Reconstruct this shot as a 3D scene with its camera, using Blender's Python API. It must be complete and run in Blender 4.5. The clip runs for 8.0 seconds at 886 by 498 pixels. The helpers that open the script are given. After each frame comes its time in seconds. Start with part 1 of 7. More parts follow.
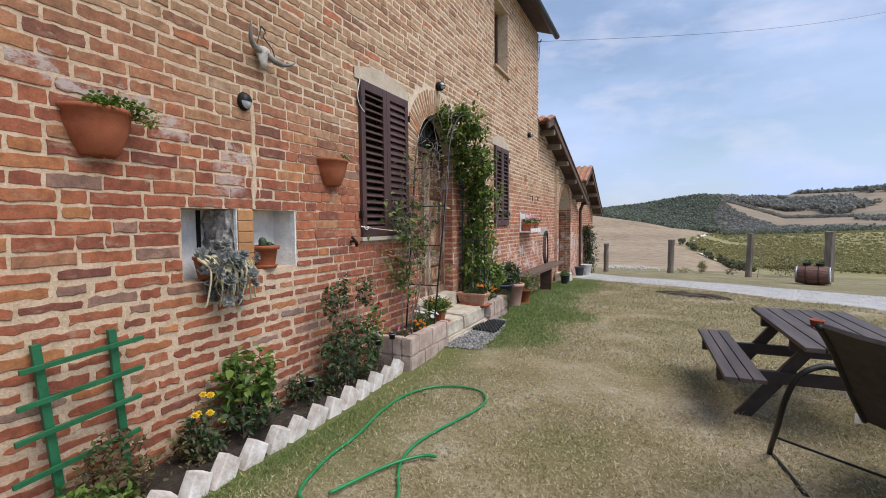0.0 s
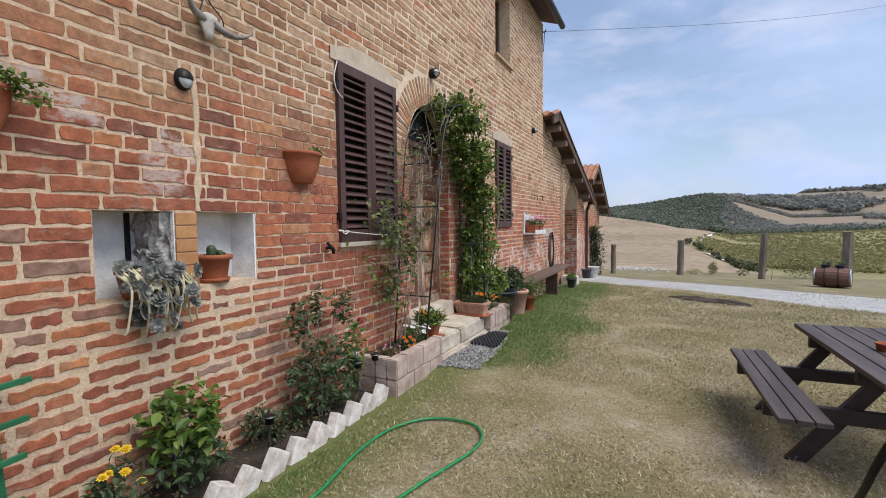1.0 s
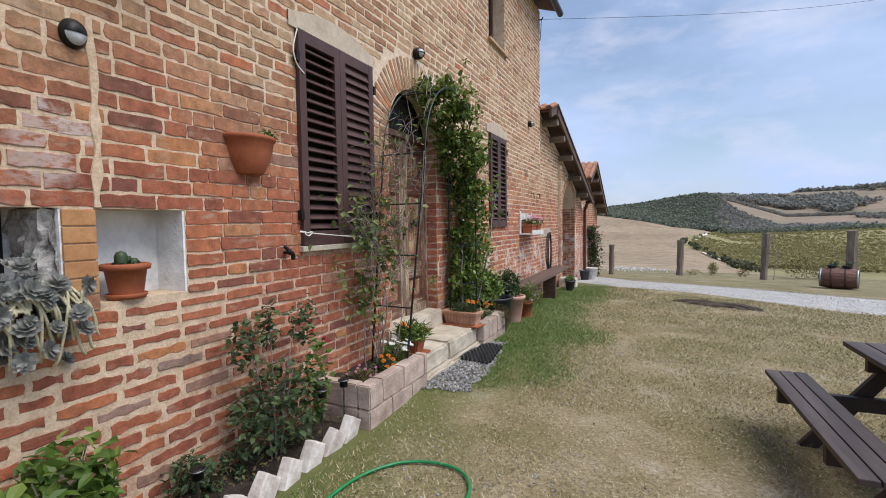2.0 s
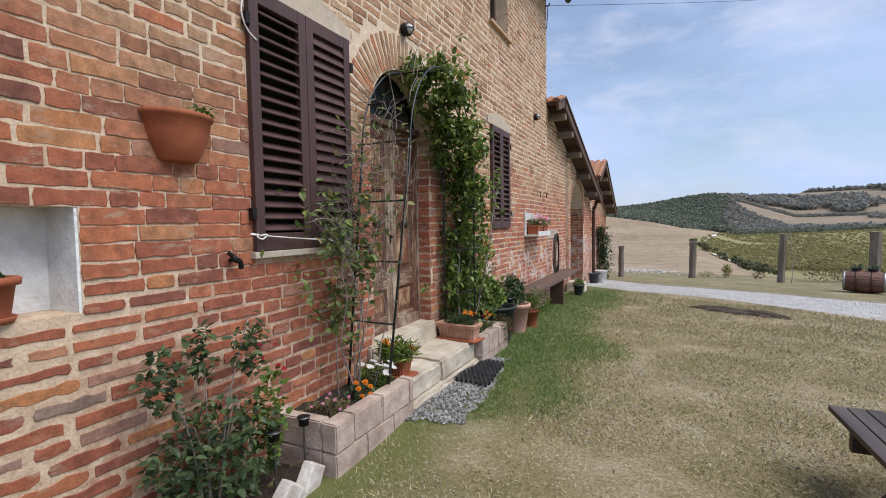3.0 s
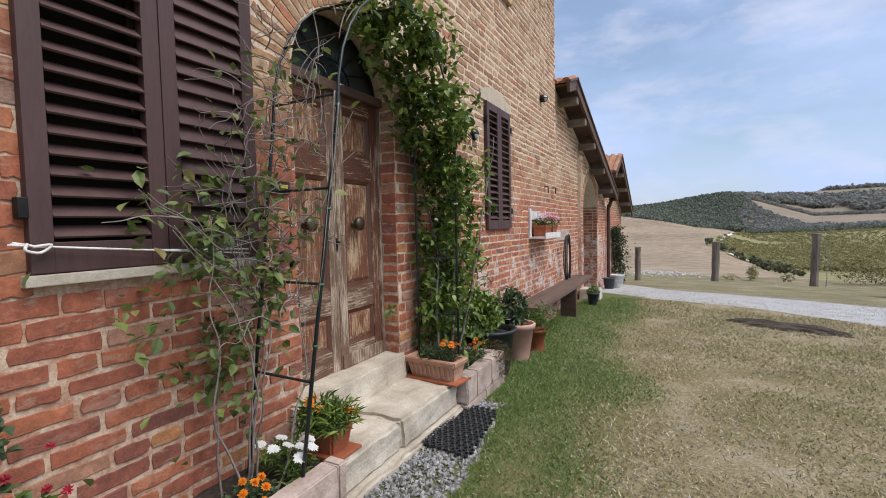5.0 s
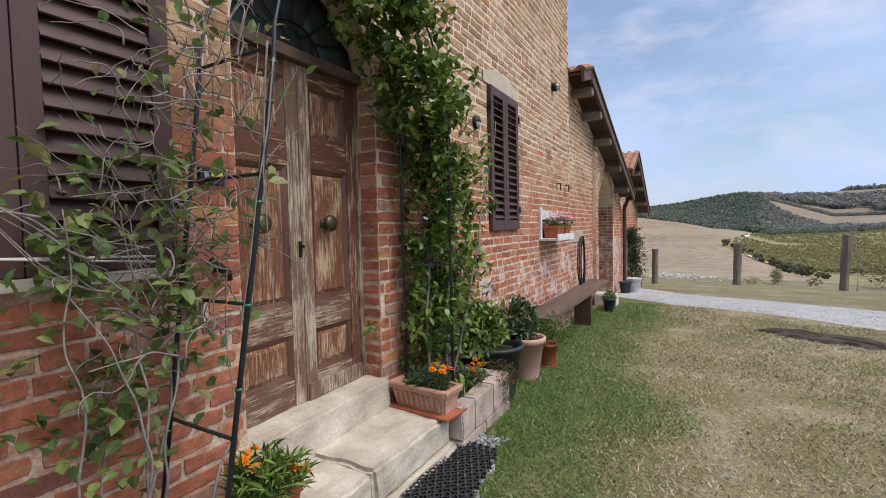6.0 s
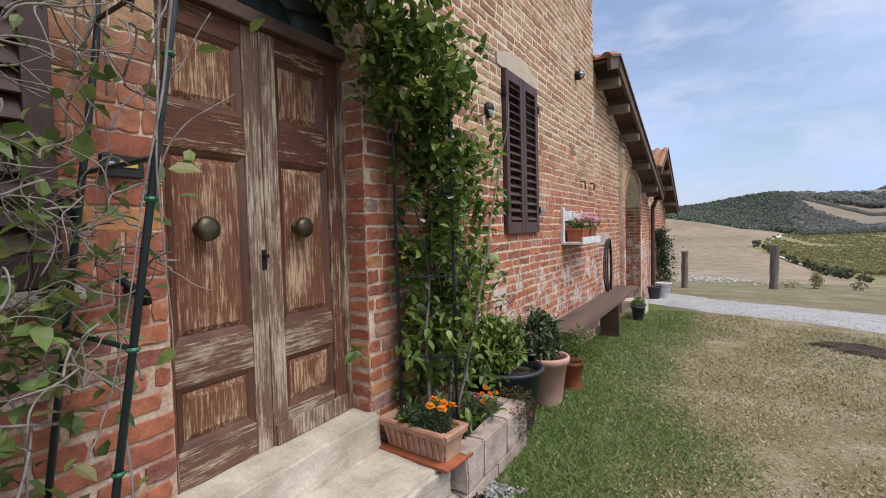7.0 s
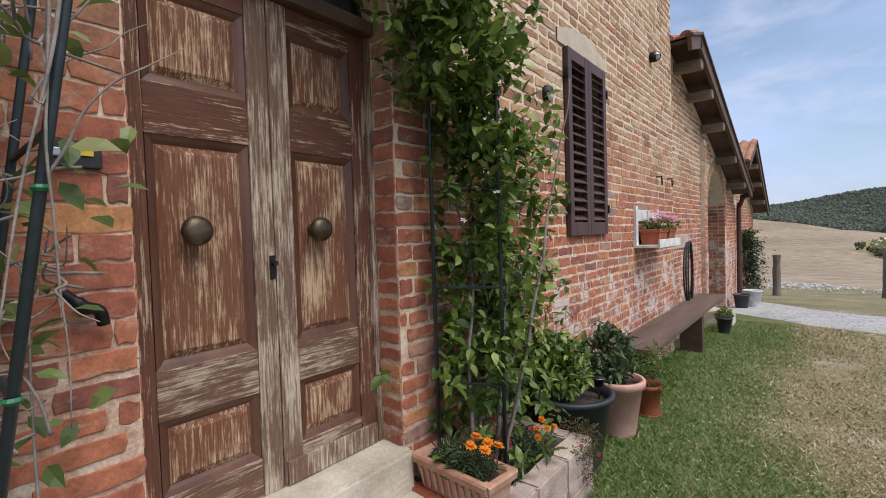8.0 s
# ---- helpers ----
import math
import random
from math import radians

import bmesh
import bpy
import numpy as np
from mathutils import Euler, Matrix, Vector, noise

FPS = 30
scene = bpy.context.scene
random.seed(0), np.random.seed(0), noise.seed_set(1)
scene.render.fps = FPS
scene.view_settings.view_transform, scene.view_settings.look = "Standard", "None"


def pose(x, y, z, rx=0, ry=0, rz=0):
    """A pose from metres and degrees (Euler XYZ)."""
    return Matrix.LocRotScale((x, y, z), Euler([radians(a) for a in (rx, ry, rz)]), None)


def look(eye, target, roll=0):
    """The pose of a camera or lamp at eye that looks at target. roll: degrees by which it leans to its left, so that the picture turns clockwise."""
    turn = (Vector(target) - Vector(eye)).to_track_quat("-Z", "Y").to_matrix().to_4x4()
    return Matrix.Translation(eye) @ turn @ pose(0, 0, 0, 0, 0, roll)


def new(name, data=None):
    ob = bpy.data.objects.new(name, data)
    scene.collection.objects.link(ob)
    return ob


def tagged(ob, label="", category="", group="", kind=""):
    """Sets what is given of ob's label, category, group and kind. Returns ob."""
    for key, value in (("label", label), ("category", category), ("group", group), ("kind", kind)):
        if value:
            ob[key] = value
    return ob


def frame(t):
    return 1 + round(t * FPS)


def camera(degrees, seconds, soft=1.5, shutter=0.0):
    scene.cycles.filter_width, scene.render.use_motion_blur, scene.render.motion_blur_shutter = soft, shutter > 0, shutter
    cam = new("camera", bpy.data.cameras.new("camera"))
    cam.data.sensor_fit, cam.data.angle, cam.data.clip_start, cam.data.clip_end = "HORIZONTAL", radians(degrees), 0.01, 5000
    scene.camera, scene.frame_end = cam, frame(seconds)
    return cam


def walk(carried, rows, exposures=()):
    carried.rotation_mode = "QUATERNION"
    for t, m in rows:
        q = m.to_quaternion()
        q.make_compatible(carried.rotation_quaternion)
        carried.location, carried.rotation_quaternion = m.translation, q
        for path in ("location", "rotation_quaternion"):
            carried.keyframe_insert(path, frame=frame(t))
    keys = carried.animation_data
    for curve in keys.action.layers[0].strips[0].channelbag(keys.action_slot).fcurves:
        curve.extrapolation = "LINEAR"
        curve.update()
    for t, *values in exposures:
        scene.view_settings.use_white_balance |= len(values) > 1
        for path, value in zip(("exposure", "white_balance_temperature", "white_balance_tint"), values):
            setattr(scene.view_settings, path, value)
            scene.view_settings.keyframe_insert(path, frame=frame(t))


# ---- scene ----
cam = camera(87.2, 8.0, soft=1.0)
PATH = [
    (0, (2.667, 0.205, 1.456), (1.83, 2.018, 1.345), -0.5),
    (0.5, (2.602, 0.494, 1.458), (1.769, 2.309, 1.35), -0.7),
    (1, (2.517, 0.813, 1.477), (1.662, 2.618, 1.368), -0.7),
    (1.5, (2.42, 1.113, 1.476), (1.59, 2.93, 1.365), -0.8),
    (3, (2.194, 2.053, 1.468), (1.33, 3.854, 1.363), -0.9),
    (3.5, (2.118, 2.347, 1.467), (1.283, 4.162, 1.362), -0.9),
    (4, (2.069, 2.687, 1.453), (1.22, 4.495, 1.351), -1.1),
    (4.5, (2.009, 2.985, 1.462), (1.13, 4.779, 1.36), -1.2),
    (6, (1.793, 3.88, 1.45), (0.842, 5.637, 1.356), -1.3),
    (6.5, (1.72, 4.136, 1.446), (0.74, 5.877, 1.354), -1.3),
    (7, (1.633, 4.401, 1.461), (0.604, 6.113, 1.376), -1.5),
    (7.5, (1.556, 4.598, 1.462), (0.433, 6.251, 1.386), -1.6),
    (8, (1.49, 4.804, 1.452), (0.237, 6.361, 1.387), -1.8),
]
walk(cam, [(t, look(eye, target, roll)) for t, eye, target, roll in PATH])

# ---- light ----
SUN_EL, SUN_AZ = 58.0, 94.0
world = bpy.data.worlds.new("sky_world")
scene.world = world
world.use_nodes = True
wt = world.node_tree
wt.nodes.clear()
w_out = wt.nodes.new("ShaderNodeOutputWorld")
w_bg = wt.nodes.new("ShaderNodeBackground")
w_sky = wt.nodes.new("ShaderNodeTexSky")
w_sky.sky_type = "NISHITA"
w_sky.sun_disc = False
w_sky.sun_elevation = radians(SUN_EL)
w_sky.sun_rotation = radians(SUN_AZ)
w_sky.air_density, w_sky.dust_density, w_sky.ozone_density = 1.0, 1.1, 1.5
w_co = wt.nodes.new("ShaderNodeTexCoord")
w_map = wt.nodes.new("ShaderNodeMapping")
w_map.inputs["Scale"].default_value = (1.6, 1.6, 4.2)
w_map.inputs["Location"].default_value = (0.35, 0.2, 0.1)
w_noise = wt.nodes.new("ShaderNodeTexNoise")
w_noise.inputs["Scale"].default_value = 1.7
w_noise.inputs["Detail"].default_value = 6.0
w_noise.inputs["Roughness"].default_value = 0.52
w_ramp = wt.nodes.new("ShaderNodeValToRGB")
w_ramp.color_ramp.elements[0].position, w_ramp.color_ramp.elements[0].color = 0.36, (0.30, 0.30, 0.30, 1)
w_ramp.color_ramp.elements[1].position, w_ramp.color_ramp.elements[1].color = 0.66, (1.0, 1.0, 1.0, 1)
w_mix = wt.nodes.new("ShaderNodeMixRGB")
w_mix.inputs["Color2"].default_value = (3.95, 4.95, 7.25, 1)
w_white = wt.nodes.new("ShaderNodeMixRGB")
w_white.inputs["Color2"].default_value = (5.3, 5.6, 7.0, 1)
w_puff = wt.nodes.new("ShaderNodeTexNoise")
w_puff.inputs["Scale"].default_value = 3.1
w_puff.inputs["Detail"].default_value = 7.0
w_puff.inputs["Roughness"].default_value = 0.58
w_pramp = wt.nodes.new("ShaderNodeValToRGB")
w_pramp.color_ramp.elements[0].position, w_pramp.color_ramp.elements[0].color = 0.47, (0.0, 0.0, 0.0, 1)
w_pramp.color_ramp.elements[1].position, w_pramp.color_ramp.elements[1].color = 0.74, (0.75, 0.75, 0.75, 1)
wt.links.new(w_map.outputs["Vector"], w_puff.inputs["Vector"])
wt.links.new(w_puff.outputs["Fac"], w_pramp.inputs["Fac"])
wt.links.new(w_pramp.outputs["Color"], w_white.inputs["Fac"])
wt.links.new(w_mix.outputs["Color"], w_white.inputs["Color1"])
wt.links.new(w_co.outputs["Generated"], w_map.inputs["Vector"])
wt.links.new(w_map.outputs["Vector"], w_noise.inputs["Vector"])
wt.links.new(w_noise.outputs["Fac"], w_ramp.inputs["Fac"])
wt.links.new(w_ramp.outputs["Color"], w_mix.inputs["Fac"])
wt.links.new(w_sky.outputs["Color"], w_mix.inputs["Color1"])
wt.links.new(w_white.outputs["Color"], w_bg.inputs["Color"])
w_bg.inputs["Strength"].default_value = 0.11
wt.links.new(w_bg.outputs["Background"], w_out.inputs["Surface"])

sun_data = bpy.data.lights.new("sun", "SUN")
sun_data.energy, sun_data.angle, sun_data.color = 2.7, radians(46), (1.0, 0.95, 0.89)
sun = new("sun", sun_data)
az, el = radians(SUN_AZ), radians(SUN_EL)
sun.matrix_world = look((0, 0, 30), Vector((0, 0, 30)) - Vector((math.sin(az) * math.cos(el), math.cos(az) * math.cos(el), math.sin(el))))
scene.view_settings.exposure = 0.35


# ---- materials ----
def nodes_of(name):
    m = bpy.data.materials.new(name)
    m.use_nodes = True
    t = m.node_tree
    return m, t, t.nodes["Principled BSDF"]


def add_noise(t, scale, detail=4.0, rough=0.55, coord="Object", stretch=None):
    if coord == "World":
        src = t.nodes.new("ShaderNodeNewGeometry").outputs["Position"]
    else:
        src = t.nodes.new("ShaderNodeTexCoord").outputs[coord]
    if stretch:
        mp = t.nodes.new("ShaderNodeMapping")
        mp.inputs["Scale"].default_value = stretch
        t.links.new(src, mp.inputs["Vector"])
        src = mp.outputs["Vector"]
    n = t.nodes.new("ShaderNodeTexNoise")
    n.inputs["Scale"].default_value, n.inputs["Detail"].default_value, n.inputs["Roughness"].default_value = scale, detail, rough
    t.links.new(src, n.inputs["Vector"])
    return n.outputs["Fac"]


def ramp(t, fac, stops):
    r = t.nodes.new("ShaderNodeValToRGB")
    e = r.color_ramp.elements
    while len(e) < len(stops):
        e.new(0.5)
    for k, (p, c) in enumerate(stops):
        e[k].position = p
        e[k].color = (*c, 1) if len(c) == 3 else c
    t.links.new(fac, r.inputs["Fac"])
    return r.outputs["Color"]


def grey(v):
    return (v, v, v)


def mix(t, fac, a, b, kind="MIX"):
    n = t.nodes.new("ShaderNodeMixRGB")
    n.blend_type = kind
    for key, v in (("Fac", fac), ("Color1", a), ("Color2", b)):
        if isinstance(v, (int, float)):
            n.inputs[key].default_value = v
        elif isinstance(v, tuple):
            n.inputs[key].default_value = (*v, 1)
        else:
            t.links.new(v, n.inputs[key])
    return n.outputs["Color"]


def bump(t, bsdf, fac, strength=0.3, dist=0.01):
    b = t.nodes.new("ShaderNodeBump")
    b.inputs["Strength"].default_value, b.inputs["Distance"].default_value = strength, dist
    t.links.new(fac, b.inputs["Height"])
    t.links.new(b.outputs["Normal"], bsdf.inputs["Normal"])


def plain(name, dark, light, scale=6.0, rough=0.7, metal=0.0, relief=0.3, fine=60.0, coord="Object", stretch=None, dist=0.004):
    """A surface with colour variation at two scales and fine relief."""
    m, t, b = nodes_of(name)
    n1 = add_noise(t, scale, 5.0, 0.6, coord, stretch)
    n2 = add_noise(t, fine, 3.0, 0.6, coord, stretch)
    c = ramp(t, n1, [(0.3, dark), (0.7, light)])
    c = mix(t, 0.35, c, ramp(t, n2, [(0.3, grey(0.35)), (0.7, grey(0.65))]), "OVERLAY")
    t.links.new(c, b.inputs["Base Color"])
    b.inputs["Roughness"].default_value, b.inputs["Metallic"].default_value = rough, metal
    bump(t, b, n2, relief, dist)
    return m


RED_BRICKS = [(0.0, (0.215, 0.082, 0.060)), (0.10, (0.295, 0.096, 0.057)), (0.45, (0.365, 0.120, 0.064)), (0.78, (0.425, 0.152, 0.074)), (0.90, (0.47, 0.215, 0.088)), (0.96, (0.35, 0.19, 0.140)), (1.0, (0.25, 0.175, 0.145))]
TAN_BRICKS = [(0.0, (0.245, 0.120, 0.068)), (0.28, (0.34, 0.188, 0.100)), (0.6, (0.405, 0.255, 0.148)), (0.86, (0.44, 0.305, 0.188)), (0.95, (0.39, 0.195, 0.100)), (1.0, (0.42, 0.145, 0.070))]


def weathered_end(t, y):
    """The old grime that thickens towards the near end of the wall."""
    n = t.nodes.new("ShaderNodeMath")
    n.operation = "MULTIPLY_ADD"
    n.inputs[1].default_value = 2.2
    t.links.new(add_noise(t, 1.3, 5.0, 0.65, "World"), n.inputs[0])
    t.links.new(y, n.inputs[2])
    m = t.nodes.new("ShaderNodeMapRange")
    m.inputs["From Min"].default_value, m.inputs["From Max"].default_value = 3.3, 6.2
    m.inputs["To Min"].default_value, m.inputs["To Max"].default_value = 1.0, 0.0
    t.links.new(n.outputs["Value"], m.inputs["Value"])
    return m.outputs["Result"]


def brick_material(name, source):
    """Old hand-made brick; source says what differs from brick to brick."""
    m, t, b = nodes_of(name)
    geo = t.nodes.new("ShaderNodeNewGeometry")
    if source == "island":
        rnd = geo.outputs["Random Per Island"]
    else:
        rnd = t.nodes.new("ShaderNodeObjectInfo").outputs["Random"]
    sep = t.nodes.new("ShaderNodeSeparateXYZ")
    t.links.new(geo.outputs["Position"], sep.inputs["Vector"])
    big = add_noise(t, 0.9, 3.0, 0.6, "World")
    mid = add_noise(t, 14.0, 5.0, 0.65, "World")
    fine = add_noise(t, 95.0, 4.0, 0.7, "World")
    ma = t.nodes.new("ShaderNodeMath")
    ma.operation = "MULTIPLY_ADD"
    ma.inputs[1].default_value = 1.5
    t.links.new(big, ma.inputs[0])
    my = t.nodes.new("ShaderNodeMapRange")
    my.inputs["From Min"].default_value, my.inputs["From Max"].default_value = 1.0, 6.0
    my.inputs["To Min"].default_value, my.inputs["To Max"].default_value = -0.32, 0.03
    t.links.new(sep.outputs["Y"], my.inputs["Value"])
    lift = t.nodes.new("ShaderNodeMath")
    lift.operation = "ADD"
    t.links.new(sep.outputs["Z"], lift.inputs[0])
    t.links.new(my.outputs["Result"], lift.inputs[1])
    t.links.new(lift.outputs["Value"], ma.inputs[2])
    mr = t.nodes.new("ShaderNodeMapRange")
    mr.inputs["From Min"].default_value, mr.inputs["From Max"].default_value = 2.5, 3.1
    t.links.new(ma.outputs["Value"], mr.inputs["Value"])
    c = mix(t, mr.outputs["Result"], ramp(t, rnd, RED_BRICKS), ramp(t, rnd, TAN_BRICKS))
    c = mix(t, 0.95, c, ramp(t, mid, [(0.25, grey(0.25)), (0.75, grey(0.75))]), "OVERLAY")
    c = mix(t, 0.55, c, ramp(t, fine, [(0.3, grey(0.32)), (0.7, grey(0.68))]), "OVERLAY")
    # lime bloom in patches
    bloom = add_noise(t, 2.2, 5.0, 0.7, "World", (1, 0.7, 1.6))
    c = mix(t, ramp(t, bloom, [(0.60, grey(0.0)), (0.74, grey(0.55))]), c, (0.52, 0.44, 0.38))
    # a slanting band of white bloom over the niches
    def calc(op, a, b_=0.0, c_=0.0):
        n = t.nodes.new("ShaderNodeMath")
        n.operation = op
        for k, q in enumerate((a, b_, c_)):
            if isinstance(q, (int, float)):
                n.inputs[k].default_value = q
            else:
                t.links.new(q, n.inputs[k])
        return n.outputs["Value"]
    line = calc("ADD", sep.outputs["Z"], calc("MULTIPLY_ADD", sep.outputs["Y"], 0.27, -2.61))
    wob = calc("MULTIPLY_ADD", add_noise(t, 3.0, 5.0, 0.7, "World"), 0.5, -0.25)
    band = calc("ABSOLUTE", calc("ADD", line, wob))
    near_y = calc("LESS_THAN", sep.outputs["Y"], 2.72)
    dy = calc("MULTIPLY", calc("SUBTRACT", sep.outputs["Y"], 2.52), 1.3)
    dz = calc("SUBTRACT", sep.outputs["Z"], 1.80)
    spot = calc("ADD", calc("SQRT", calc("ADD", calc("MULTIPLY", dy, dy), calc("MULTIPLY", dz, dz))), calc("MULTIPLY", wob, 0.9))
    m1 = calc("MULTIPLY", ramp(t, band, [(0.035, grey(0.85)), (0.075, grey(0.0))]), near_y)
    m2 = ramp(t, spot, [(0.10, grey(0.7)), (0.20, grey(0.0))])
    some = calc("GREATER_THAN", calc("FRACT", calc("MULTIPLY", rnd, 7.3)), 0.42)
    flake = ramp(t, add_noise(t, 22.0, 6.0, 0.75, "World", (1, 0.6, 1.4)), [(0.40, grey(0.0)), (0.52, grey(1.0))])
    c = mix(t, calc("MULTIPLY", calc("MULTIPLY", calc("MAXIMUM", m1, m2), some), flake), c, (0.60, 0.55, 0.53))
    # limewash flaking off low on the wall past the far window
    past = calc("MULTIPLY", calc("GREATER_THAN", sep.outputs["Y"], 7.9), calc("LESS_THAN", sep.outputs["Z"], calc("MULTIPLY_ADD", wob, 1.6, 1.05)))
    c = mix(t, calc("MULTIPLY", ramp(t, add_noise(t, 4.2, 6.0, 0.7, "World"), [(0.50, grey(0.0)), (0.57, grey(0.75))]), past), c, (0.62, 0.57, 0.54))
    smear = add_noise(t, 8.0, 6.0, 0.75, "World", (1, 0.6, 1.5))
    c = mix(t, ramp(t, smear, [(0.56, grey(0.0)), (0.66, grey(0.7))]), c, (0.45, 0.34, 0.245))
    c = mix(t, weathered_end(t, sep.outputs["Y"]), c, (0.77, 0.71, 0.66), "MULTIPLY")
    t.links.new(c, b.inputs["Base Color"])
    b.inputs["Roughness"].default_value = 0.88
    bump(t, b, mix(t, 0.5, mid, fine), 0.75, 0.006)
    return m


M_BRICK = brick_material("old_brick", "object")
M_BRICKS = brick_material("old_brick_field", "island")
def mortar_material():
    """Lime mortar, mixed with brick dust in the lower courses."""
    m, t, b = nodes_of("lime_mortar")
    geo = t.nodes.new("ShaderNodeNewGeometry")
    sep = t.nodes.new("ShaderNodeSeparateXYZ")
    t.links.new(geo.outputs["Position"], sep.inputs["Vector"])
    n1 = add_noise(t, 1.6, 5.0, 0.65, "World")
    n2 = add_noise(t, 11.0, 6.0, 0.7, "World")
    n3 = add_noise(t, 70.0, 3.0, 0.6, "World")
    hgt = t.nodes.new("ShaderNodeMath")
    hgt.operation = "MULTIPLY_ADD"
    hgt.inputs[1].default_value = 1.6
    t.links.new(n1, hgt.inputs[0])
    along = t.nodes.new("ShaderNodeMapRange")
    along.inputs["From Min"].default_value, along.inputs["From Max"].default_value = 4.9, 6.3
    along.inputs["To Max"].default_value = 0.85
    t.links.new(sep.outputs["Y"], along.inputs["Value"])
    before = t.nodes.new("ShaderNodeMapRange")
    before.inputs["From Min"].default_value, before.inputs["From Max"].default_value = 2.6, 4.4
    before.inputs["To Min"].default_value, before.inputs["To Max"].default_value = 1.9, 0.1
    t.links.new(sep.outputs["Y"], before.inputs["Value"])
    ends = t.nodes.new("ShaderNodeMath")
    ends.operation = "ADD"
    t.links.new(sep.outputs["Z"], ends.inputs[0])
    t.links.new(before.outputs["Result"], ends.inputs[1])
    both = t.nodes.new("ShaderNodeMath")
    both.operation = "ADD"
    t.links.new(ends.outputs["Value"], both.inputs[0])
    t.links.new(along.outputs["Result"], both.inputs[1])
    t.links.new(both.outputs["Value"], hgt.inputs[2])
    mr = t.nodes.new("ShaderNodeMapRange")
    mr.inputs["From Min"].default_value, mr.inputs["From Max"].default_value = 2.3, 3.3
    t.links.new(hgt.outputs["Value"], mr.inputs["Value"])
    low = ramp(t, n2, [(0.30, (0.36, 0.17, 0.11)), (0.46, (0.47, 0.295, 0.205)), (0.62, (0.64, 0.51, 0.39))])
    high = ramp(t, n2, [(0.30, (0.50, 0.385, 0.27)), (0.70, (0.76, 0.625, 0.48))])
    c = mix(t, mr.outputs["Result"], low, high)
    c = mix(t, 0.55, c, ramp(t, n3, [(0.3, grey(0.3)), (0.7, grey(0.7))]), "OVERLAY")
    c = mix(t, weathered_end(t, sep.outputs["Y"]), c, (0.84, 0.78, 0.72), "MULTIPLY")
    t.links.new(c, b.inputs["Base Color"])
    b.inputs["Roughness"].default_value = 0.95
    bump(t, b, mix(t, 0.5, n2, n3), 0.8, 0.008)
    return m


M_MORTAR = mortar_material()
M_PLASTER = plain("white_lime_plaster", (0.60, 0.62, 0.62), (0.88, 0.89, 0.89), 7.0, 0.9, 0, 0.9, 30, "World", None, 0.01)
M_STONE = plain("pale_travertine", (0.36, 0.305, 0.235), (0.61, 0.55, 0.455), 4.5, 0.85, 0, 0.7, 55, "World", None, 0.006)
M_BLOCK = plain("weathered_tuff_block", (0.27, 0.195, 0.155), (0.56, 0.45, 0.385), 5.0, 0.9, 0, 0.7, 50, "World", None, 0.008)
M_WHITEBRICK = plain("lime_washed_brick", (0.40, 0.33, 0.28), (0.78, 0.75, 0.71), 9.0, 0.85, 0, 0.7, 60, "World", None, 0.006)
M_SHUTTER = plain("dark_brown_paint", (0.055, 0.026, 0.024), (0.088, 0.043, 0.040), 9.0, 0.6, 0, 0.15, 120, "Object", (1, 1, 0.15))
# near-black that stands in for deep shade in openings and gaps
M_DARK = plain("painted_shade_black", (0.006, 0.006, 0.006), (0.012, 0.011, 0.010), 3.0, 0.9)
M_IRON = plain("black_iron", (0.012, 0.012, 0.012), (0.03, 0.028, 0.026), 20.0, 0.5, 0.6)
M_ZINC = plain("zinc_grey_metal", (0.25, 0.26, 0.27), (0.42, 0.43, 0.44), 12.0, 0.4, 0.8)
M_TERRA = plain("terracotta", (0.255, 0.066, 0.027), (0.38, 0.115, 0.048), 7.0, 0.8, 0, 0.3, 70)
M_TERRA_OLD = plain("limed_terracotta", (0.33, 0.15, 0.085), (0.52, 0.33, 0.235), 8.0, 0.85, 0, 0.5, 50)
M_TERRA_PINK = plain("pale_pink_terracotta", (0.48, 0.25, 0.19), (0.62, 0.37, 0.29), 5.0, 0.8, 0, 0.3, 70)
M_BLACKPOT = plain("dark_blue_plastic", (0.018, 0.022, 0.028), (0.035, 0.04, 0.048), 6.0, 0.5)
M_SOIL = plain("dark_soil", (0.022, 0.016, 0.012), (0.075, 0.055, 0.04), 14.0, 0.95, 0, 1.0, 60, "World", None, 0.03)
M_ROOFTILE = plain("clay_roof_tile", (0.22, 0.085, 0.045), (0.44, 0.22, 0.12), 3.0, 0.85, 0, 0.5, 40, "World")
M_BEAM = plain("brown_stained_timber", (0.062, 0.034, 0.022), (0.13, 0.075, 0.05), 5.0, 0.7, 0, 0.4, 40, "Object", (0.3, 1, 1))
M_SOFFIT = plain("brown_soffit_boards", (0.055, 0.03, 0.02), (0.10, 0.055, 0.036), 5.0, 0.75, 0, 0.4, 40)
M_PURLIN = plain("grey_weathered_timber", (0.12, 0.09, 0.065), (0.24, 0.19, 0.145), 6.0, 0.8, 0, 0.5, 50, "Object", (0.2, 1, 1))
M_TABLE = plain("dark_stained_slats", (0.035, 0.024, 0.022), (0.10, 0.075, 0.068), 9.0, 0.62, 0, 0.4, 60, "Object", (1, 0.12, 1))
M_TABLELEG = plain("dark_stained_legs", (0.022, 0.014, 0.013), (0.045, 0.03, 0.027), 9.0, 0.6, 0, 0.4, 60)
M_BENCH = plain("brown_bench_plank", (0.075, 0.046, 0.034), (0.15, 0.10, 0.075), 6.0, 0.6, 0, 0.4, 50, "Object", (1, 0.12, 1))
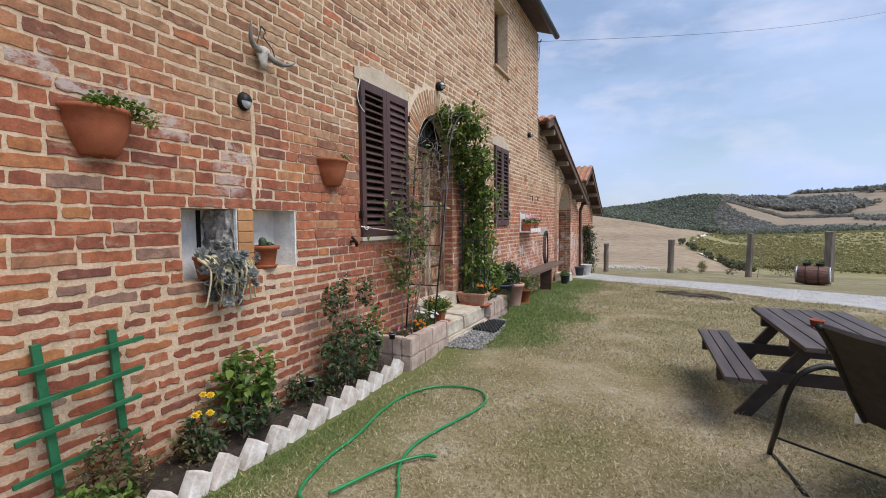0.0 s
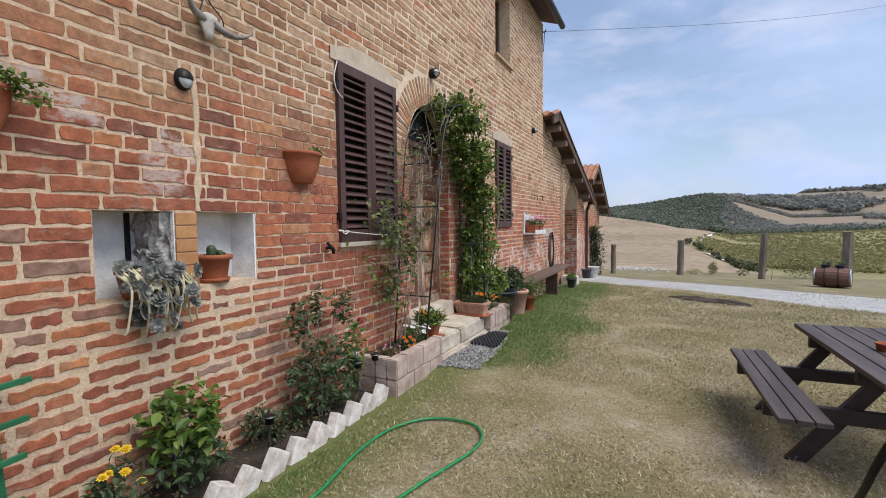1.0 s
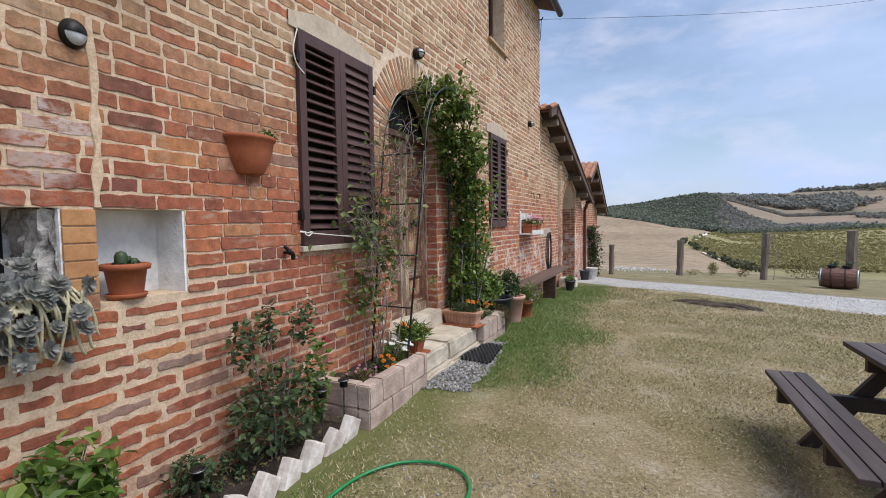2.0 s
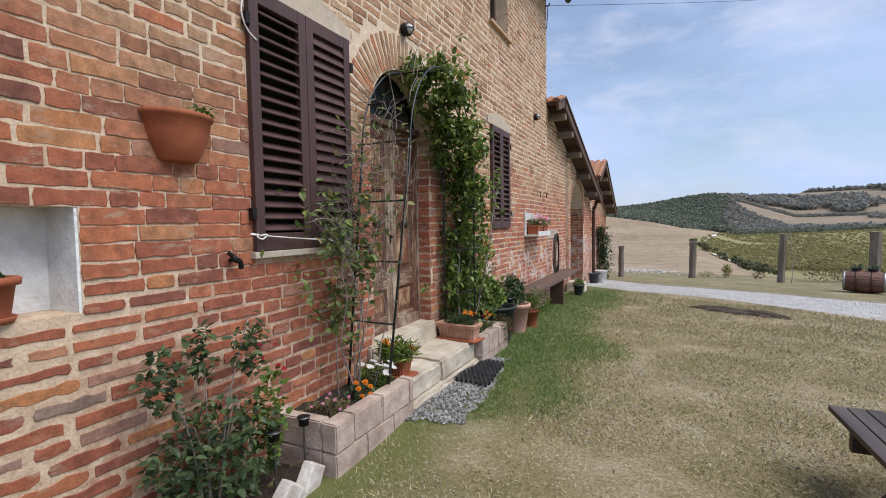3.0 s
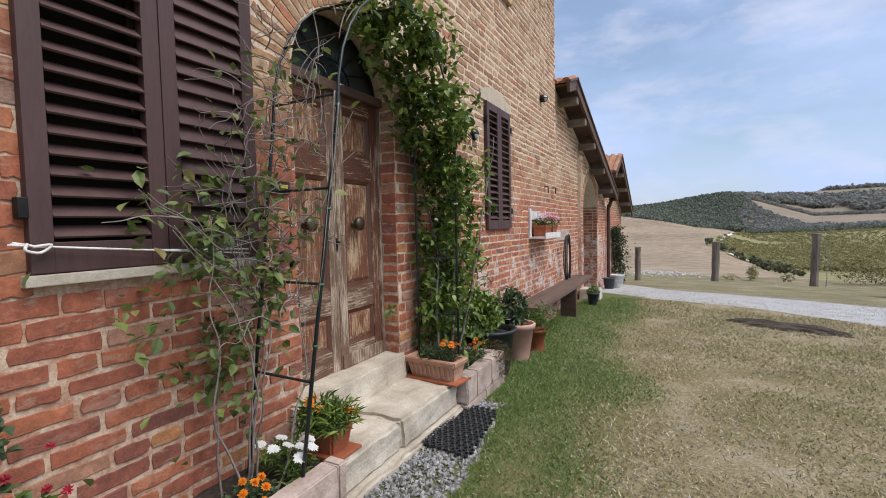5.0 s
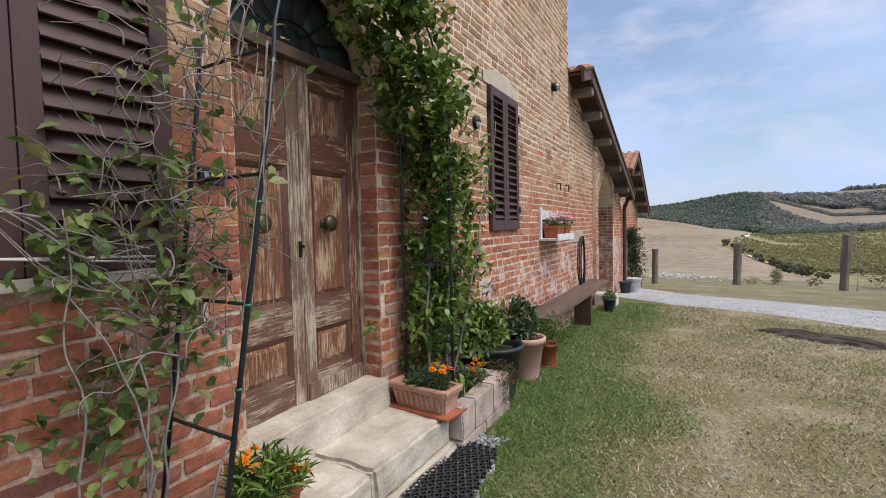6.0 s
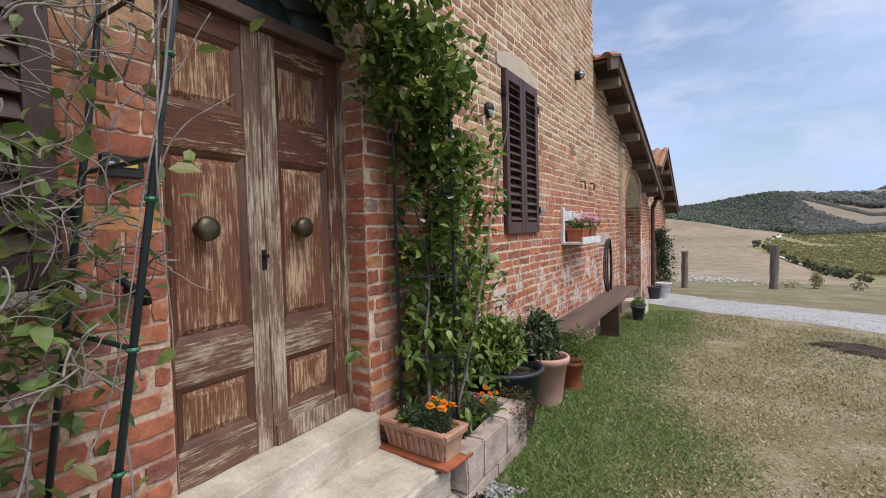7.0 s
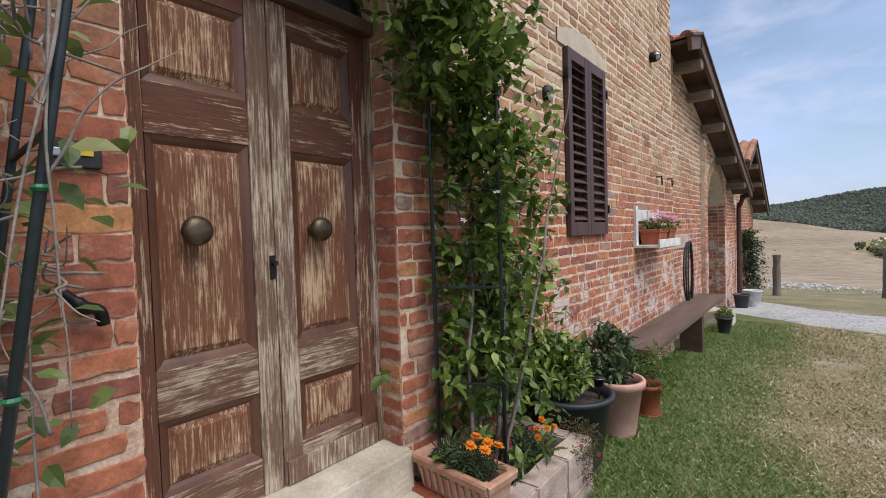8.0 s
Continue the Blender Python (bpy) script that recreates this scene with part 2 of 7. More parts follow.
M_POST = plain("silvered_chestnut_post", (0.09, 0.075, 0.06), (0.24, 0.20, 0.165), 8.0, 0.9, 0, 0.8, 50, "Object", (1, 1, 0.15))
M_GREENPAINT = plain("green_painted_wood", (0.008, 0.085, 0.032), (0.02, 0.145, 0.06), 10.0, 0.5, 0, 0.3, 60)
M_HOSE = plain("green_plastic_hose", (0.006, 0.16, 0.045), (0.012, 0.24, 0.075), 12.0, 0.35)
M_BARK = plain("grey_vine_bark", (0.13, 0.105, 0.09), (0.32, 0.275, 0.24), 20.0, 0.9, 0, 0.6, 90)
M_ROPE = plain("white_cord", (0.6, 0.58, 0.54), (0.8, 0.78, 0.74), 30.0, 0.8)
M_BONE = plain("bleached_bone", (0.36, 0.33, 0.29), (0.62, 0.59, 0.53), 14.0, 0.7, 0, 0.5, 60)
M_HORN = plain("grey_horn", (0.10, 0.095, 0.085), (0.28, 0.27, 0.24), 14.0, 0.55, 0, 0.5, 60)
M_PIPE = plain("brown_copper_pipe", (0.06, 0.032, 0.025), (0.11, 0.06, 0.045), 6.0, 0.5, 0.5)
M_WHITEWOOD = plain("flaking_white_paint", (0.45, 0.44, 0.42), (0.78, 0.77, 0.75), 8.0, 0.8, 0, 0.5, 50)
M_GLASSGREY = plain("frosted_lamp_glass", (0.35, 0.36, 0.37), (0.5, 0.51, 0.52), 8.0, 0.25)
M_BRASS = plain("aged_bronze", (0.07, 0.055, 0.035), (0.15, 0.12, 0.08), 14.0, 0.42, 0.8)
M_RUBBER = plain("black_rubber", (0.012, 0.012, 0.013), (0.03, 0.03, 0.031), 14.0, 0.75)
M_SLING = plain("brown_textile_sling", (0.022, 0.016, 0.014), (0.045, 0.034, 0.03), 20.0, 0.8, 0, 0.5, 260)
M_YELLOW = plain("yellow_plastic", (0.55, 0.40, 0.03), (0.66, 0.5, 0.06), 10, 0.4)


def leaf_material(name, stops, rough=0.5):
    m, t, b = nodes_of(name)
    geo = t.nodes.new("ShaderNodeNewGeometry")
    c = ramp(t, geo.outputs["Random Per Island"], stops)
    n = add_noise(t, 9.0, 3.0, 0.6, "World")
    c = mix(t, 0.5, c, ramp(t, n, [(0.3, grey(0.35)), (0.7, grey(0.65))]), "OVERLAY")
    t.links.new(c, b.inputs["Base Color"])
    b.inputs["Roughness"].default_value = rough
    tr = t.nodes.new("ShaderNodeBsdfTranslucent")
    ms = t.nodes.new("ShaderNodeMixShader")
    ms.inputs["Fac"].default_value = 0.33
    t.links.new(c, tr.inputs["Color"])
    t.links.new(b.outputs["BSDF"], ms.inputs[1])
    t.links.new(tr.outputs["BSDF"], ms.inputs[2])
    t.links.new(ms.outputs["Shader"], t.nodes["Material Output"].inputs["Surface"])
    return m


L_VINE = leaf_material("jasmine_leaf", [(0.0, (0.035, 0.068, 0.012)), (0.45, (0.105, 0.170, 0.030)), (0.8, (0.20, 0.28, 0.055)), (1.0, (0.34, 0.42, 0.12))], 0.38)
L_OLIVE = leaf_material("olive_rose_leaf", [(0.0, (0.07, 0.11, 0.03)), (0.5, (0.14, 0.20, 0.055)), (0.85, (0.23, 0.28, 0.085)), (1.0, (0.30, 0.23, 0.10))], 0.5)
L_ROSE = leaf_material("rose_leaf", [(0.0, (0.040, 0.068, 0.030)), (0.6, (0.07, 0.11, 0.048)), (1.0, (0.12, 0.17, 0.06))], 0.5)
L_BRIGHT = leaf_material("bright_leaf", [(0.0, (0.06, 0.12, 0.02)), (0.6, (0.11, 0.19, 0.03)), (1.0, (0.20, 0.26, 0.06))])
L_SUCC = leaf_material("grey_succulent", [(0.0, (0.14, 0.15, 0.145)), (0.6, (0.22, 0.23, 0.215)), (1.0, (0.36, 0.35, 0.31))], 0.6)
L_DRY = leaf_material("dry_foliage", [(0.0, (0.09, 0.065, 0.03)), (0.6, (0.15, 0.115, 0.05)), (1.0, (0.11, 0.13, 0.04))], 0.8)
L_IVY = leaf_material("ivy_leaf", [(0.0, (0.015, 0.032, 0.010)), (1.0, (0.045, 0.075, 0.025))], 0.5)
# aerial haze is put into these two leaf colours, stronger in L_HAZE
L_FAR = leaf_material("haze_paled_woodland", [(0.0, (0.14, 0.165, 0.125)), (0.6, (0.17, 0.19, 0.14)), (1.0, (0.21, 0.22, 0.15))], 0.9)
L_HAZE = leaf_material("haze_tinted_woodland", [(0.0, (0.21, 0.215, 0.195)), (1.0, (0.29, 0.275, 0.235))], 0.9)
L_HEDGE = leaf_material("hedge_leaf", [(0.0, (0.085, 0.090, 0.045)), (1.0, (0.13, 0.13, 0.065))], 0.9)
L_ORCH = leaf_material("orchard_leaf", [(0.0, (0.25, 0.235, 0.095)), (0.6, (0.31, 0.28, 0.12)), (1.0, (0.36, 0.315, 0.155))], 0.9)
G_GREEN = leaf_material("green_grass", [(0.0, (0.085, 0.15, 0.03)), (0.6, (0.15, 0.235, 0.055)), (1.0, (0.30, 0.32, 0.13))], 0.6)


def lawn_grass():
    """Parched blades, straw yellow to olive in drifts."""
    m, t, b = nodes_of("dry_grass")
    rnd = t.nodes.new("ShaderNodeNewGeometry").outputs["Random Per Island"]
    straw = ramp(t, rnd, [(0.0, (0.20, 0.165, 0.075)), (0.35, (0.32, 0.255, 0.13)), (0.7, (0.47, 0.39, 0.235)), (0.93, (0.64, 0.57, 0.41)), (1.0, (0.22, 0.22, 0.09))])
    olive = ramp(t, rnd, [(0.0, (0.145, 0.16, 0.05)), (0.5, (0.20, 0.21, 0.075)), (0.9, (0.36, 0.33, 0.165)), (1.0, (0.52, 0.46, 0.29))])
    drift = ramp(t, add_noise(t, 0.9, 5.0, 0.7, "World"), [(0.40, grey(0.0)), (0.60, grey(0.85))])
    c = mix(t, drift, straw, olive)
    c = mix(t, 0.6, c, ramp(t, add_noise(t, 11.0, 4.0, 0.7, "World"), [(0.3, grey(0.3)), (0.7, grey(0.7))]), "OVERLAY")
    t.links.new(c, b.inputs["Base Color"])
    b.inputs["Roughness"].default_value = 0.75
    return m


def petal(name, a, b_):
    return leaf_material(name, [(0.0, a), (1.0, b_)], 0.6)


G_DRY = lawn_grass()
P_ORANGE = petal("orange_petal", (0.75, 0.20, 0.01), (0.85, 0.34, 0.02))
P_YELLOW = petal("yellow_petal", (0.78, 0.55, 0.02), (0.85, 0.65, 0.05))
P_WHITE = petal("white_petal", (0.72, 0.72, 0.68), (0.85, 0.85, 0.82))
P_RED = petal("crimson_petal", (0.30, 0.008, 0.02), (0.5, 0.02, 0.05))
P_PINK = petal("pink_petal", (0.60, 0.16, 0.30), (0.75, 0.35, 0.48))


def door_wood(name, base, worn, lo, hi, along=(1, 1, 0.05)):
    """Old varnished wood worn down to bare grain in long streaks."""
    m, t, b = nodes_of(name)
    grain = add_noise(t, 85.0, 6.0, 0.8, "World", along)
    patch = add_noise(t, 6.0, 6.0, 0.7, "World", tuple(max(a, 0.45) for a in along))
    fine = add_noise(t, 170.0, 3.0, 0.6, "World", along)
    mul = t.nodes.new("ShaderNodeMath")
    mul.operation = "MULTIPLY_ADD"
    mul.inputs[1].default_value = 0.75
    t.links.new(patch, mul.inputs[0])
    t.links.new(grain, mul.inputs[2])
    mask = ramp(t, mul.outputs["Value"], [(lo, grey(0.0)), (hi, grey(1.0))])
    dark = ramp(t, fine, [(0.3, tuple(c * 0.6 for c in base)), (0.7, base)])
    c = mix(t, mask, dark, ramp(t, fine, [(0.3, tuple(c * 0.62 for c in worn)), (0.7, worn)]))
    t.links.new(c, b.inputs["Base Color"])
    b.inputs["Roughness"].default_value = 0.82
    bump(t, b, mix(t, 0.5, grain, fine), 0.8, 0.004)
    return m


M_DOOR = door_wood("worn_varnished_wood", (0.150, 0.056, 0.030), (0.46, 0.33, 0.22), 0.93, 1.08)
M_DOORRAIL = door_wood("bare_grey_oak", (0.20, 0.115, 0.075), (0.56, 0.45, 0.335), 0.84, 1.02)
M_CROSSRAIL = door_wood("bare_grey_oak_rail", (0.17, 0.085, 0.052), (0.50, 0.39, 0.28), 0.86, 1.04, (1, 0.05, 1))
M_TOPRAIL = door_wood("worn_varnished_rail", (0.130, 0.048, 0.026), (0.42, 0.29, 0.18), 0.95, 1.10, (1, 0.05, 1))
M_PANEL = door_wood("worn_door_panel", (0.20, 0.075, 0.036), (0.58, 0.40, 0.245), 0.87, 1.03)
M_DOORTRIM = plain("dark_varnish", (0.065, 0.022, 0.012), (0.14, 0.06, 0.034), 8.0, 0.5, 0, 0.4, 80, "World", (1, 1, 0.2))

m_glass, t_, b_ = nodes_of("window_glass")
b_.inputs["Base Color"].default_value = (0.02, 0.025, 0.03, 1)
b_.inputs["Roughness"].default_value = 0.06
M_GLASS = m_glass
m_lun, t_, b_ = nodes_of("fanlight_glass")
b_.inputs["Base Color"].default_value = (0.035, 0.045, 0.045, 1)
b_.inputs["Roughness"].default_value = 0.2
M_LUN = m_lun


# ---- building helpers ----
def finish(name, bm, material, smooth=False):
    me = bpy.data.meshes.new(name)
    bm.normal_update()
    bm.to_mesh(me)
    bm.free()
    for mm in (material if isinstance(material, (list, tuple)) else [material]):
        me.materials.append(mm)
    if smooth:
        for p in me.polygons:
            p.use_smooth = True
    return me


def part(name, bm, material, parent=None, label="", smooth=False):
    ob = new(name, finish(name, bm, material, smooth))
    ob.parent = parent
    return tagged(ob, label) if label else ob


def empty(name, label, category, group="", at=(0, 0, 0), kind=""):
    ob = new(name)
    ob.location = at
    ob.empty_display_size = 0.1
    return tagged(ob, label, category, group, kind)


def box(bm, x0, x1, y0, y1, z0, z1, bevel=0.0, m=None):
    v = [bm.verts.new(p) for p in ((x0, y0, z0), (x1, y0, z0), (x1, y1, z0), (x0, y1, z0), (x0, y0, z1), (x1, y0, z1), (x1, y1, z1), (x0, y1, z1))]
    f = [bm.faces.new([v[i] for i in q]) for q in ((3, 2, 1, 0), (4, 5, 6, 7), (0, 1, 5, 4), (1, 2, 6, 5), (2, 3, 7, 6), (3, 0, 4, 7))]
    if bevel:
        edges = list({e for q in f for e in q.edges})
        r = bmesh.ops.bevel(bm, geom=edges, offset=bevel, segments=2, affect="EDGES", profile=0.6)
        v = list({w for q in r["faces"] for w in q.verts} | {w for w in v if w.is_valid})
    if m is not None:
        for w in v:
            if w.is_valid:
                w.co = m @ w.co
    return v


def boxes(*dims, bevel=0.0):
    bm = bmesh.new()
    for d in dims:
        box(bm, *d, bevel=bevel)
    return bm


def tube(bm, pts, radii, sides=8, cap=True):
    """A tube along points, with one radius or one for each point."""
    pts = [Vector(p) for p in pts]
    if isinstance(radii, (int, float)):
        radii = [radii] * len(pts)
    rings = []
    up = Vector((0.13, 0.31, 0.94))
    for k, p in enumerate(pts):
        d = (pts[min(k + 1, len(pts) - 1)] - pts[max(k - 1, 0)]).normalized()
        a = d.cross(up)
        if a.length < 0.05:
            a = d.cross(Vector((1, 0, 0)))
        a.normalize()
        b = d.cross(a)
        if rings and a.dot(last) < 0 and abs(a.dot(last)) > 0.5:
            a, b = -a, -b
        last = a
        rings.append([bm.verts.new(p + (a * math.cos(s) + b * math.sin(s)) * radii[k]) for s in [2 * math.pi * j / sides for j in range(sides)]])
    for r0, r1 in zip(rings, rings[1:]):
        for j in range(sides):
            bm.faces.new((r0[j], r0[(j + 1) % sides], r1[(j + 1) % sides], r1[j]))
    if cap:
        bm.faces.new(rings[0][::-1])
        bm.faces.new(rings[-1])
    return rings


def lathe(bm, profile, sides=28, at=(0, 0, 0), close=False):
    """A turned body: profile of (radius, z) from outside bottom to inside."""
    rings = []
    for r, z in profile:
        if r < 1e-4:
            rings.append([bm.verts.new((at[0], at[1], at[2] + z))])
        else:
            rings.append([bm.verts.new((at[0] + r * math.cos(2 * math.pi * j / sides), at[1] + r * math.sin(2 * math.pi * j / sides), at[2] + z)) for j in range(sides)])
    for r0, r1 in zip(rings, rings[1:]):
        for j in range(sides):
            k = (j + 1) % sides
            if len(r0) == 1 and len(r1) == 1:
                continue
            if len(r0) == 1:
                bm.faces.new((r0[0], r1[k], r1[j]))
            elif len(r1) == 1:
                bm.faces.new((r0[j], r0[k], r1[0]))
            else:
                bm.faces.new((r0[j], r0[k], r1[k], r1[j]))


def smoothstep(a, b, v):
    v = max(0.0, min(1.0, (v - a) / (b - a)))
    return v * v * (3 - 2 * v)


def curve_through(pts, n=8):
    """Points along a smooth line through pts."""
    pts = [Vector(p) for p in pts]
    out = []
    for i in range(len(pts) - 1):
        p0, p1, p2, p3 = pts[max(i - 1, 0)], pts[i], pts[i + 1], pts[min(i + 2, len(pts) - 1)]
        for k in range(n):
            s = k / n
            out.append(0.5 * ((2 * p1) + (p2 - p0) * s + (2 * p0 - 5 * p1 + 4 * p2 - p3) * s * s + (3 * p1 - p0 - 3 * p2 + p3) * s ** 3))
    out.append(pts[-1])
    return out


def mesh_from(name, verts, faces, material):
    me = bpy.data.meshes.new(name)
    me.from_pydata([tuple(v) for v in verts], [], faces)
    me.materials.append(material)
    return me


def leaves(points, size, rng, spread=0.6, droop=0.2, shape="leaf", ways=None):
    """Leaves folded along the rib, with rounded sides: verts and faces."""
    verts, faces = [], []
    wid = {"leaf": 0.24, "oval": 0.29, "round": 0.36, "blade": 0.085}[shape]
    for k_, p in enumerate(points):
        s = size * rng.uniform(0.6, 1.25)
        d = Vector((rng.gauss(0, 1), rng.gauss(0, 1), rng.gauss(-droop, 0.7)))
        if ways:
            d = Vector(ways[k_])
        d.normalize()
        w = d.cross(Vector((rng.gauss(0, 0.4), rng.gauss(0, 0.4), 1)))
        if w.length < 0.05:
            w = Vector((1, 0, 0))
        w.normalize()
        n = w.cross(d)
        k = len(verts)
        p = Vector(p)
        a, b = p + d * s * 0.30 + n * s * 0.07, p + d * s * 0.68 + n * s * 0.05
        m = p + d * s * 0.5 - n * s * 0.01
        verts += [p, a + w * s * wid, b + w * s * wid * 0.8, p + d * s - n * s * 0.12, b - w * s * wid * 0.8, a - w * s * wid, m]
        faces += [(k, k + 1, k + 6), (k + 1, k + 2, k + 6), (k + 2, k + 3, k + 6), (k + 3, k + 4, k + 6), (k + 4, k + 5, k + 6), (k + 5, k, k + 6)]
    return verts, faces


def whorls(points, size, count, rng):
    """Each point becomes a shoot tip with a whorl of leaves round it."""
    spots, ways = [], []
    for p in points:
        axis = Vector((rng.gauss(0.45, 0.6), rng.gauss(-0.1, 0.7), rng.gauss(0.25, 0.6))).normalized()
        u = axis.orthogonal().normalized()
        w = axis.cross(u)
        turn = rng.uniform(0, 6.28)
        for k in range(count):
            a = turn + 2.4 * k
            out = u * math.cos(a) + w * math.sin(a)
            spots.append(Vector(p) - axis * size * 0.22 * k)
            ways.append(out + axis * (0.75 - 0.16 * k) + Vector((rng.gauss(0, 0.15), rng.gauss(0, 0.15), -0.15)))
    return spots, ways


def foliage(name, points, size, material, parent, seed=1, shape="leaf", label="", droop=0.2, sprig=0):
    rng = random.Random(seed)
    points, ways = whorls(points, size, sprig, rng) if sprig else (points, None)
    v, f = leaves(points, size, rng, droop=droop, shape=shape, ways=ways)
    ob = new(name, mesh_from(name, v, f, material))
    ob.parent = parent
    return tagged(ob, label) if label else ob


def cloud(n, centre, radius, rng, hollow=0.35):
    """Points in a lumpy ellipsoid."""
    pts = []
    while len(pts) < n:
        p = Vector((rng.uniform(-1, 1), rng.uniform(-1, 1), rng.uniform(-1, 1)))
        l = p.length
        if l > 1 or l < hollow * rng.random():
            continue
        q = Vector((p.x * radius[0], p.y * radius[1], p.z * radius[2])) + Vector(centre)
        if noise.noise(q * 7.0) < -0.22:
            continue
        pts.append(q)
    return pts


# ---- ground ----
def table(v, xs, ys):
    return float(np.interp(v, xs, ys))


def near_z(x, y):
    z = table(y, (-30, 6, 14, 20, 28, 40), (0.15, 0.0, -0.29, -0.66, -1.25, -2.2))
    z += 0.06 * (1 - smoothstep(0.5, 1.2, x)) * smoothstep(4.0, 5.2, y) * (1 - smoothstep(8, 12, y))
    z -= 0.018 * max(0.0, x - 2.5) * smoothstep(0, 8, y)
    return z + 0.018 * noise.noise((x * 0.7, y * 0.7, 0.0))


AZ = (-8, -6, -1.3, 1.5, 4.5, 6.5, 11.5, 18.5, 25)
FIELD_TOP = (0.95, 0.65, -0.10, -0.75, -1.0, -1.45, -1.3, -0.95, -0.9)
WOOD_TOP = (1.0, 1.15, 1.60, 2.15, 2.45, 1.95, 0.2, 0.2, 0.2)
SKYLINE = (1.0, 1.1, 1.4, 1.8, 2.15, 2.35, 2.5, 2.65, 2.6)


def far_elevation(az, r):
    top, wood, sky = table(az, AZ, FIELD_TOP), table(az, AZ, WOOD_TOP), table(az, AZ, SKYLINE)
    right = smoothstep(2.0, 8.0, az)
    rs = (30, 45, 70, 120, 180, 260, 330, 450, 640, 760, 1100, 1600, 3500)
    es = (-5.35, -5.15 - 0.3 * right, -4.2 - 0.9 * right, -2.6 - 1.2 * right, -1.35 - 1.4 * right, top - 0.35 * right, top - 0.45 + 0.3 * right, top - 0.3 + 0.45 * right, wood, wood - 0.25 * (1 - right), sky, sky - 0.9, -0.2)
    return table(r, rs, es)


CX, CY = 2.4, 1.0


def ground_z(x, y):
    r = math.hypot(x - CX, y - CY)
    if r < 24:
        return near_z(x, y)
    az_ = math.degrees(math.atan2(x - CX, y - CY))
    if abs(az_) > 60:
        az_ = 25 if az_ > 0 else -8
    far = 1.45 + r * math.tan(radians(far_elevation(max(-8, min(25, az_)), max(r, 30))))
    if abs(math.degrees(math.atan2(x - CX, y - CY))) > 60:
        far = min(far, -1.0)
    far += smoothstep(60, 300, r) * 1.2 * noise.noise((x * 0.01, y * 0.01, 2.0))
    k = smoothstep(24, 34, r)
    return near_z(x, y) * (1 - k) + far * k


def zone(x, y):
    """0 lawn, 1 stubble field, 2 orchard grass, 3 far fields, 4 wood floor, 5 verge."""
    r = math.hypot(x - CX, y - CY)
    az_ = math.degrees(math.atan2(x - CX, y - CY))
    if r < 29.5 + 1.0 * noise.noise((x * 0.3, y * 0.3, 5)):
        return 5 if y > 19.0 - 0.42 * x else 0
    if r < 330:
        edge = table(r, (30, 45, 75, 95, 112, 140, 180, 260, 330), (9.6, 8.7, 6.6, 5.0, 2.3, 2.7, 3.5, 4.9, 5.3)) + 0.5 * noise.noise((r * 0.03, 3, 1))
        return 1 if az_ < edge else 2
    n = noise.noise((x * 0.006, y * 0.010, 9.0)) + 0.5 * noise.noise((x * 0.02, y * 0.02, 4.0))
    if r < 460:
        return 2 if az_ > 5 else 4
    if r < 760:
        return 4 if az_ < 6.0 else 3
    return 3


def ground_material(name, stops, scale, green=None, fine=25.0):
    m, t, b = nodes_of(name)
    n1 = add_noise(t, scale, 6.0, 0.65, "World")
    n2 = add_noise(t, fine, 5.0, 0.7, "World")
    c = ramp(t, n1, stops)
    c = mix(t, 0.85, c, ramp(t, n2, [(0.3, grey(0.25)), (0.7, grey(0.75))]), "OVERLAY")
    if green:
        geo = t.nodes.new("ShaderNodeNewGeometry")
        sep = t.nodes.new("ShaderNodeSeparateXYZ")
        t.links.new(geo.outputs["Position"], sep.inputs["Vector"])
        n3 = add_noise(t, 0.8, 4.0, 0.6, "World")
        ma = t.nodes.new("ShaderNodeMath")
        ma.operation = "MULTIPLY_ADD"
        ma.inputs[1].default_value = -1.5
        t.links.new(n3, ma.inputs[0])
        t.links.new(sep.outputs["X"], ma.inputs[2])
        c = mix(t, ramp(t, ma.outputs["Value"], [(0.0, grey(1.0)), (0.55, grey(0.0))]), c, green)
    t.links.new(c, b.inputs["Base Color"])
    b.inputs["Roughness"].default_value = 0.95
    b.inputs["Specular IOR Level"].default_value = 0.2
    bump(t, b, n2, 0.7, 0.03)
    return m


M_LAWN = ground_material("dry_lawn", [(0.28, (0.150, 0.140, 0.058)), (0.45, (0.225, 0.185, 0.098)), (0.58, (0.31, 0.255, 0.16)), (0.70, (0.42, 0.37, 0.285))], 1.1, (0.135, 0.145, 0.05), 42)
M_FIELD = ground_material("stubble_field", [(0.3, (0.235, 0.175, 0.115)), (0.7, (0.34, 0.265, 0.18))], 0.035, None, 0.5)
M_ORCH = ground_material("orchard_grass", [(0.3, (0.20, 0.185, 0.08)), (0.7, (0.28, 0.245, 0.12))], 0.03, None, 0.4)
def far_country():
    m, t, b = nodes_of("far_hills")
    n1 = add_noise(t, 0.0075, 5.0, 0.6, "World", (1, 1.5, 1))
    n2 = add_noise(t, 0.05, 4.0, 0.6, "World")
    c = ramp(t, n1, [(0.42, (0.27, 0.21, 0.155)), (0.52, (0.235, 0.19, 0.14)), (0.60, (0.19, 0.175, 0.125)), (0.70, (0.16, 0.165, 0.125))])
    c = mix(t, 0.4, c, ramp(t, n2, [(0.3, grey(0.35)), (0.7, grey(0.65))]), "OVERLAY")
    t.links.new(c, b.inputs["Base Color"])
    b.inputs["Roughness"].default_value = 0.95
    b.inputs["Specular IOR Level"].default_value = 0.1
    return m


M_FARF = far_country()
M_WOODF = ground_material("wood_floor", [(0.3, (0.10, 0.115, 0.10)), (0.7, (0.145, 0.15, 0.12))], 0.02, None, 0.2)

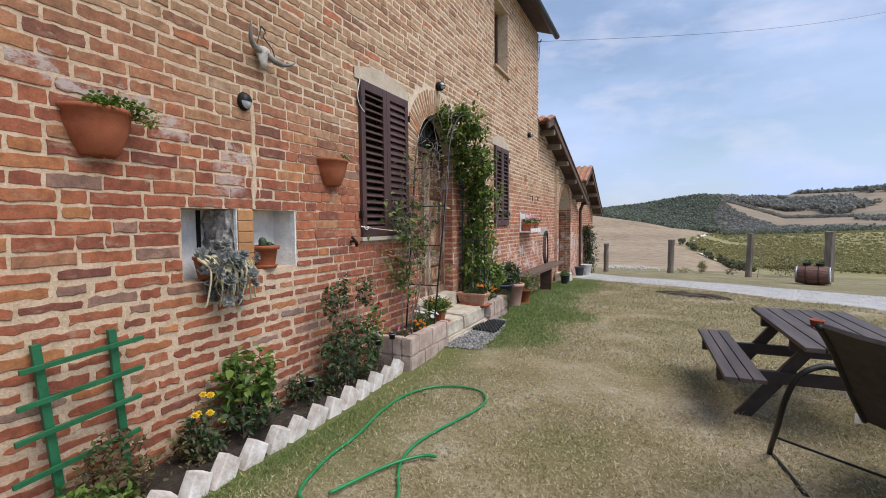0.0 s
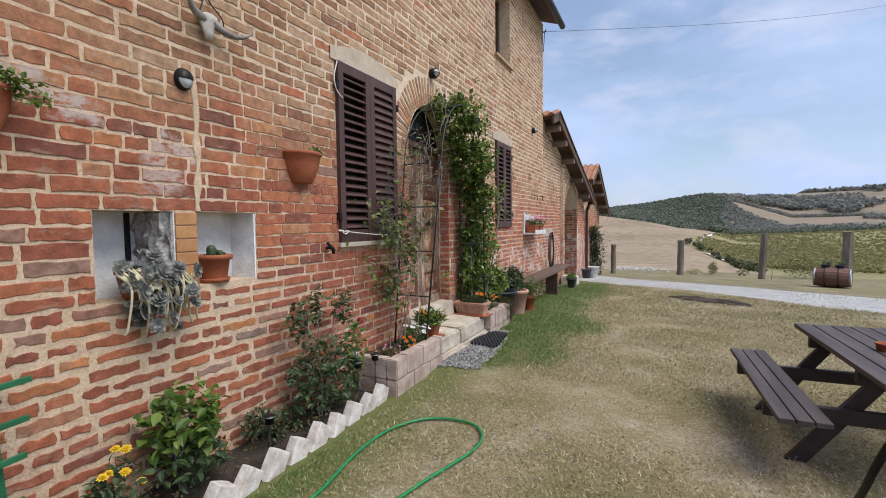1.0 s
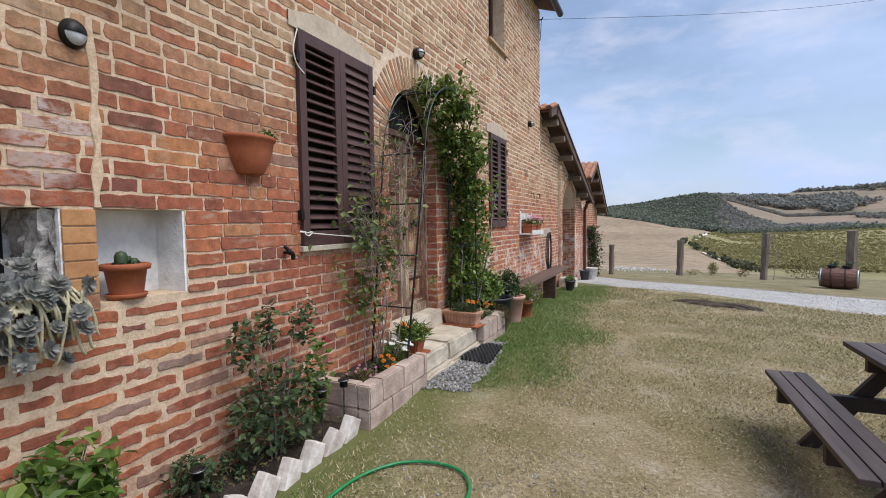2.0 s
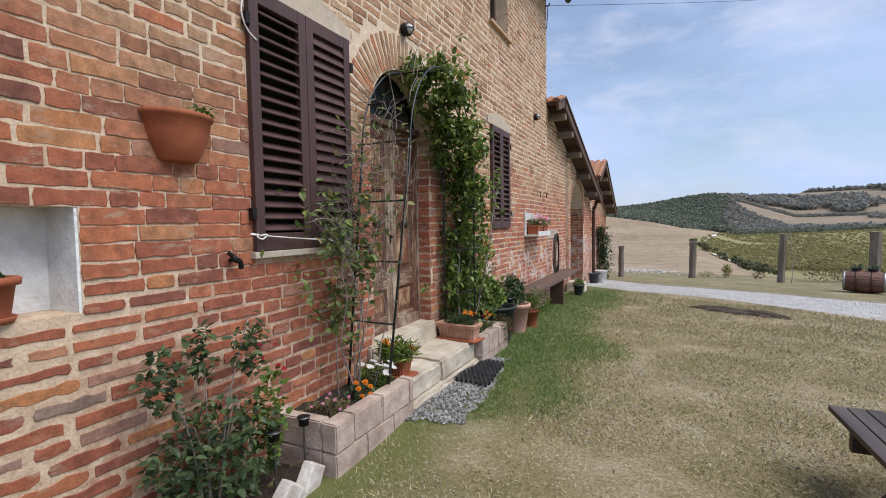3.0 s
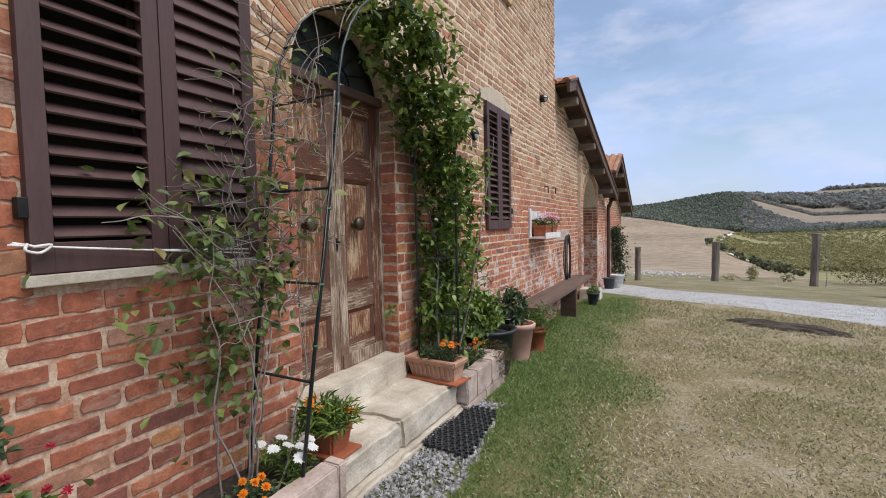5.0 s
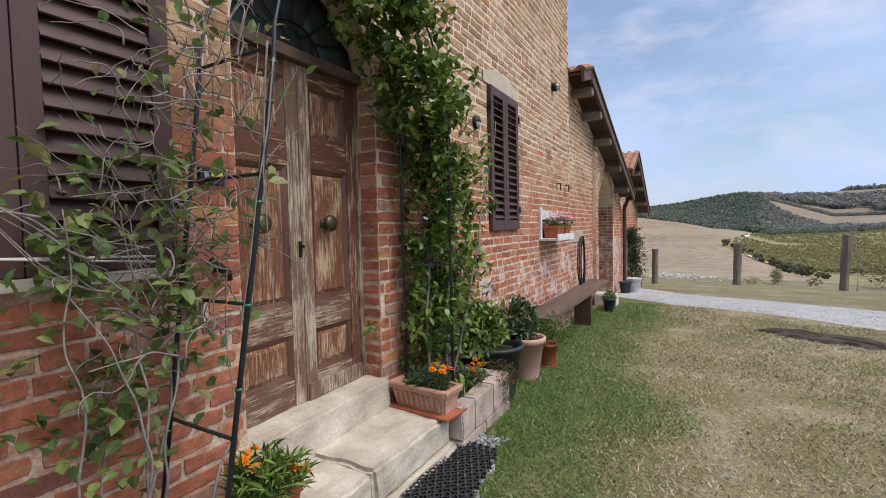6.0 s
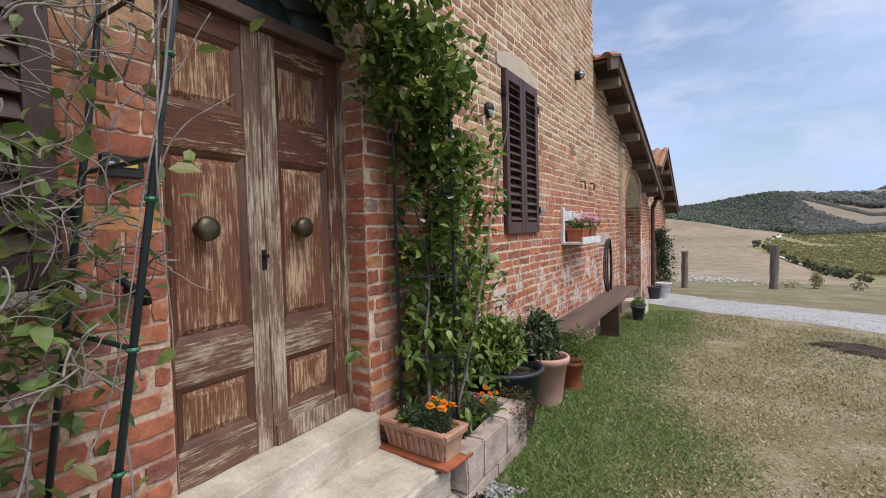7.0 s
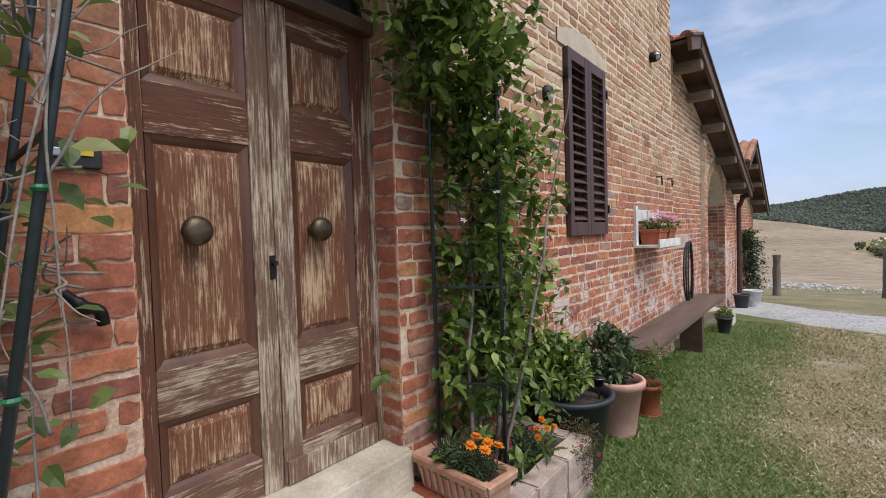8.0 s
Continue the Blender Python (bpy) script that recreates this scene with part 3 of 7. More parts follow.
angles = [-180 + 6 * k for k in range(28)] + [-13 + 0.5 * k for k in range(80)] + [28 + 6 * k for k in range(25)]
angles = sorted(set(a for a in angles if -180 <= a < 180))
radii_ = [0.5 * k for k in range(1, 60)] + [30 * 1.045 ** k for k in range(0, 109)]
verts, faces, mats = [(CX, CY, ground_z(CX, CY))], [], []
for r in radii_:
    for a in angles:
        x, y = CX + r * math.sin(radians(a)), CY + r * math.cos(radians(a))
        verts.append((x, y, ground_z(x, y)))
na = len(angles)
for j in range(na):
    faces.append((0, 1 + (j + 1) % na, 1 + j))
    mats.append(0)
for i in range(len(radii_) - 1):
    for j in range(na):
        a, b = 1 + i * na + j, 1 + i * na + (j + 1) % na
        faces.append((a, b, b + na, a + na))
        q = verts[a]
        mats.append(zone(q[0], q[1]))
me = mesh_from("ground", verts, faces, M_LAWN)
M_VERGE = ground_material("verge_grass", [(0.3, (0.145, 0.135, 0.066)), (0.55, (0.23, 0.195, 0.11)), (0.7, (0.31, 0.265, 0.175))], 0.9, None, 20)
for mm in (M_FIELD, M_ORCH, M_FARF, M_WOODF, M_VERGE):
    me.materials.append(mm)
me.polygons.foreach_set("material_index", mats)
me.polygons.foreach_set("use_smooth", [True] * len(faces))
ground = tagged(new("ground", me), "dry lawn running out to stubble fields and hills", "ground", kind="structure")

# ---- gravel track ----
M_GRAVEL = plain("pale_gravel", (0.38, 0.37, 0.355), (0.52, 0.51, 0.495), 2.5, 0.95, 0, 1.0, 42, "World", None, 0.03)
near_line = [(-3.0, 17.6), (0.0, 16.2), (1.4, 15.0), (3.0, 14.2), (6.5, 11.4), (12, 8.2), (22, 4.0)]
far_line = [(-3.0, 21.5), (0.0, 20.3), (1.6, 18.6), (3.6, 17.6), (8.0, 15.3), (14, 12.5), (24, 8.5)]
pn, pf = curve_through([(x, y, 0) for x, y in near_line], 10), curve_through([(x, y, 0) for x, y in far_line], 10)
verts, faces = [], []
COLS = 9
for i, (a, b) in enumerate(zip(pn, pf)):
    for k in range(COLS):
        s = k / (COLS - 1)
        p = a.lerp(b, s)
        wob = 0.16 * noise.noise((p.x * 1.4, p.y * 1.4, 7)) * (1 if k in (0, COLS - 1) else 0)
        p.y += wob
        verts.append((p.x, p.y, ground_z(p.x, p.y) + (0.022 if 0 < k < COLS - 1 else -0.02)))
        if i and k:
            q = i * COLS + k
            faces.append((q - COLS - 1, q - COLS, q, q - 1))
track = tagged(new("road", mesh_from("road", verts, faces, M_GRAVEL)), "pale grey gravel track crossing the lawn", "road", kind="structure")


# ---- main house ----
Y0, Y1, TOP = -3.0, 11.55, 5.95
DOOR_Y0, DOOR_Y1, SPRING = 5.275, 6.325, 2.34
DOOR_C, DOOR_R = 5.80, 0.525
RING = 0.32
HOLES = [  # y0, y1, z0, z1, depth
    (2.135, 2.565, 1.09, 1.565, 0.26),
    (2.69, 3.14, 1.125, 1.565, 0.24),
    (4.055, 4.955, 1.30, 2.86, 0.3),
    (8.16, 8.98, 1.40, 2.84, 0.3),
    (8.22, 9.02, 4.22, 5.45, 0.3),
]


def wall_mesh(name, x_in, x_out, y0, y1, z0, z1, cutters, material):
    """A slab with openings cut through or into it."""
    slab = new("slab", finish("slab", boxes((x_in, x_out, y0, y1, z0, z1)), material))
    cut = new("cut", finish("cut", cutters, material))
    md = slab.modifiers.new("cut", "BOOLEAN")
    md.object, md.operation, md.solver = cut, "DIFFERENCE", "EXACT"
    dg = bpy.context.evaluated_depsgraph_get()
    me = bpy.data.meshes.new_from_object(slab.evaluated_get(dg))
    me.name = name
    bpy.data.objects.remove(slab)
    bpy.data.objects.remove(cut)
    ob = new(name, me)
    return ob


def arch_prism(bm, yc, r, zs, zb, x0, x1, n=20):
    pts = [(yc - r, zb), (yc + r, zb)] + [(yc + r * math.cos(a), zs + r * math.sin(a)) for a in [math.pi * k / n for k in range(n + 1)]]
    a = [bm.verts.new((x0, y, z)) for y, z in pts]
    b = [bm.verts.new((x1, y, z)) for y, z in pts]
    n_ = len(pts)
    bm.faces.new(a[::-1])
    bm.faces.new(b)
    for k in range(n_):
        bm.faces.new((a[k], a[(k + 1) % n_], b[(k + 1) % n_], b[k]))
    bmesh.ops.recalc_face_normals(bm, faces=bm.faces)


cutter = bmesh.new()
arch_prism(cutter, DOOR_C, DOOR_R, SPRING, 0.44, -0.7, 0.3)
for y0, y1, z0, z1, d in HOLES:
    box(cutter, -d, 0.3, y0, y1, z0, z1)
house_wall = tagged(wall_mesh("wall_house", -0.5, 0.0, Y0, Y1, -0.6, TOP, cutter, M_MORTAR), "old red and buff brick farmhouse wall with wide lime joints", "wall", kind="structure")
part("wall_back", boxes((-6.5, -0.5, Y0, Y0 + 0.4, -0.6, TOP), (-6.5, -0.5, Y1 - 0.4, Y1, -0.6, TOP), (-6.9, -6.5, Y0, Y1, -0.6, TOP)), M_MORTAR, house_wall)
# added black sheet behind the openings, in place of the unlit rooms
part("interior_shade_sheet", boxes((-0.62, -0.505, 3.9, 9.3, 0.3, 5.6)), M_DARK, house_wall)

# niche lining
for y0, y1, z0, z1, d in HOLES[:2]:
    part("niche_lining", boxes((-d, -d + 0.012, y0, y1, z0, z1), (-d, -0.02, y0, y0 + 0.01, z0, z1), (-d, -0.004, y1 - 0.012, y1, z0, z1)), M_PLASTER, house_wall, "white plaster niche lining")


bm = bmesh.new()
box(bm, -0.25, -0.03, 2.455, 2.553, 1.20, 1.56)
bmesh.ops.subdivide_edges(bm, edges=list(bm.edges), cuts=7, use_grid_fill=True)
for v in bm.verts:
    k_ = noise.noise(v.co * 16.0) + 0.6 * noise.noise(v.co * 38.0)
    v.co += Vector((0.02 * k_, -0.045 * k_ + 0.03, 0.012 * noise.noise(v.co * 30.0)))
    v.co.y = min(v.co.y, 2.553)
M_PEEL = plain("blackened_peeling_plaster", (0.04, 0.036, 0.033), (0.62, 0.60, 0.57), 13.0, 0.95, 0, 1.0, 45, "World", None, 0.01)
part("peeling_plaster", bm, M_PEEL, house_wall, "blackened plaster peeling off the niche side")
# the crack's depth is a flat strip in the shade colour
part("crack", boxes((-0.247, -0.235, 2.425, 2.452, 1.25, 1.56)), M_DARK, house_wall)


class Bricks:
    """Irregular old bricks laid on a wall facing +x."""

    def __init__(self, seed):
        self.rng = random.Random(seed)
        self.verts, self.faces = [], []

    def outline(self, w, h, rag=0.0048):
        rng = self.rng
        k = []
        nx = 6 if w > 0.16 else 4
        for i in range(nx):
            k.append((-w / 2 + w * i / nx + (rng.uniform(0, 0.005) if i == 0 else 0), -h / 2 + rng.uniform(-rag, rag)))
        k.append((w / 2 - rng.uniform(0, 0.006), -h / 2 + rng.uniform(-rag, rag)))
        k.append((w / 2 + rng.uniform(-rag, rag), rng.uniform(-0.006, 0.006)))
        for i in range(nx):
            k.append((w / 2 - w * i / nx - (rng.uniform(0, 0.005) if i == 0 else 0), h / 2 + rng.uniform(-rag, rag)))
        k.append((-w / 2 + rng.uniform(0, 0.006), h / 2 + rng.uniform(-rag, rag)))
        k.append((-w / 2 + rng.uniform(-rag, rag), rng.uniform(-0.006, 0.006)))
        return k

    def shape(self, w, h, proud, rag=0.0048):
        pts = self.outline(w, h, rag)
        n = len(pts)
        v = [(-0.03, a, b) for a, b in pts] + [(proud - 0.001, a, b) for a, b in pts] + [(proud + self.rng.uniform(0.0, 0.0008), a * (1 - 0.005 / w), b * (1 - 0.005 / h)) for a, b in pts]
        f = []
        for lay in (0, n):
            f += [(lay + k, lay + (k + 1) % n, lay + n + (k + 1) % n, lay + n + k) for k in range(n)]
        f.append(tuple(range(2 * n, 3 * n)))
        return v, f

    def add(self, y, z, w, h, turn=0.0, x=0.0, proud=None, rag=0.0048):
        proud = self.rng.uniform(0.0006, 0.0065) if proud is None else proud
        v, f = self.shape(w, h, proud, rag)
        c, s = math.cos(turn), math.sin(turn)
        k = len(self.verts)
        self.verts += [(x + p, y + a * c - b * s, z + a * s + b * c) for p, a, b in v]
        self.faces += [tuple(k + i for i in q) for q in f]


def blocked(y, z, w, h, holes, arch=None):
    a0, a1, b0, b1 = y - w / 2, y + w / 2, z - h / 2, z + h / 2
    for y0, y1, z0, z1, *_ in holes:
        if a1 > y0 + 0.004 and a0 < y1 - 0.004 and b1 > z0 + 0.012 and b0 < z1 - 0.012:
            return True
    if arch:
        yc, zs, r = arch
        if b0 > zs - 0.02:
            if math.hypot(max(abs(y - yc) - w * 0.42, 0), z - zs) < r:
                return True
    return False


def joint_share(y, z):
    """Wide pointing low on the wall and up high, tight joints beside the shutters."""
    q = z + 0.3 * noise.noise((y * 1.1, z * 1.1, 4.0))
    low = 1 - smoothstep(0.95, 1.35, q)
    tight = smoothstep(1.1, 1.4, q) * (1 - smoothstep(2.1, 2.45, q)) * smoothstep(2.7, 3.2, y) * (1 - smoothstep(5.2, 6.4, y))
    return 1.15 + 1.35 * low * (0.3 + 0.7 * (1 - smoothstep(2.9, 4.4, y))) + (0.3 + 0.5 * smoothstep(4.0, 6.5, y)) * smoothstep(2.2, 2.6, q) - 0.6 * tight


def courses(y0, y1, z0, z1, course, rng, joint=0.0125, long=0.262, short=0.125):
    """Rows of (y, z, w, h), stretchers and headers mixed."""
    z, row = z0, 0
    while z < z1:
        ch = course * rng.uniform(0.96, 1.04)
        y = y0 - rng.uniform(0, long)
        while y < y1:
            w = (short if rng.random() < 0.34 else long) * rng.uniform(0.93, 1.05)
            a, b = max(y, y0), min(y + w, y1)
            if b - a > 0.07:
                dz = 0.006 * noise.noise((y * 1.3, z * 0.7, 3.0))
                yield (a + b) / 2, z + ch / 2 + dz, b - a, ch - joint * joint_share(y, z) * rng.uniform(0.75, 1.4)
            y += w + joint * joint_share(y, z) * rng.uniform(0.6, 1.4)
        z += ch
        row += 1


COURSE = 0.078
DOOR_HOLE = (DOOR_Y0, DOOR_Y1, 0.2, SPRING + 0.01)
rng = random.Random(5)
near_bricks, field = [], Bricks(11)
wall_holes = HOLES + [DOOR_HOLE]


def trimmed(y, z, w, h):
    """The brick's clear pieces beside the openings of the wall."""
    out = [(y - w / 2, y + w / 2)]
    for y0, y1, z0, z1, *_ in wall_holes:
        if z + h / 2 > z0 + 0.012 and z - h / 2 < z1 - 0.012:
            nxt = []
            for a, b in out:
                if b <= y0 or a >= y1:
                    nxt.append((a, b))
                else:
                    if a < y0 - 0.04:
                        nxt.append((a, y0 - 0.003))
                    if b > y1 + 0.04:
                        nxt.append((y1 + 0.003, b))
            out = nxt
    for a, b in out:
        if not blocked((a + b) / 2, z, b - a, h, [], (DOOR_C, SPRING, DOOR_R + RING + 0.02)):
            yield (a + b) / 2, z, b - a, h


for brick in courses(Y0 + 2.5, Y1, -0.15, TOP - 0.05, COURSE, rng):
    for y, z, w, h in trimmed(*brick):
        near = (3.16 < y < 5.3 and 0.42 < z < 1.95) or (6.3 < y < 6.9 and 0.5 < z < 2.1)
        if near and len(near_bricks) < 296 and w > 0.06:
            near_bricks.append((y, z, w, h))
        else:
            field.add(y, z, w, h, rag=0.003 + 0.0022 * joint_share(y, z))
# arch ring of thin bricks on end
n_v = 34
for k in range(n_v):
    a = math.pi * (k + 0.5) / n_v
    rr = DOOR_R + RING / 2
    field.add(DOOR_C + rr * math.cos(a), SPRING + rr * math.sin(a), RING * rng.uniform(0.86, 1.0), math.pi * DOOR_R / n_v * rng.uniform(0.74, 0.9), a, 0, 0.005)
bricks_ob = new("bricks", mesh_from("bricks", field.verts, field.faces, M_BRICKS))
bricks_ob.parent = house_wall
tagged(bricks_ob, "weathered hand-made bricks", kind="stuff")

# brick jambs of the doorway, seen from the side
jamb = Bricks(3)
z = 0.47
while z < SPRING + 0.15:
    for side, sgn in ((DOOR_Y1, -1), (DOOR_Y0, 1)):
        k = len(jamb.verts)
        w, gap = jamb.rng.uniform(0.115, 0.138), 0.026 if z < 1.25 else 0.012
        v, f = jamb.shape(w, COURSE - gap * jamb.rng.uniform(0.8, 1.3), 0.006, 0.0055)
        jamb.verts += [(-0.004 - w / 2 + a, side + sgn * p, z + b + COURSE / 2) for p, a, b in v]
        jamb.faces += [tuple(k + i for i in (q if sgn > 0 else q[::-1])) for q in f]
    z += COURSE
jb = new("jamb_bricks", mesh_from("jamb_bricks", jamb.verts, jamb.faces, M_BRICKS))
jb.parent = house_wall
tagged(jb, kind="stuff")

# narrow pillar of orange bricks between the niches
M_PILLAR = plain("orange_brick", (0.34, 0.15, 0.06), (0.48, 0.26, 0.11), 8.0, 0.85, 0, 0.5, 60)
for k in range(6):
    part("brick", boxes((-0.245, 0.009, 2.560, 2.695, 1.10 + k * 0.0775, 1.10 + k * 0.0775 + 0.0715), bevel=0.004), M_PILLAR if k > 0 else M_BRICK, house_wall)

# plaster lintels over the windows
M_LINTEL = plain("buff_lintel_plaster", (0.40, 0.33, 0.25), (0.56, 0.48, 0.38), 5.0, 0.9, 0, 0.5, 50, "World")
for y0, y1, z0 in ((3.97, 5.03, 2.862), (8.05, 9.05, 2.845)):
    bm = bmesh.new()
    n = 12
    low = [(y0 + (y1 - y0) * k / n, z0) for k in range(n + 1)]
    up = [(y0 + (y1 - y0) * k / n, z0 + 0.10 + 0.09 * math.sin(math.pi * k / n) + 0.015 * noise.noise((k, y0, 0))) for k in range(n + 1)]
    for xx in (0.013,):
        va = [bm.verts.new((xx, y, z)) for y, z in low]
        vb = [bm.verts.new((xx, y, z)) for y, z in up]
        vc = [bm.verts.new((0.0, y, z)) for y, z in up]
        vd = [bm.verts.new((0.0, y, z)) for y, z in low]
        for k in range(n):
            bm.faces.new((va[k], va[k + 1], vb[k + 1], vb[k]))
            bm.faces.new((vb[k], vb[k + 1], vc[k + 1], vc[k]))
            bm.faces.new((vd[k], vd[k + 1], va[k + 1], va[k]))
    part("lintel", bm, M_LINTEL, house_wall, "pale rendered lintel")

# roof over the main house
roof = empty("roof_house", "clay tile roof with dark eave and round gutter", "roof", kind="structure")
bm = bmesh.new()
S = 0.34
for x0, z0, x1, z1, mm in ((0.42, 5.90, -3.6, 5.90 + 4.02 * S, 0), (-3.6, 5.90 + 4.02 * S, -7.4, 5.90 + 0.22 * S, 0)):
    ya, yb = Y0 - 0.3, Y1 + 0.12
    q = [(x0, ya, z0), (x0, yb, z0), (x1, yb, z1), (x1, ya, z1)]
    lo = [bm.verts.new(p) for p in q]
    hi = [bm.verts.new((p[0], p[1], p[2] + 0.09)) for p in q]
    bm.faces.new(lo[::-1])
    bm.faces.new(hi)
    for k in range(4):
        bm.faces.new((lo[k], lo[(k + 1) % 4], hi[(k + 1) % 4], hi[k]))
bmesh.ops.recalc_face_normals(bm, faces=bm.faces)
part("roof_slab", bm, M_SOFFIT, roof)
bm = bmesh.new()
tube(bm, [(0.40, Y0 - 0.3, 5.90), (0.40, Y1 + 0.2, 5.90)], 0.065, 14)
part("gutter", bm, M_IRON, roof, "dark round rain gutter", True)


# ---- farm wing and store behind the house ----
X2 = -0.15          # face of the wing's wall
WING_Y1, STORE_Y1 = 19.0, 23.4
RX = 0.25           # verge of the roofs


def gable_wall(name, y0, y1, zs, label, x=X2, cut=None):
    """A wall whose top follows zs: a list of (y, z)."""
    bm = bmesh.new()
    pts = [(y0, -1.4), (y1, -1.4)] + [(y, z) for y, z in reversed(zs)]
    a = [bm.verts.new((x - 0.4, y, z)) for y, z in pts]
    b = [bm.verts.new((x, y, z)) for y, z in pts]
    bm.faces.new(a[::-1])
    bm.faces.new(b)
    for k in range(len(pts)):
        bm.faces.new((a[k], a[(k + 1) % len(pts)], b[(k + 1) % len(pts)], b[k]))
    bmesh.ops.recalc_face_normals(bm, faces=bm.faces)
    slab = new("slab", finish("slab", bm, M_MORTAR))
    if cut is not None:
        c = new("cut", finish("cut", cut, M_MORTAR))
        md = slab.modifiers.new("cut", "BOOLEAN")
        md.object, md.operation, md.solver = c, "DIFFERENCE", "EXACT"
        me = bpy.data.meshes.new_from_object(slab.evaluated_get(bpy.context.evaluated_depsgraph_get()))
        bpy.data.objects.remove(c)
    else:
        me = slab.data.copy()
    bpy.data.objects.remove(slab)
    me.name = name
    return tagged(new(name, me), label, "wall", kind="structure")


def rake2(y):
    return 4.02 - (y - 12.45) * 0.285


AR_C, AR_R, AR_S = 16.0, 1.17, 1.42
cut = bmesh.new()
arch_prism(cut, AR_C, AR_R, AR_S, -1.5, X2 - 1, X2 + 1, 24)
wing = gable_wall("wall_wing", Y1 - 0.02, WING_Y1, [(Y1 - 0.02, rake2(12.2) - 0.34), (12.2, rake2(12.2) - 0.1), (WING_Y1, rake2(WING_Y1) - 0.1)], "mixed buff and red brick wall of the farm wing with an arched gateway", X2, cut)
fb = Bricks(21)
rng = random.Random(8)
for y, z, w, h in courses(Y1, WING_Y1, -0.9, 4.3, 0.082, rng):
    if z > min(rake2(y), rake2(12.2) - 0.12) - 0.22:
        continue
    if abs(y - AR_C) < AR_R + w / 2 and z < AR_S + 0.02:
        continue
    if z >= AR_S and math.hypot(max(abs(y - AR_C) - w * 0.4, 0), z - AR_S) < AR_R + 0.22:
        continue
    fb.add(y, z, w, h, 0, X2)
for k in range(44):
    a = math.pi * (k + 0.5) / 44
    fb.add(AR_C + (AR_R + 0.11) * math.cos(a), AR_S + (AR_R + 0.11) * math.sin(a), 0.21, 0.068, a, X2, 0.012)
ob = new("bricks", mesh_from("bricks", fb.verts, fb.faces, M_BRICKS))
ob.parent = wing
tagged(ob, kind="stuff")
# the gateway's brick reveals
rv = Bricks(31)
for sy, sg in ((AR_C + AR_R, -1), (AR_C - AR_R, 1)):
    z = -1.0
    while z < AR_S + 0.5:
        inset = 0 if z < AR_S else AR_R - math.sqrt(max(AR_R ** 2 - (z - AR_S) ** 2, 0))
        x = X2 - 0.39
        while x < X2 - 0.02:
            w = min(0.25 if rng.random() < 0.5 else 0.12, X2 - 0.005 - x)
            if w > 0.05:
                k = len(rv.verts)
                v, f = rv.shape(w, 0.066, 0.008)
                rv.verts += [(x + w / 2 + a, sy + sg * (p + inset), z + b) for p, a, b in v]
                rv.faces += [tuple(k + i for i in (q if sg > 0 else q[::-1])) for q in f]
            x += w + 0.016
        z += 0.082
ob = new("reveal_bricks", mesh_from("reveal_bricks", rv.verts, rv.faces, M_BRICKS))
ob.parent = wing
tagged(ob, kind="stuff")
# brick pilaster carrying the purlin
pil = Bricks(41)
z = -0.9
while z < rake2(14.45) - 0.5:
    pil.add(14.45 + rng.uniform(-0.004, 0.004), z, 0.27 if int(z * 50) % 2 else 0.26, 0.066, 0, X2 + 0.07)
    z += 0.082
ob = new("pilaster_bricks", mesh_from("pilaster_bricks", pil.verts, pil.faces, M_BRICKS))
ob.parent = wing
tagged(ob, kind="stuff")
part("pilaster", boxes((X2 - 0.1, X2 + 0.068, 14.31, 14.59, -1.2, rake2(14.45) - 0.45)), M_MORTAR, wing)
part("gateway_back", boxes((-5.0, -4.8, 14.0, 18.5, -1.2, 3.2), (-5.0, -0.6, 18.55, 18.7, -1.2, 3.2), (-5.0, -0.6, 12.2, 12.35, -1.2, 3.2)), M_MORTAR, wing)
part("repair_patch", boxes((X2, X2 + 0.014, 12.1, 13.3, 1.12, 1.32), bevel=0.004), M_BLOCK, wing, "grey cement repair patch")


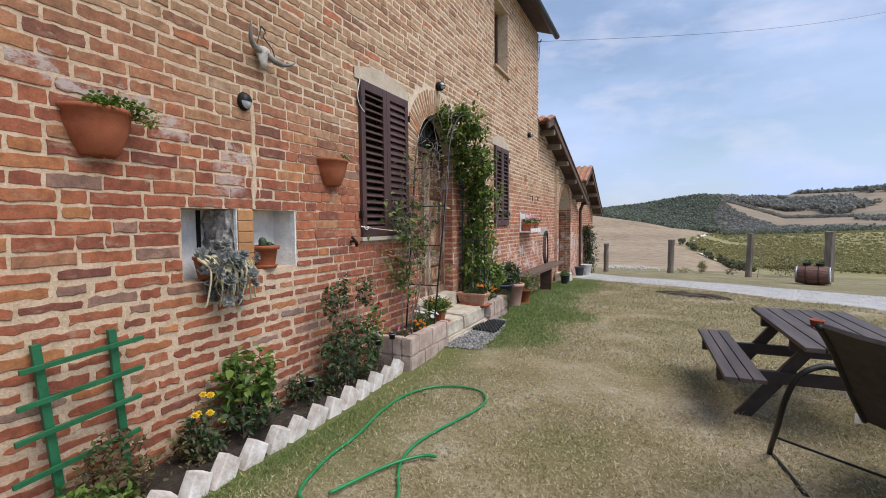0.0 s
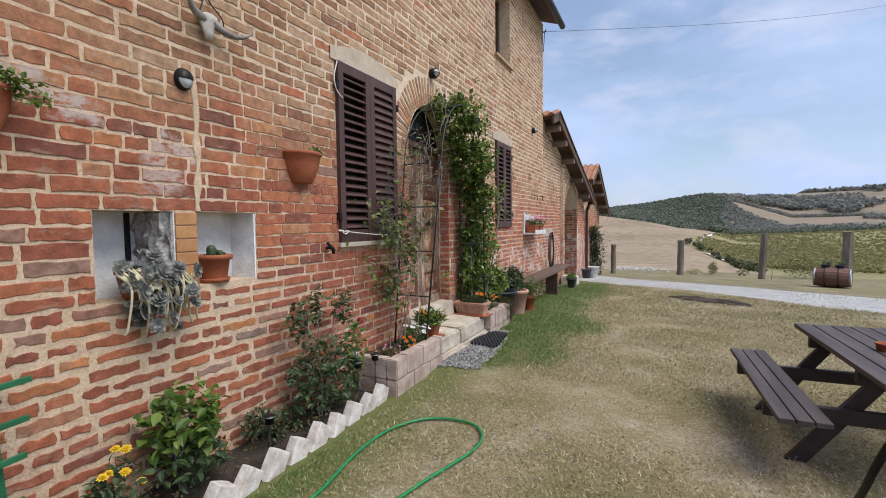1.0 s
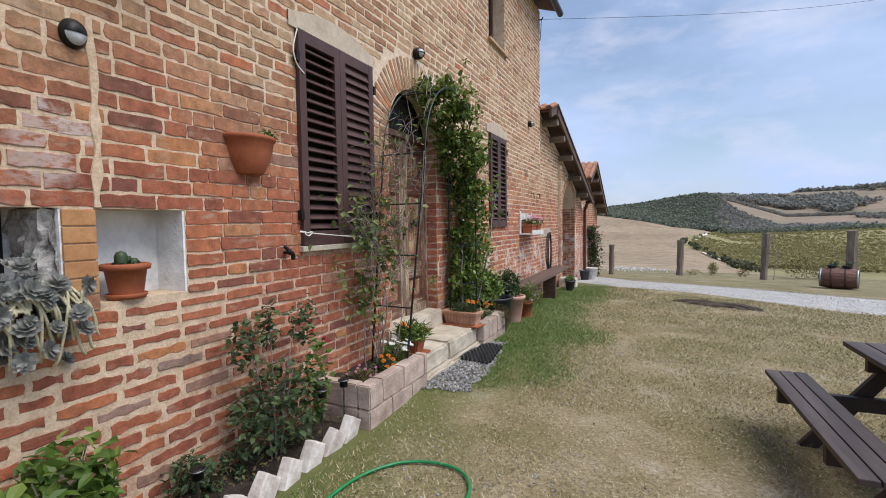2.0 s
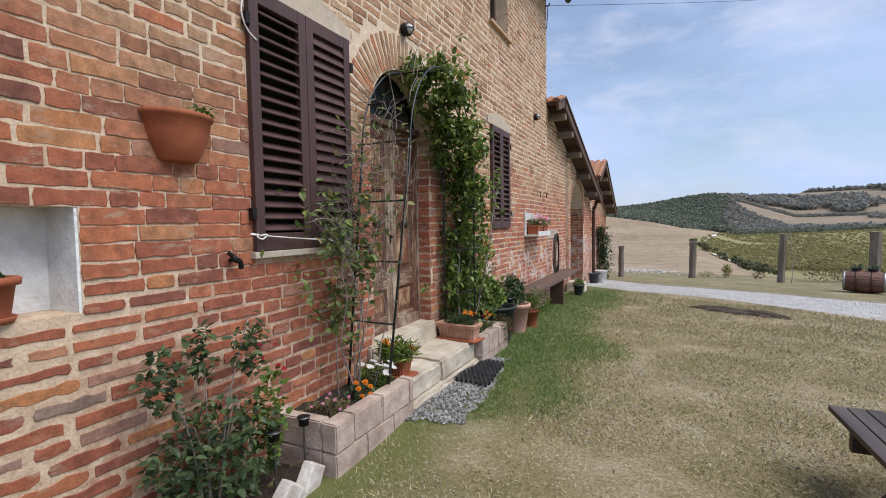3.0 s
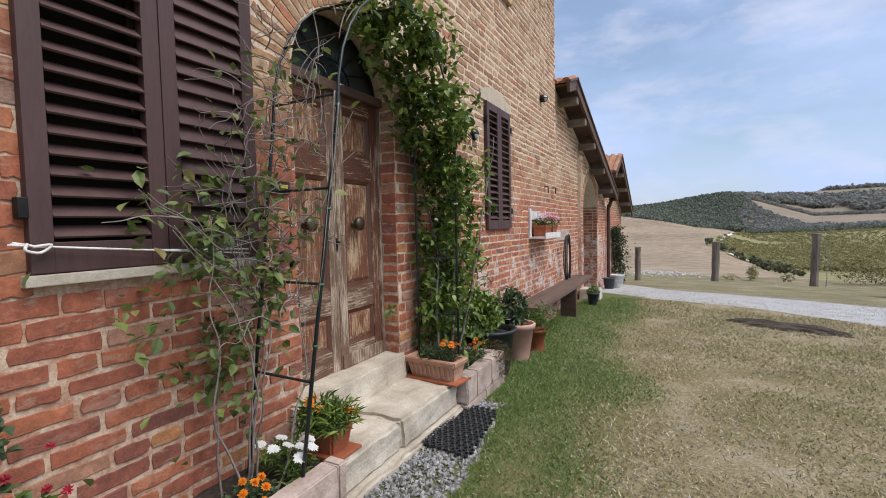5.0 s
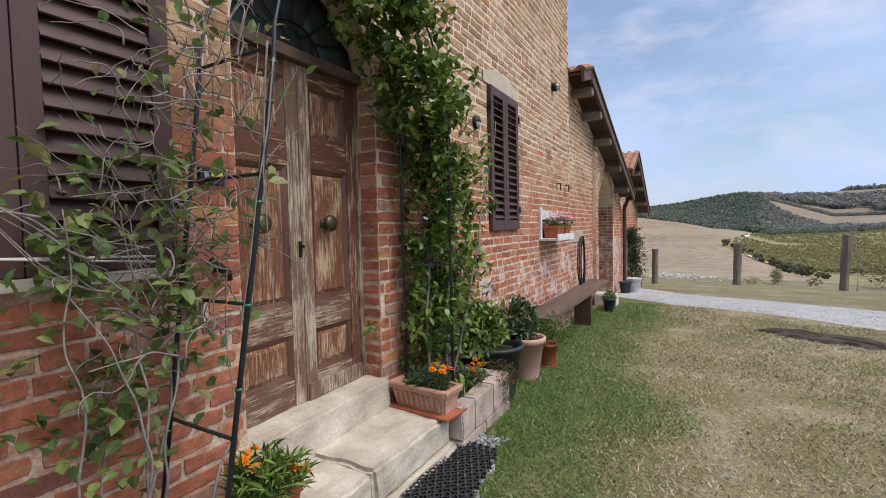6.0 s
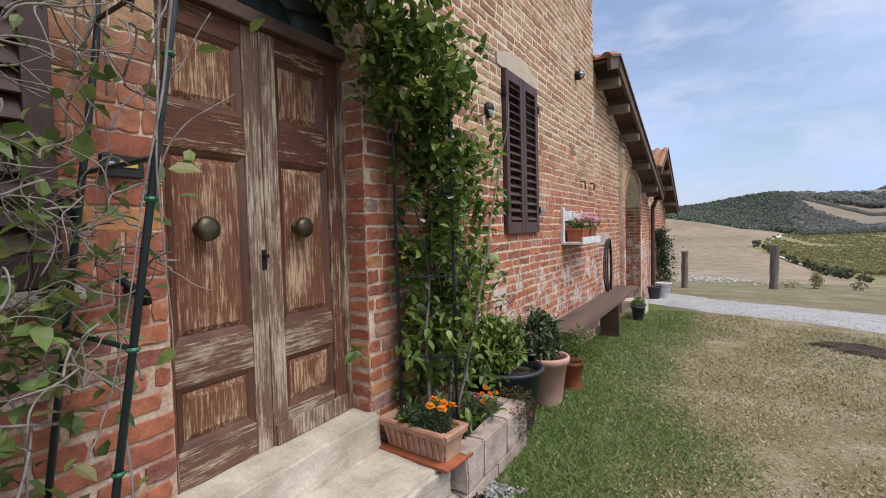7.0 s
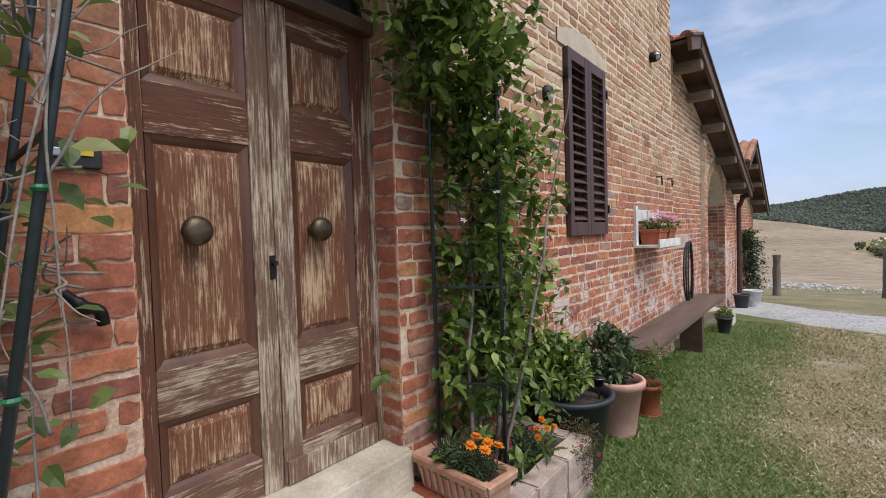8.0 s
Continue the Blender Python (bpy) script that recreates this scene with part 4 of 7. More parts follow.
def rake_roof(name, label, y0, z0, y1, z1, depth, tiles=True, shift=0.0):
    """A tiled pitch that falls from (y0, z0) to (y1, z1), its verge at RX."""
    r = empty(name, label, "roof", kind="structure")
    L = math.hypot(y1 - y0, z1 - z0)
    d = Vector((0, (y1 - y0) / L, (z1 - z0) / L))
    n = Vector((0, -d.z, d.y)) if d.y > 0 else Vector((0, d.z, -d.y))
    if n.z < 0:
        n = -n
    o = Vector((RX, y0, z0)) + Vector((shift, 0, 0))

    def slab(x0, x1, s0, s1, h0, h1):
        bm = bmesh.new()
        c = [o + Vector((x, 0, 0)) + d * s + n * h for x in (x0, x1) for s in (s0, s1) for h in (h0, h1)]
        v = [bm.verts.new(p) for p in c]
        for q in ((0, 1, 3, 2), (4, 6, 7, 5), (0, 4, 5, 1), (2, 3, 7, 6), (0, 2, 6, 4), (1, 5, 7, 3)):
            bm.faces.new([v[i] for i in q])
        bmesh.ops.recalc_face_normals(bm, faces=bm.faces)
        return bm
    part("soffit", slab(-depth, -0.05, 0, L, -0.06, -0.02), M_SOFFIT, r)
    part("verge_board", slab(-0.05, 0.0, 0, L + 0.04, -0.17, 0.0), M_BEAM, r, "brown stained verge board")
    part("verge_cap", slab(-0.07, 0.03, -0.02, L + 0.06, 0.002, 0.035), M_BEAM, r)
    if tiles:
        bm = bmesh.new()
        rows, cols = max(2, int(L / 0.33)), int(depth / 0.22)
        cols = min(cols, 14)
        for i in range(rows):
            for j in range(cols):
                xx = -0.06 - j * 0.22
                pr = []
                for s, rad, lift in ((i * L / rows, 0.075, 0.03), ((i + 1.12) * L / rows, 0.085, 0.02)):
                    c = o + Vector((xx, 0, 0)) + d * s + n * (lift - 0.02)
                    pr.append([bm.verts.new(c + Vector((math.cos(a) * rad, 0, 0)) + n * (math.sin(a) * rad)) for a in [math.pi * k / 6 for k in range(7)]])
                for k in range(6):
                    bm.faces.new((pr[0][k], pr[0][k + 1], pr[1][k + 1], pr[1][k]))
                bm.faces.new(pr[1][::-1])
                bm.faces.new(pr[0])
        tl = part("roof_tiles", bm, M_ROOFTILE, r, "curved clay roof tiles")
        tagged(tl, kind="stuff")
        part("tile_bed", slab(-depth, -0.03, 0, L, 0.0, 0.03), M_ROOFTILE, r)
    return r


roof_wing = rake_roof("roof_wing", "low pitched clay tile roof with timber verge", 12.2, rake2(12.2), 18.6, rake2(18.6), 5.0)
rake_roof("roof_wing_back", "short tiled pitch between the wing and the house", 12.2, rake2(12.2), 11.57, rake2(12.2) - 0.2, 5.0)
for y in (12.45, 13.3, 14.45, 15.95, 17.45):
    zc = rake2(y) - 0.17
    bm = bmesh.new()
    box(bm, X2 - 0.3, RX - 0.03, y - 0.085, y + 0.085, zc - 0.15, zc - 0.012, 0.02)
    part("purlin", bm, M_PURLIN, roof_wing, "weathered timber purlin end")
bm = bmesh.new()
tube(bm, [(RX + 0.0, 18.62, 2.18), (RX - 0.25, 18.62, 2.14)], 0.06, 12)
tube(bm, curve_through([(0.05, 18.62, 2.12), (-0.02, 18.72, 1.95), (-0.06, 18.8, 1.75), (-0.06, 18.8, -0.6)], 5), 0.055, 12)
tagged(part("downpipe", bm, M_PIPE, None, smooth=True), "brown metal rainwater downpipe on the wall", "downpipe")


def rake3(y):
    return 3.62 - (y - 19.75) * 0.44 if y > 19.75 else 3.62 - (19.75 - y) * 0.42


store = gable_wall("wall_store", WING_Y1, STORE_Y1, [(WING_Y1, rake3(WING_Y1) - 0.1), (19.75, 3.5), (STORE_Y1, rake3(STORE_Y1) - 0.1)], "orange red brick gable of the store", X2 - 0.02)
sb = Bricks(51)
for y, z, w, h in courses(WING_Y1 + 0.02, STORE_Y1, -1.2, 3.6, 0.082, rng):
    if z < rake3(y) - 0.2:
        sb.add(y, z, w, h, 0, X2 - 0.02)
ob = new("bricks", mesh_from("bricks", sb.verts, sb.faces, M_BRICKS))
ob.parent = store
tagged(ob, kind="stuff")
roof_store = rake_roof("roof_store", "clay tile gable roof of the store", 19.75, 3.64, 23.75, rake3(23.75) + 0.02, 4.0)
rake_roof("roof_store_front", "clay tile pitch of the store facing the yard", 19.75, 3.64, 18.1, rake3(18.1) + 0.02, 4.0)
for y in (20.5, 21.5, 22.6):
    zc = rake3(y) - 0.15
    bm = bmesh.new()
    box(bm, X2 - 0.3, RX - 0.03, y - 0.08, y + 0.08, zc - 0.15, zc - 0.012, 0.02)
    part("purlin", bm, M_PURLIN, roof_store, "weathered timber purlin end")
part("wall_back", boxes((-5, X2 - 0.42, 18.9, 19.1, -1.5, 2.9), (-5, X2 - 0.42, 23.2, 23.4, -1.5, 1.9), (-5.2, -5, 11.6, 23.4, -1.5, 1.8)), M_MORTAR, store)


# ---- front door ----
DX = -0.145
door = empty("door_1", "worn double-leaf panelled wooden door under an arched fanlight", "door", kind="structure")
leaf_spans = ((DOOR_Y0 + 0.005, DOOR_C - 0.002), (DOOR_C + 0.002, DOOR_Y1 - 0.035))
PANELS = ((0.625, 0.875), (1.04, 1.80), (1.965, 2.275))
for n, (ya, yb) in enumerate(leaf_spans):
    st = 0.085
    lf = part("door_leaf", boxes((DX - 0.05, DX - 0.025, ya, yb, 0.475, 2.37)), M_DOORTRIM, door)
    for a, b, mm in ((ya, ya + st, M_DOOR), (yb - st, yb, M_DOORRAIL if n == 0 else M_DOOR)):
        part("stile", boxes((DX - 0.024, DX, a, b, 0.475, 2.37), bevel=0.004), M_DOORRAIL if (n == 1 and a == ya) or (n == 0 and b == yb) else M_DOOR, lf)
    lows = [0.475] + [p[1] for p in PANELS]
    highs = [p[0] for p in PANELS] + [2.37]
    for a, b in zip(lows, highs):
        part("rail", boxes((DX - 0.024, DX - 0.002, ya + st + 0.001, yb - st - 0.001, a, b), bevel=0.004), M_CROSSRAIL if a < 1.0 else M_TOPRAIL, lf)
    for a, b in PANELS:
        bm = bmesh.new()
        y0, y1 = ya + st + 0.004, yb - st - 0.004
        for (i0, i1, x0, x1) in ((0.0, 0.018, DX - 0.006, DX - 0.014), (0.018, 0.03, DX - 0.014, DX - 0.022)):
            o_ = [(x0, y0 + i0, a + i0), (x0, y1 - i0, a + i0), (x0, y1 - i0, b - i0), (x0, y0 + i0, b - i0)]
            q_ = [(x1, y0 + i1, a + i1), (x1, y1 - i1, a + i1), (x1, y1 - i1, b - i1), (x1, y0 + i1, b - i1)]
            vo, vq = [bm.verts.new(p) for p in o_], [bm.verts.new(p) for p in q_]
            for k in range(4):
                bm.faces.new((vo[k], vo[(k + 1) % 4], vq[(k + 1) % 4], vq[k]))
        part("panel_moulding", bm, M_DOORTRIM, lf)
        bm = bmesh.new()
        i0, i1 = 0.03, 0.055
        o_ = [(DX - 0.022, y0 + i0, a + i0), (DX - 0.022, y1 - i0, a + i0), (DX - 0.022, y1 - i0, b - i0), (DX - 0.022, y0 + i0, b - i0)]
        q_ = [(DX - 0.008, y0 + i1, a + i1), (DX - 0.008, y1 - i1, a + i1), (DX - 0.008, y1 - i1, b - i1), (DX - 0.008, y0 + i1, b - i1)]
        vo, vq = [bm.verts.new(p) for p in o_], [bm.verts.new(p) for p in q_]
        for k in range(4):
            bm.faces.new((vo[k], vo[(k + 1) % 4], vq[(k + 1) % 4], vq[k]))
        bm.faces.new(vq)
        part("panel", bm, M_PANEL, lf, "worn raised wooden panel")
    yk = 5.49 if n == 0 else 5.98
    bm = bmesh.new()
    lathe(bm, [(0.028, 0.0), (0.028, 0.012), (0.016, 0.018), (0.016, 0.035), (0.042, 0.045), (0.050, 0.060), (0.047, 0.075), (0.03, 0.086), (0.0, 0.088)], 24)
    for v in bm.verts:
        v.co = Vector((DX - 0.01 + v.co.z, yk + v.co.x, 1.487 + v.co.y))
    part("door_knob", bm, M_BRASS, lf, "round aged bronze knob", True)
bm = bmesh.new()
box(bm, DX + 0.001, DX + 0.006, DOOR_C - 0.028, DOOR_C - 0.004, 1.30, 1.39, 0.002)
tube(bm, [(DX, DOOR_C - 0.016, 1.36), (DX + 0.03, DOOR_C - 0.016, 1.36)], 0.010, 10)
part("keyhole_plate", bm, M_IRON, door, "dark iron lock plate")
part("frame_post", boxes((DX - 0.05, DX + 0.012, DOOR_Y1 - 0.032, DOOR_Y1 - 0.002, 0.46, 2.37), bevel=0.004), M_DOORRAIL, door, "grey weathered frame post")
part("weather_board", boxes((DX + 0.001, DX + 0.014, DOOR_C + 0.01, DOOR_Y1 - 0.04, 0.478, 0.575), bevel=0.004), M_DOORRAIL, door)
part("transom", boxes((DX - 0.05, DX + 0.045, DOOR_Y0 + 0.005, DOOR_Y1 - 0.005, 2.372, 2.435), bevel=0.008), M_BEAM, door)
bm = bmesh.new()
pts = [(DOOR_C + 0.515 * math.cos(a), SPRING + 0.515 * math.sin(a)) for a in [math.pi * (k / 24) for k in range(25)]]
pts = [(y, max(z, 2.437)) for y, z in pts]
bm.faces.new([bm.verts.new((DX - 0.03, y, z)) for y, z in pts])
part("fanlight_pane", bm, M_LUN, door)
bm = bmesh.new()
for k in range(9):
    a = math.pi * (k + 0.5) / 9
    if SPRING + 0.2 * math.sin(a) < 2.44 and math.sin(a) < 0.2:
        continue
    tube(bm, [(DX - 0.012, DOOR_C + 0.2 * math.cos(a), max(2.44, SPRING + 0.12 + 0.14 * math.sin(a))), (DX - 0.012, DOOR_C + 0.51 * math.cos(a), SPRING + 0.51 * math.sin(a))], 0.006, 6)
tube(bm, [(DX - 0.012, DOOR_C + 0.505 * math.cos(a), SPRING + 0.505 * math.sin(a)) for a in [math.pi * (0.07 + 0.86 * k / 20) for k in range(21)]], 0.010, 6)
for c in (-0.11, 0.0, 0.11):
    tube(bm, [(DX - 0.012, DOOR_C + c + 0.055 * math.cos(a), 2.50 + 0.055 * math.sin(a)) for a in [2 * math.pi * k / 14 for k in range(15)]], 0.005, 5)
tube(bm, [(DX - 0.012, DOOR_C + 0.2 * math.cos(a), 2.44 + 0.16 * math.sin(a)) for a in [math.pi * k / 14 for k in range(15)]], 0.007, 5)
part("fanlight_grille", bm, M_IRON, door, "wrought iron fan grille")


# ---- louvred shutters ----
def shutter_pair(name, label, y0, y1, z0, z1, kinds):
    s = empty(name, label, "shutter", kind="")
    mid = (y0 + y1) / 2
    for (a, b), how in zip(((y0, mid - 0.002), (mid + 0.002, y1)), kinds):
        st, rl = 0.068, 0.085
        bm = boxes((0.0, 0.04, a, a + st, z0, z1), (0.0, 0.04, b - st, b, z0, z1), (0.002, 0.038, a + st, b - st, z0, z0 + rl + 0.02), (0.002, 0.038, a + st, b - st, z1 - rl, z1), bevel=0.003)
        leaf = part("shutter_leaf", bm, M_SHUTTER, s)
        n = int(round((z1 - z0 - 2 * rl - 0.02) / 0.072))
        pitch = (z1 - z0 - 2 * rl - 0.02) / n
        wid, tilt = (0.062, 40) if how == "open" else (0.096, 62)
        bm = bmesh.new()
        box(bm, -wid / 2, wid / 2, -(b - a - 2 * st) / 2 + 0.001, (b - a - 2 * st) / 2 - 0.001, -0.005, 0.005, 0.002)
        me = finish("slat", bm, M_SHUTTER)
        for k in range(n):
            ob = new("slat", me)
            ob.parent = leaf
            ob.matrix_basis = pose(0.018, (a + b) / 2, z0 + rl + 0.02 + pitch * (k + 0.5), 0, tilt, 0)
        # added black sheet that paints the shade seen between the slats
        part("slat_shade_sheet", boxes((-0.06, -0.055, a + st, b - st, z0 + 0.06, z1 - 0.06)), M_DARK, leaf)
    for zz in (z0 + 0.22, z1 - 0.2):
        for yy, sg in ((y0, -1), (y1, 1)):
            bm = bmesh.new()
            box(bm, 0.012, 0.05, min(yy, yy + sg * 0.03), max(yy, yy + sg * 0.03), zz - 0.035, zz + 0.035, 0.004)
            part("hinge", bm, M_IRON, s, "black iron hinge")
    return s


shutter_pair("window_shutters", "dark brown closed louvred shutters on the window beside the door", 4.035, 4.972, 1.328, 2.858, ("open", "closed"))
tagged(part("window_sill", boxes((-0.1, 0.045, 4.015, 5.03, 1.285, 1.324), bevel=0.004), M_STONE), "thin pale stone sill under brown shutters", "window sill")
s2 = shutter_pair("window_shutters", "dark brown closed louvred shutters on the far window", 8.17, 8.97, 1.405, 2.835, ("open", "open"))

# upper window
win = empty("window_1", "brown framed upper window deep in the brick wall", "window", kind="structure")
part("window_frame", boxes((-0.25, -0.19, 8.225, 8.295, 4.26, 5.44), (-0.25, -0.19, 8.945, 9.015, 4.26, 5.44), (-0.25, -0.19, 8.295, 8.945, 4.26, 4.33), (-0.25, -0.19, 8.295, 8.945, 5.37, 5.44), (-0.245, -0.185, 8.59, 8.65, 4.33, 5.37), bevel=0.004), M_BEAM, win)
part("pane", boxes((-0.225, -0.219, 8.295, 8.945, 4.33, 5.37)), M_GLASS, win)
part("glazing_bar", boxes((-0.218, -0.2, 8.295, 8.59, 4.66, 4.685), (-0.218, -0.2, 8.295, 8.59, 5.0, 5.025)), M_BEAM, win)
part("window_sill", boxes((-0.28, 0.055, 8.16, 9.08, 4.205, 4.245), bevel=0.005), M_BRICK, win, "brick tile sill")


# ---- doorstep and planters ----
def lumpy(bm, amount, scale, seed=0.0):
    for v in bm.verts:
        q = v.co * scale + Vector((seed, seed * 2, 0))
        v.co += Vector((noise.noise(q), noise.noise(q + Vector((7, 0, 0))), noise.noise(q + Vector((0, 9, 0))))) * amount


def stone(x0, x1, y0, y1, z0, z1, bevel=0.018, cuts=4, rough=0.012, seed=1.0):
    bm = bmesh.new()
    box(bm, x0, x1, y0, y1, z0, z1)
    bmesh.ops.bevel(bm, geom=list(bm.edges), offset=bevel, segments=2, affect="EDGES")
    bmesh.ops.subdivide_edges(bm, edges=[e for e in bm.edges if e.calc_length() > 0.1], cuts=cuts, use_grid_fill=True)
    lumpy(bm, rough, 9.0, seed)
    lumpy(bm, rough * 0.4, 24.0, seed + 3)
    return bm


step = empty("doorstep", "worn pale stone threshold and step at the front door", "doorstep", kind="structure")
part("threshold", stone(-0.20, 0.05, 5.16, 6.345, 0.24, 0.475, 0.016, 7, 0.007, 2.0), M_STONE, step, "buff stone threshold")
part("step_slab", stone(-0.05, 0.44, 5.06, 5.62, 0.10, 0.285, 0.02, 7, 0.010, 3.0), M_STONE, step, "chipped travertine step slab")
part("step_slab", stone(-0.05, 0.45, 5.628, 6.41, 0.10, 0.29, 0.02, 8, 0.010, 5.0), M_STONE, step, "chipped travertine step slab")
part("plinth", stone(-0.05, 0.50, 5.04, 6.42, -0.2, 0.105, 0.02, 9, 0.014, 7.0), M_STONE, step)

bed = empty("planter_box", "low planter of weathered stone blocks beside the step", "planter", "stone planters")
rngp = random.Random(3)
for row, (z0, z1, off) in enumerate(((-0.12, 0.155, 0.0), (0.16, 0.335, 0.12))):
    y = 4.12
    k = 0
    while y < 5.03:
        w = min(0.33 + rngp.uniform(-0.03, 0.03) - (off if k == 0 else 0), 5.04 - y)
        part("stone_block", stone(0.40, 0.505 + rngp.uniform(-0.006, 0.006), y, y + w - 0.006, z0, z1, 0.008, 2, 0.006, y * 3 + row), M_BLOCK, bed)
        y += w
        k += 1
    part("stone_block", stone(0.02, 0.395, 4.12, 4.21, z0, z1, 0.008, 2, 0.006, 8 + row), M_BLOCK, bed)
bm = bmesh.new()
box(bm, 0.0, 0.405, 4.205, 5.04, 0.0, 0.27)
bmesh.ops.subdivide_edges(bm, edges=list(bm.edges), cuts=7, use_grid_fill=True)
lumpy(bm, 0.03, 11.0)
part("soil", bm, M_SOIL, bed, "dark potting soil")

bed2 = empty("planter_box", "narrow stone planter past the door with bedding flowers", "planter", "stone planters")
for z0, z1, cuts_ in ((-0.15, 0.10, ((6.43, 6.80), (6.806, 7.26))), (0.106, 0.315, ((6.43, 6.62), (6.626, 6.93), (6.936, 7.26)))):
    for a, b in cuts_:
        part("stone_block", stone(0.41, 0.525, a, b, z0, z1, 0.008, 2, 0.007, a), M_BLOCK, bed2)
    part("stone_block", stone(0.02, 0.405, 7.17, 7.26, z0, z1, 0.008, 2, 0.006, z0), M_BLOCK, bed2)
bm = bmesh.new()
box(bm, 0.0, 0.412, 6.42, 7.17, -0.1, 0.27)
bmesh.ops.subdivide_edges(bm, edges=list(bm.edges), cuts=6, use_grid_fill=True)
lumpy(bm, 0.025, 11.0)
part("soil", bm, M_SOIL, bed2, "dark potting soil")

# flower bed along the wall
verts, faces = [], []
NY = 40
for i in range(NY + 1):
    y = 0.2 + (4.12 - 0.2) * i / NY
    for k in range(7):
        x = -0.02 + (0.57 - 0.028 * (y - 1)) * k / 6
        verts.append((x, y, ground_z(x, y) + 0.02 + 0.035 * noise.noise((x * 9, y * 9, 1)) - (0.05 if k == 6 else 0)))
        if i and k:
            q = i * 7 + k
            faces.append((q - 8, q - 7, q, q - 1))
tagged(new("flower_bed", mesh_from("flower_bed", verts, faces, M_SOIL)), "dark soil bed along the brick wall", "flower bed", kind="structure")

# row of tilted edging bricks
bm = bmesh.new()
box(bm, -0.04, 0.04, -0.06, 0.06, -0.15, 0.085, 0.008)
bmesh.ops.subdivide_edges(bm, edges=[e for e in bm.edges if e.calc_length() > 0.1], cuts=2, use_grid_fill=True)
lumpy(bm, 0.006, 14.0)
edge_me = finish("edging_brick", bm, M_WHITEBRICK)
y = 1.0
k = 0
while y < 4.13:
    x = 0.50 - 0.028 * (y - 1.0)
    ob = tagged(new("edging_brick", edge_me), "lime-white brick set on edge at a slant along the flower bed", "edging brick", "edging bricks along the bed")
    ob.matrix_basis = pose(x, y, ground_z(x, y) + 0.045 + 0.012 * math.sin(k * 3.1), -33 + 6 * math.sin(k * 2.1), 4 * math.sin(k), 6 * math.sin(k * 1.7))
    y += 0.2 + 0.012 * math.sin(k * 2.6)
    k += 1


# patched chase above the niches
bm = bmesh.new()
rows = []
for k in range(26):
    z = 1.57 + 0.85 * k / 25
    yc = 2.715 + 0.02 * noise.noise((z * 4, 0, 1))
    w = 0.017 + 0.012 * noise.noise((z * 9, 2, 1))
    rows.append([bm.verts.new((0.0, yc - w - 0.004, z)), bm.verts.new((0.009, yc - w, z)), bm.verts.new((0.012 + 0.004 * noise.noise((z * 20, 5, 1)), yc, z)), bm.verts.new((0.009, yc + w, z)), bm.verts.new((0.0, yc + w + 0.004, z))])
for a, b in zip(rows, rows[1:]):
    for k in range(4):
        bm.faces.new((a[k], a[k + 1], b[k + 1], b[k]))
part("mortar_seam", bm, M_MORTAR, house_wall, "vertical seam of patched mortar")

# ---- pots ----
def turned_pot(name, label, at, r, h, material, wall=0.012, foot=0.7, lip=0.02, category="flower pot", group="", soil=0.85, saucer=False):
    p = empty(name, label, category, group, at)
    bm = bmesh.new()
    lathe(bm, [(0.0, 0.004), (r * foot, 0.0), (r * foot * 1.02, 0.01), (r * 0.96, h - lip * 1.6), (r + 0.012, h - lip * 1.5), (r + 0.016, h - lip * 0.3), (r + 0.008, h), (r - wall, h), (r - wall * 1.4, h * soil)], 32)
    part("pot_body", bm, material, p, smooth=True)
    bm = bmesh.new()
    lathe(bm, [(r * 0.97 - wall, h * soil), (r * 0.5, h * soil + 0.015), (0, h * soil + 0.02)], 20)
    part("soil", bm, M_SOIL, p)
    if saucer:
        bm = bmesh.new()
        lathe(bm, [(0.0, -0.012), (r * 0.85, -0.012), (r * 0.98, 0.012), (r * 0.94, 0.014), (r * 0.82, -0.002), (0, -0.002)], 28)
        part("saucer", bm, material, p, smooth=True)
    return p


def half_pot(label, at, w, h):
    """A half-round pot that hangs flat on the wall."""
    p = empty("wall_pot", label, "wall pot", "half pots on the wall", at)
    bm = bmesh.new()
    n = 18
    rings = []
    for r, z in ((0.50, -h), (0.56, -h * 0.97), (0.74, -h * 0.72), (0.90, -h * 0.42), (0.97, -0.03), (1.04, -0.024), (1.06, -0.006), (1.0, 0.0), (0.90, 0.0), (0.86, -0.03)):
        rings.append([bm.verts.new((0.004 + math.sin(math.pi * k / n) * r * w / 2 * 0.85, -math.cos(math.pi * k / n) * r * w / 2, z)) for k in range(n + 1)])
    for a, b in zip(rings, rings[1:]):
        for k in range(n):
            bm.faces.new((a[k], a[k + 1], b[k + 1], b[k]))
    bm.faces.new(rings[0][::-1])
    part("pot_body", bm, M_TERRA, p, smooth=True)
    bm = bmesh.new()
    bm.faces.new([bm.verts.new((0.006 + math.sin(math.pi * k / n) * w / 2 * 0.72, -math.cos(math.pi * k / n) * w / 2 * 0.86, -0.025)) for k in range(n + 1)])
    part("soil", bm, M_SOIL, p)
    return p


pot_a = half_pot("large half-round terracotta pot with trailing green plant on the brick wall", (0.0, 1.68, 2.065), 0.335, 0.245)
rngf = random.Random(17)
foliage("trailing_leaves", cloud(420, (0.10, 0.02, 0.025), (0.10, 0.15, 0.05), rngf) + cloud(90, (0.12, 0.2, -0.02), (0.05, 0.08, 0.06), rngf), 0.026, L_BRIGHT, pot_a, 3, "round")
pot_b = half_pot("half-round terracotta pot with a small plant beside the shutters", (0.0, 3.585, 2.03), 0.345, 0.235)
foliage("small_leaves", cloud(90, (0.10, 0.08, 0.015), (0.05, 0.07, 0.035), rngf), 0.028, L_BRIGHT, pot_b, 4, "leaf")

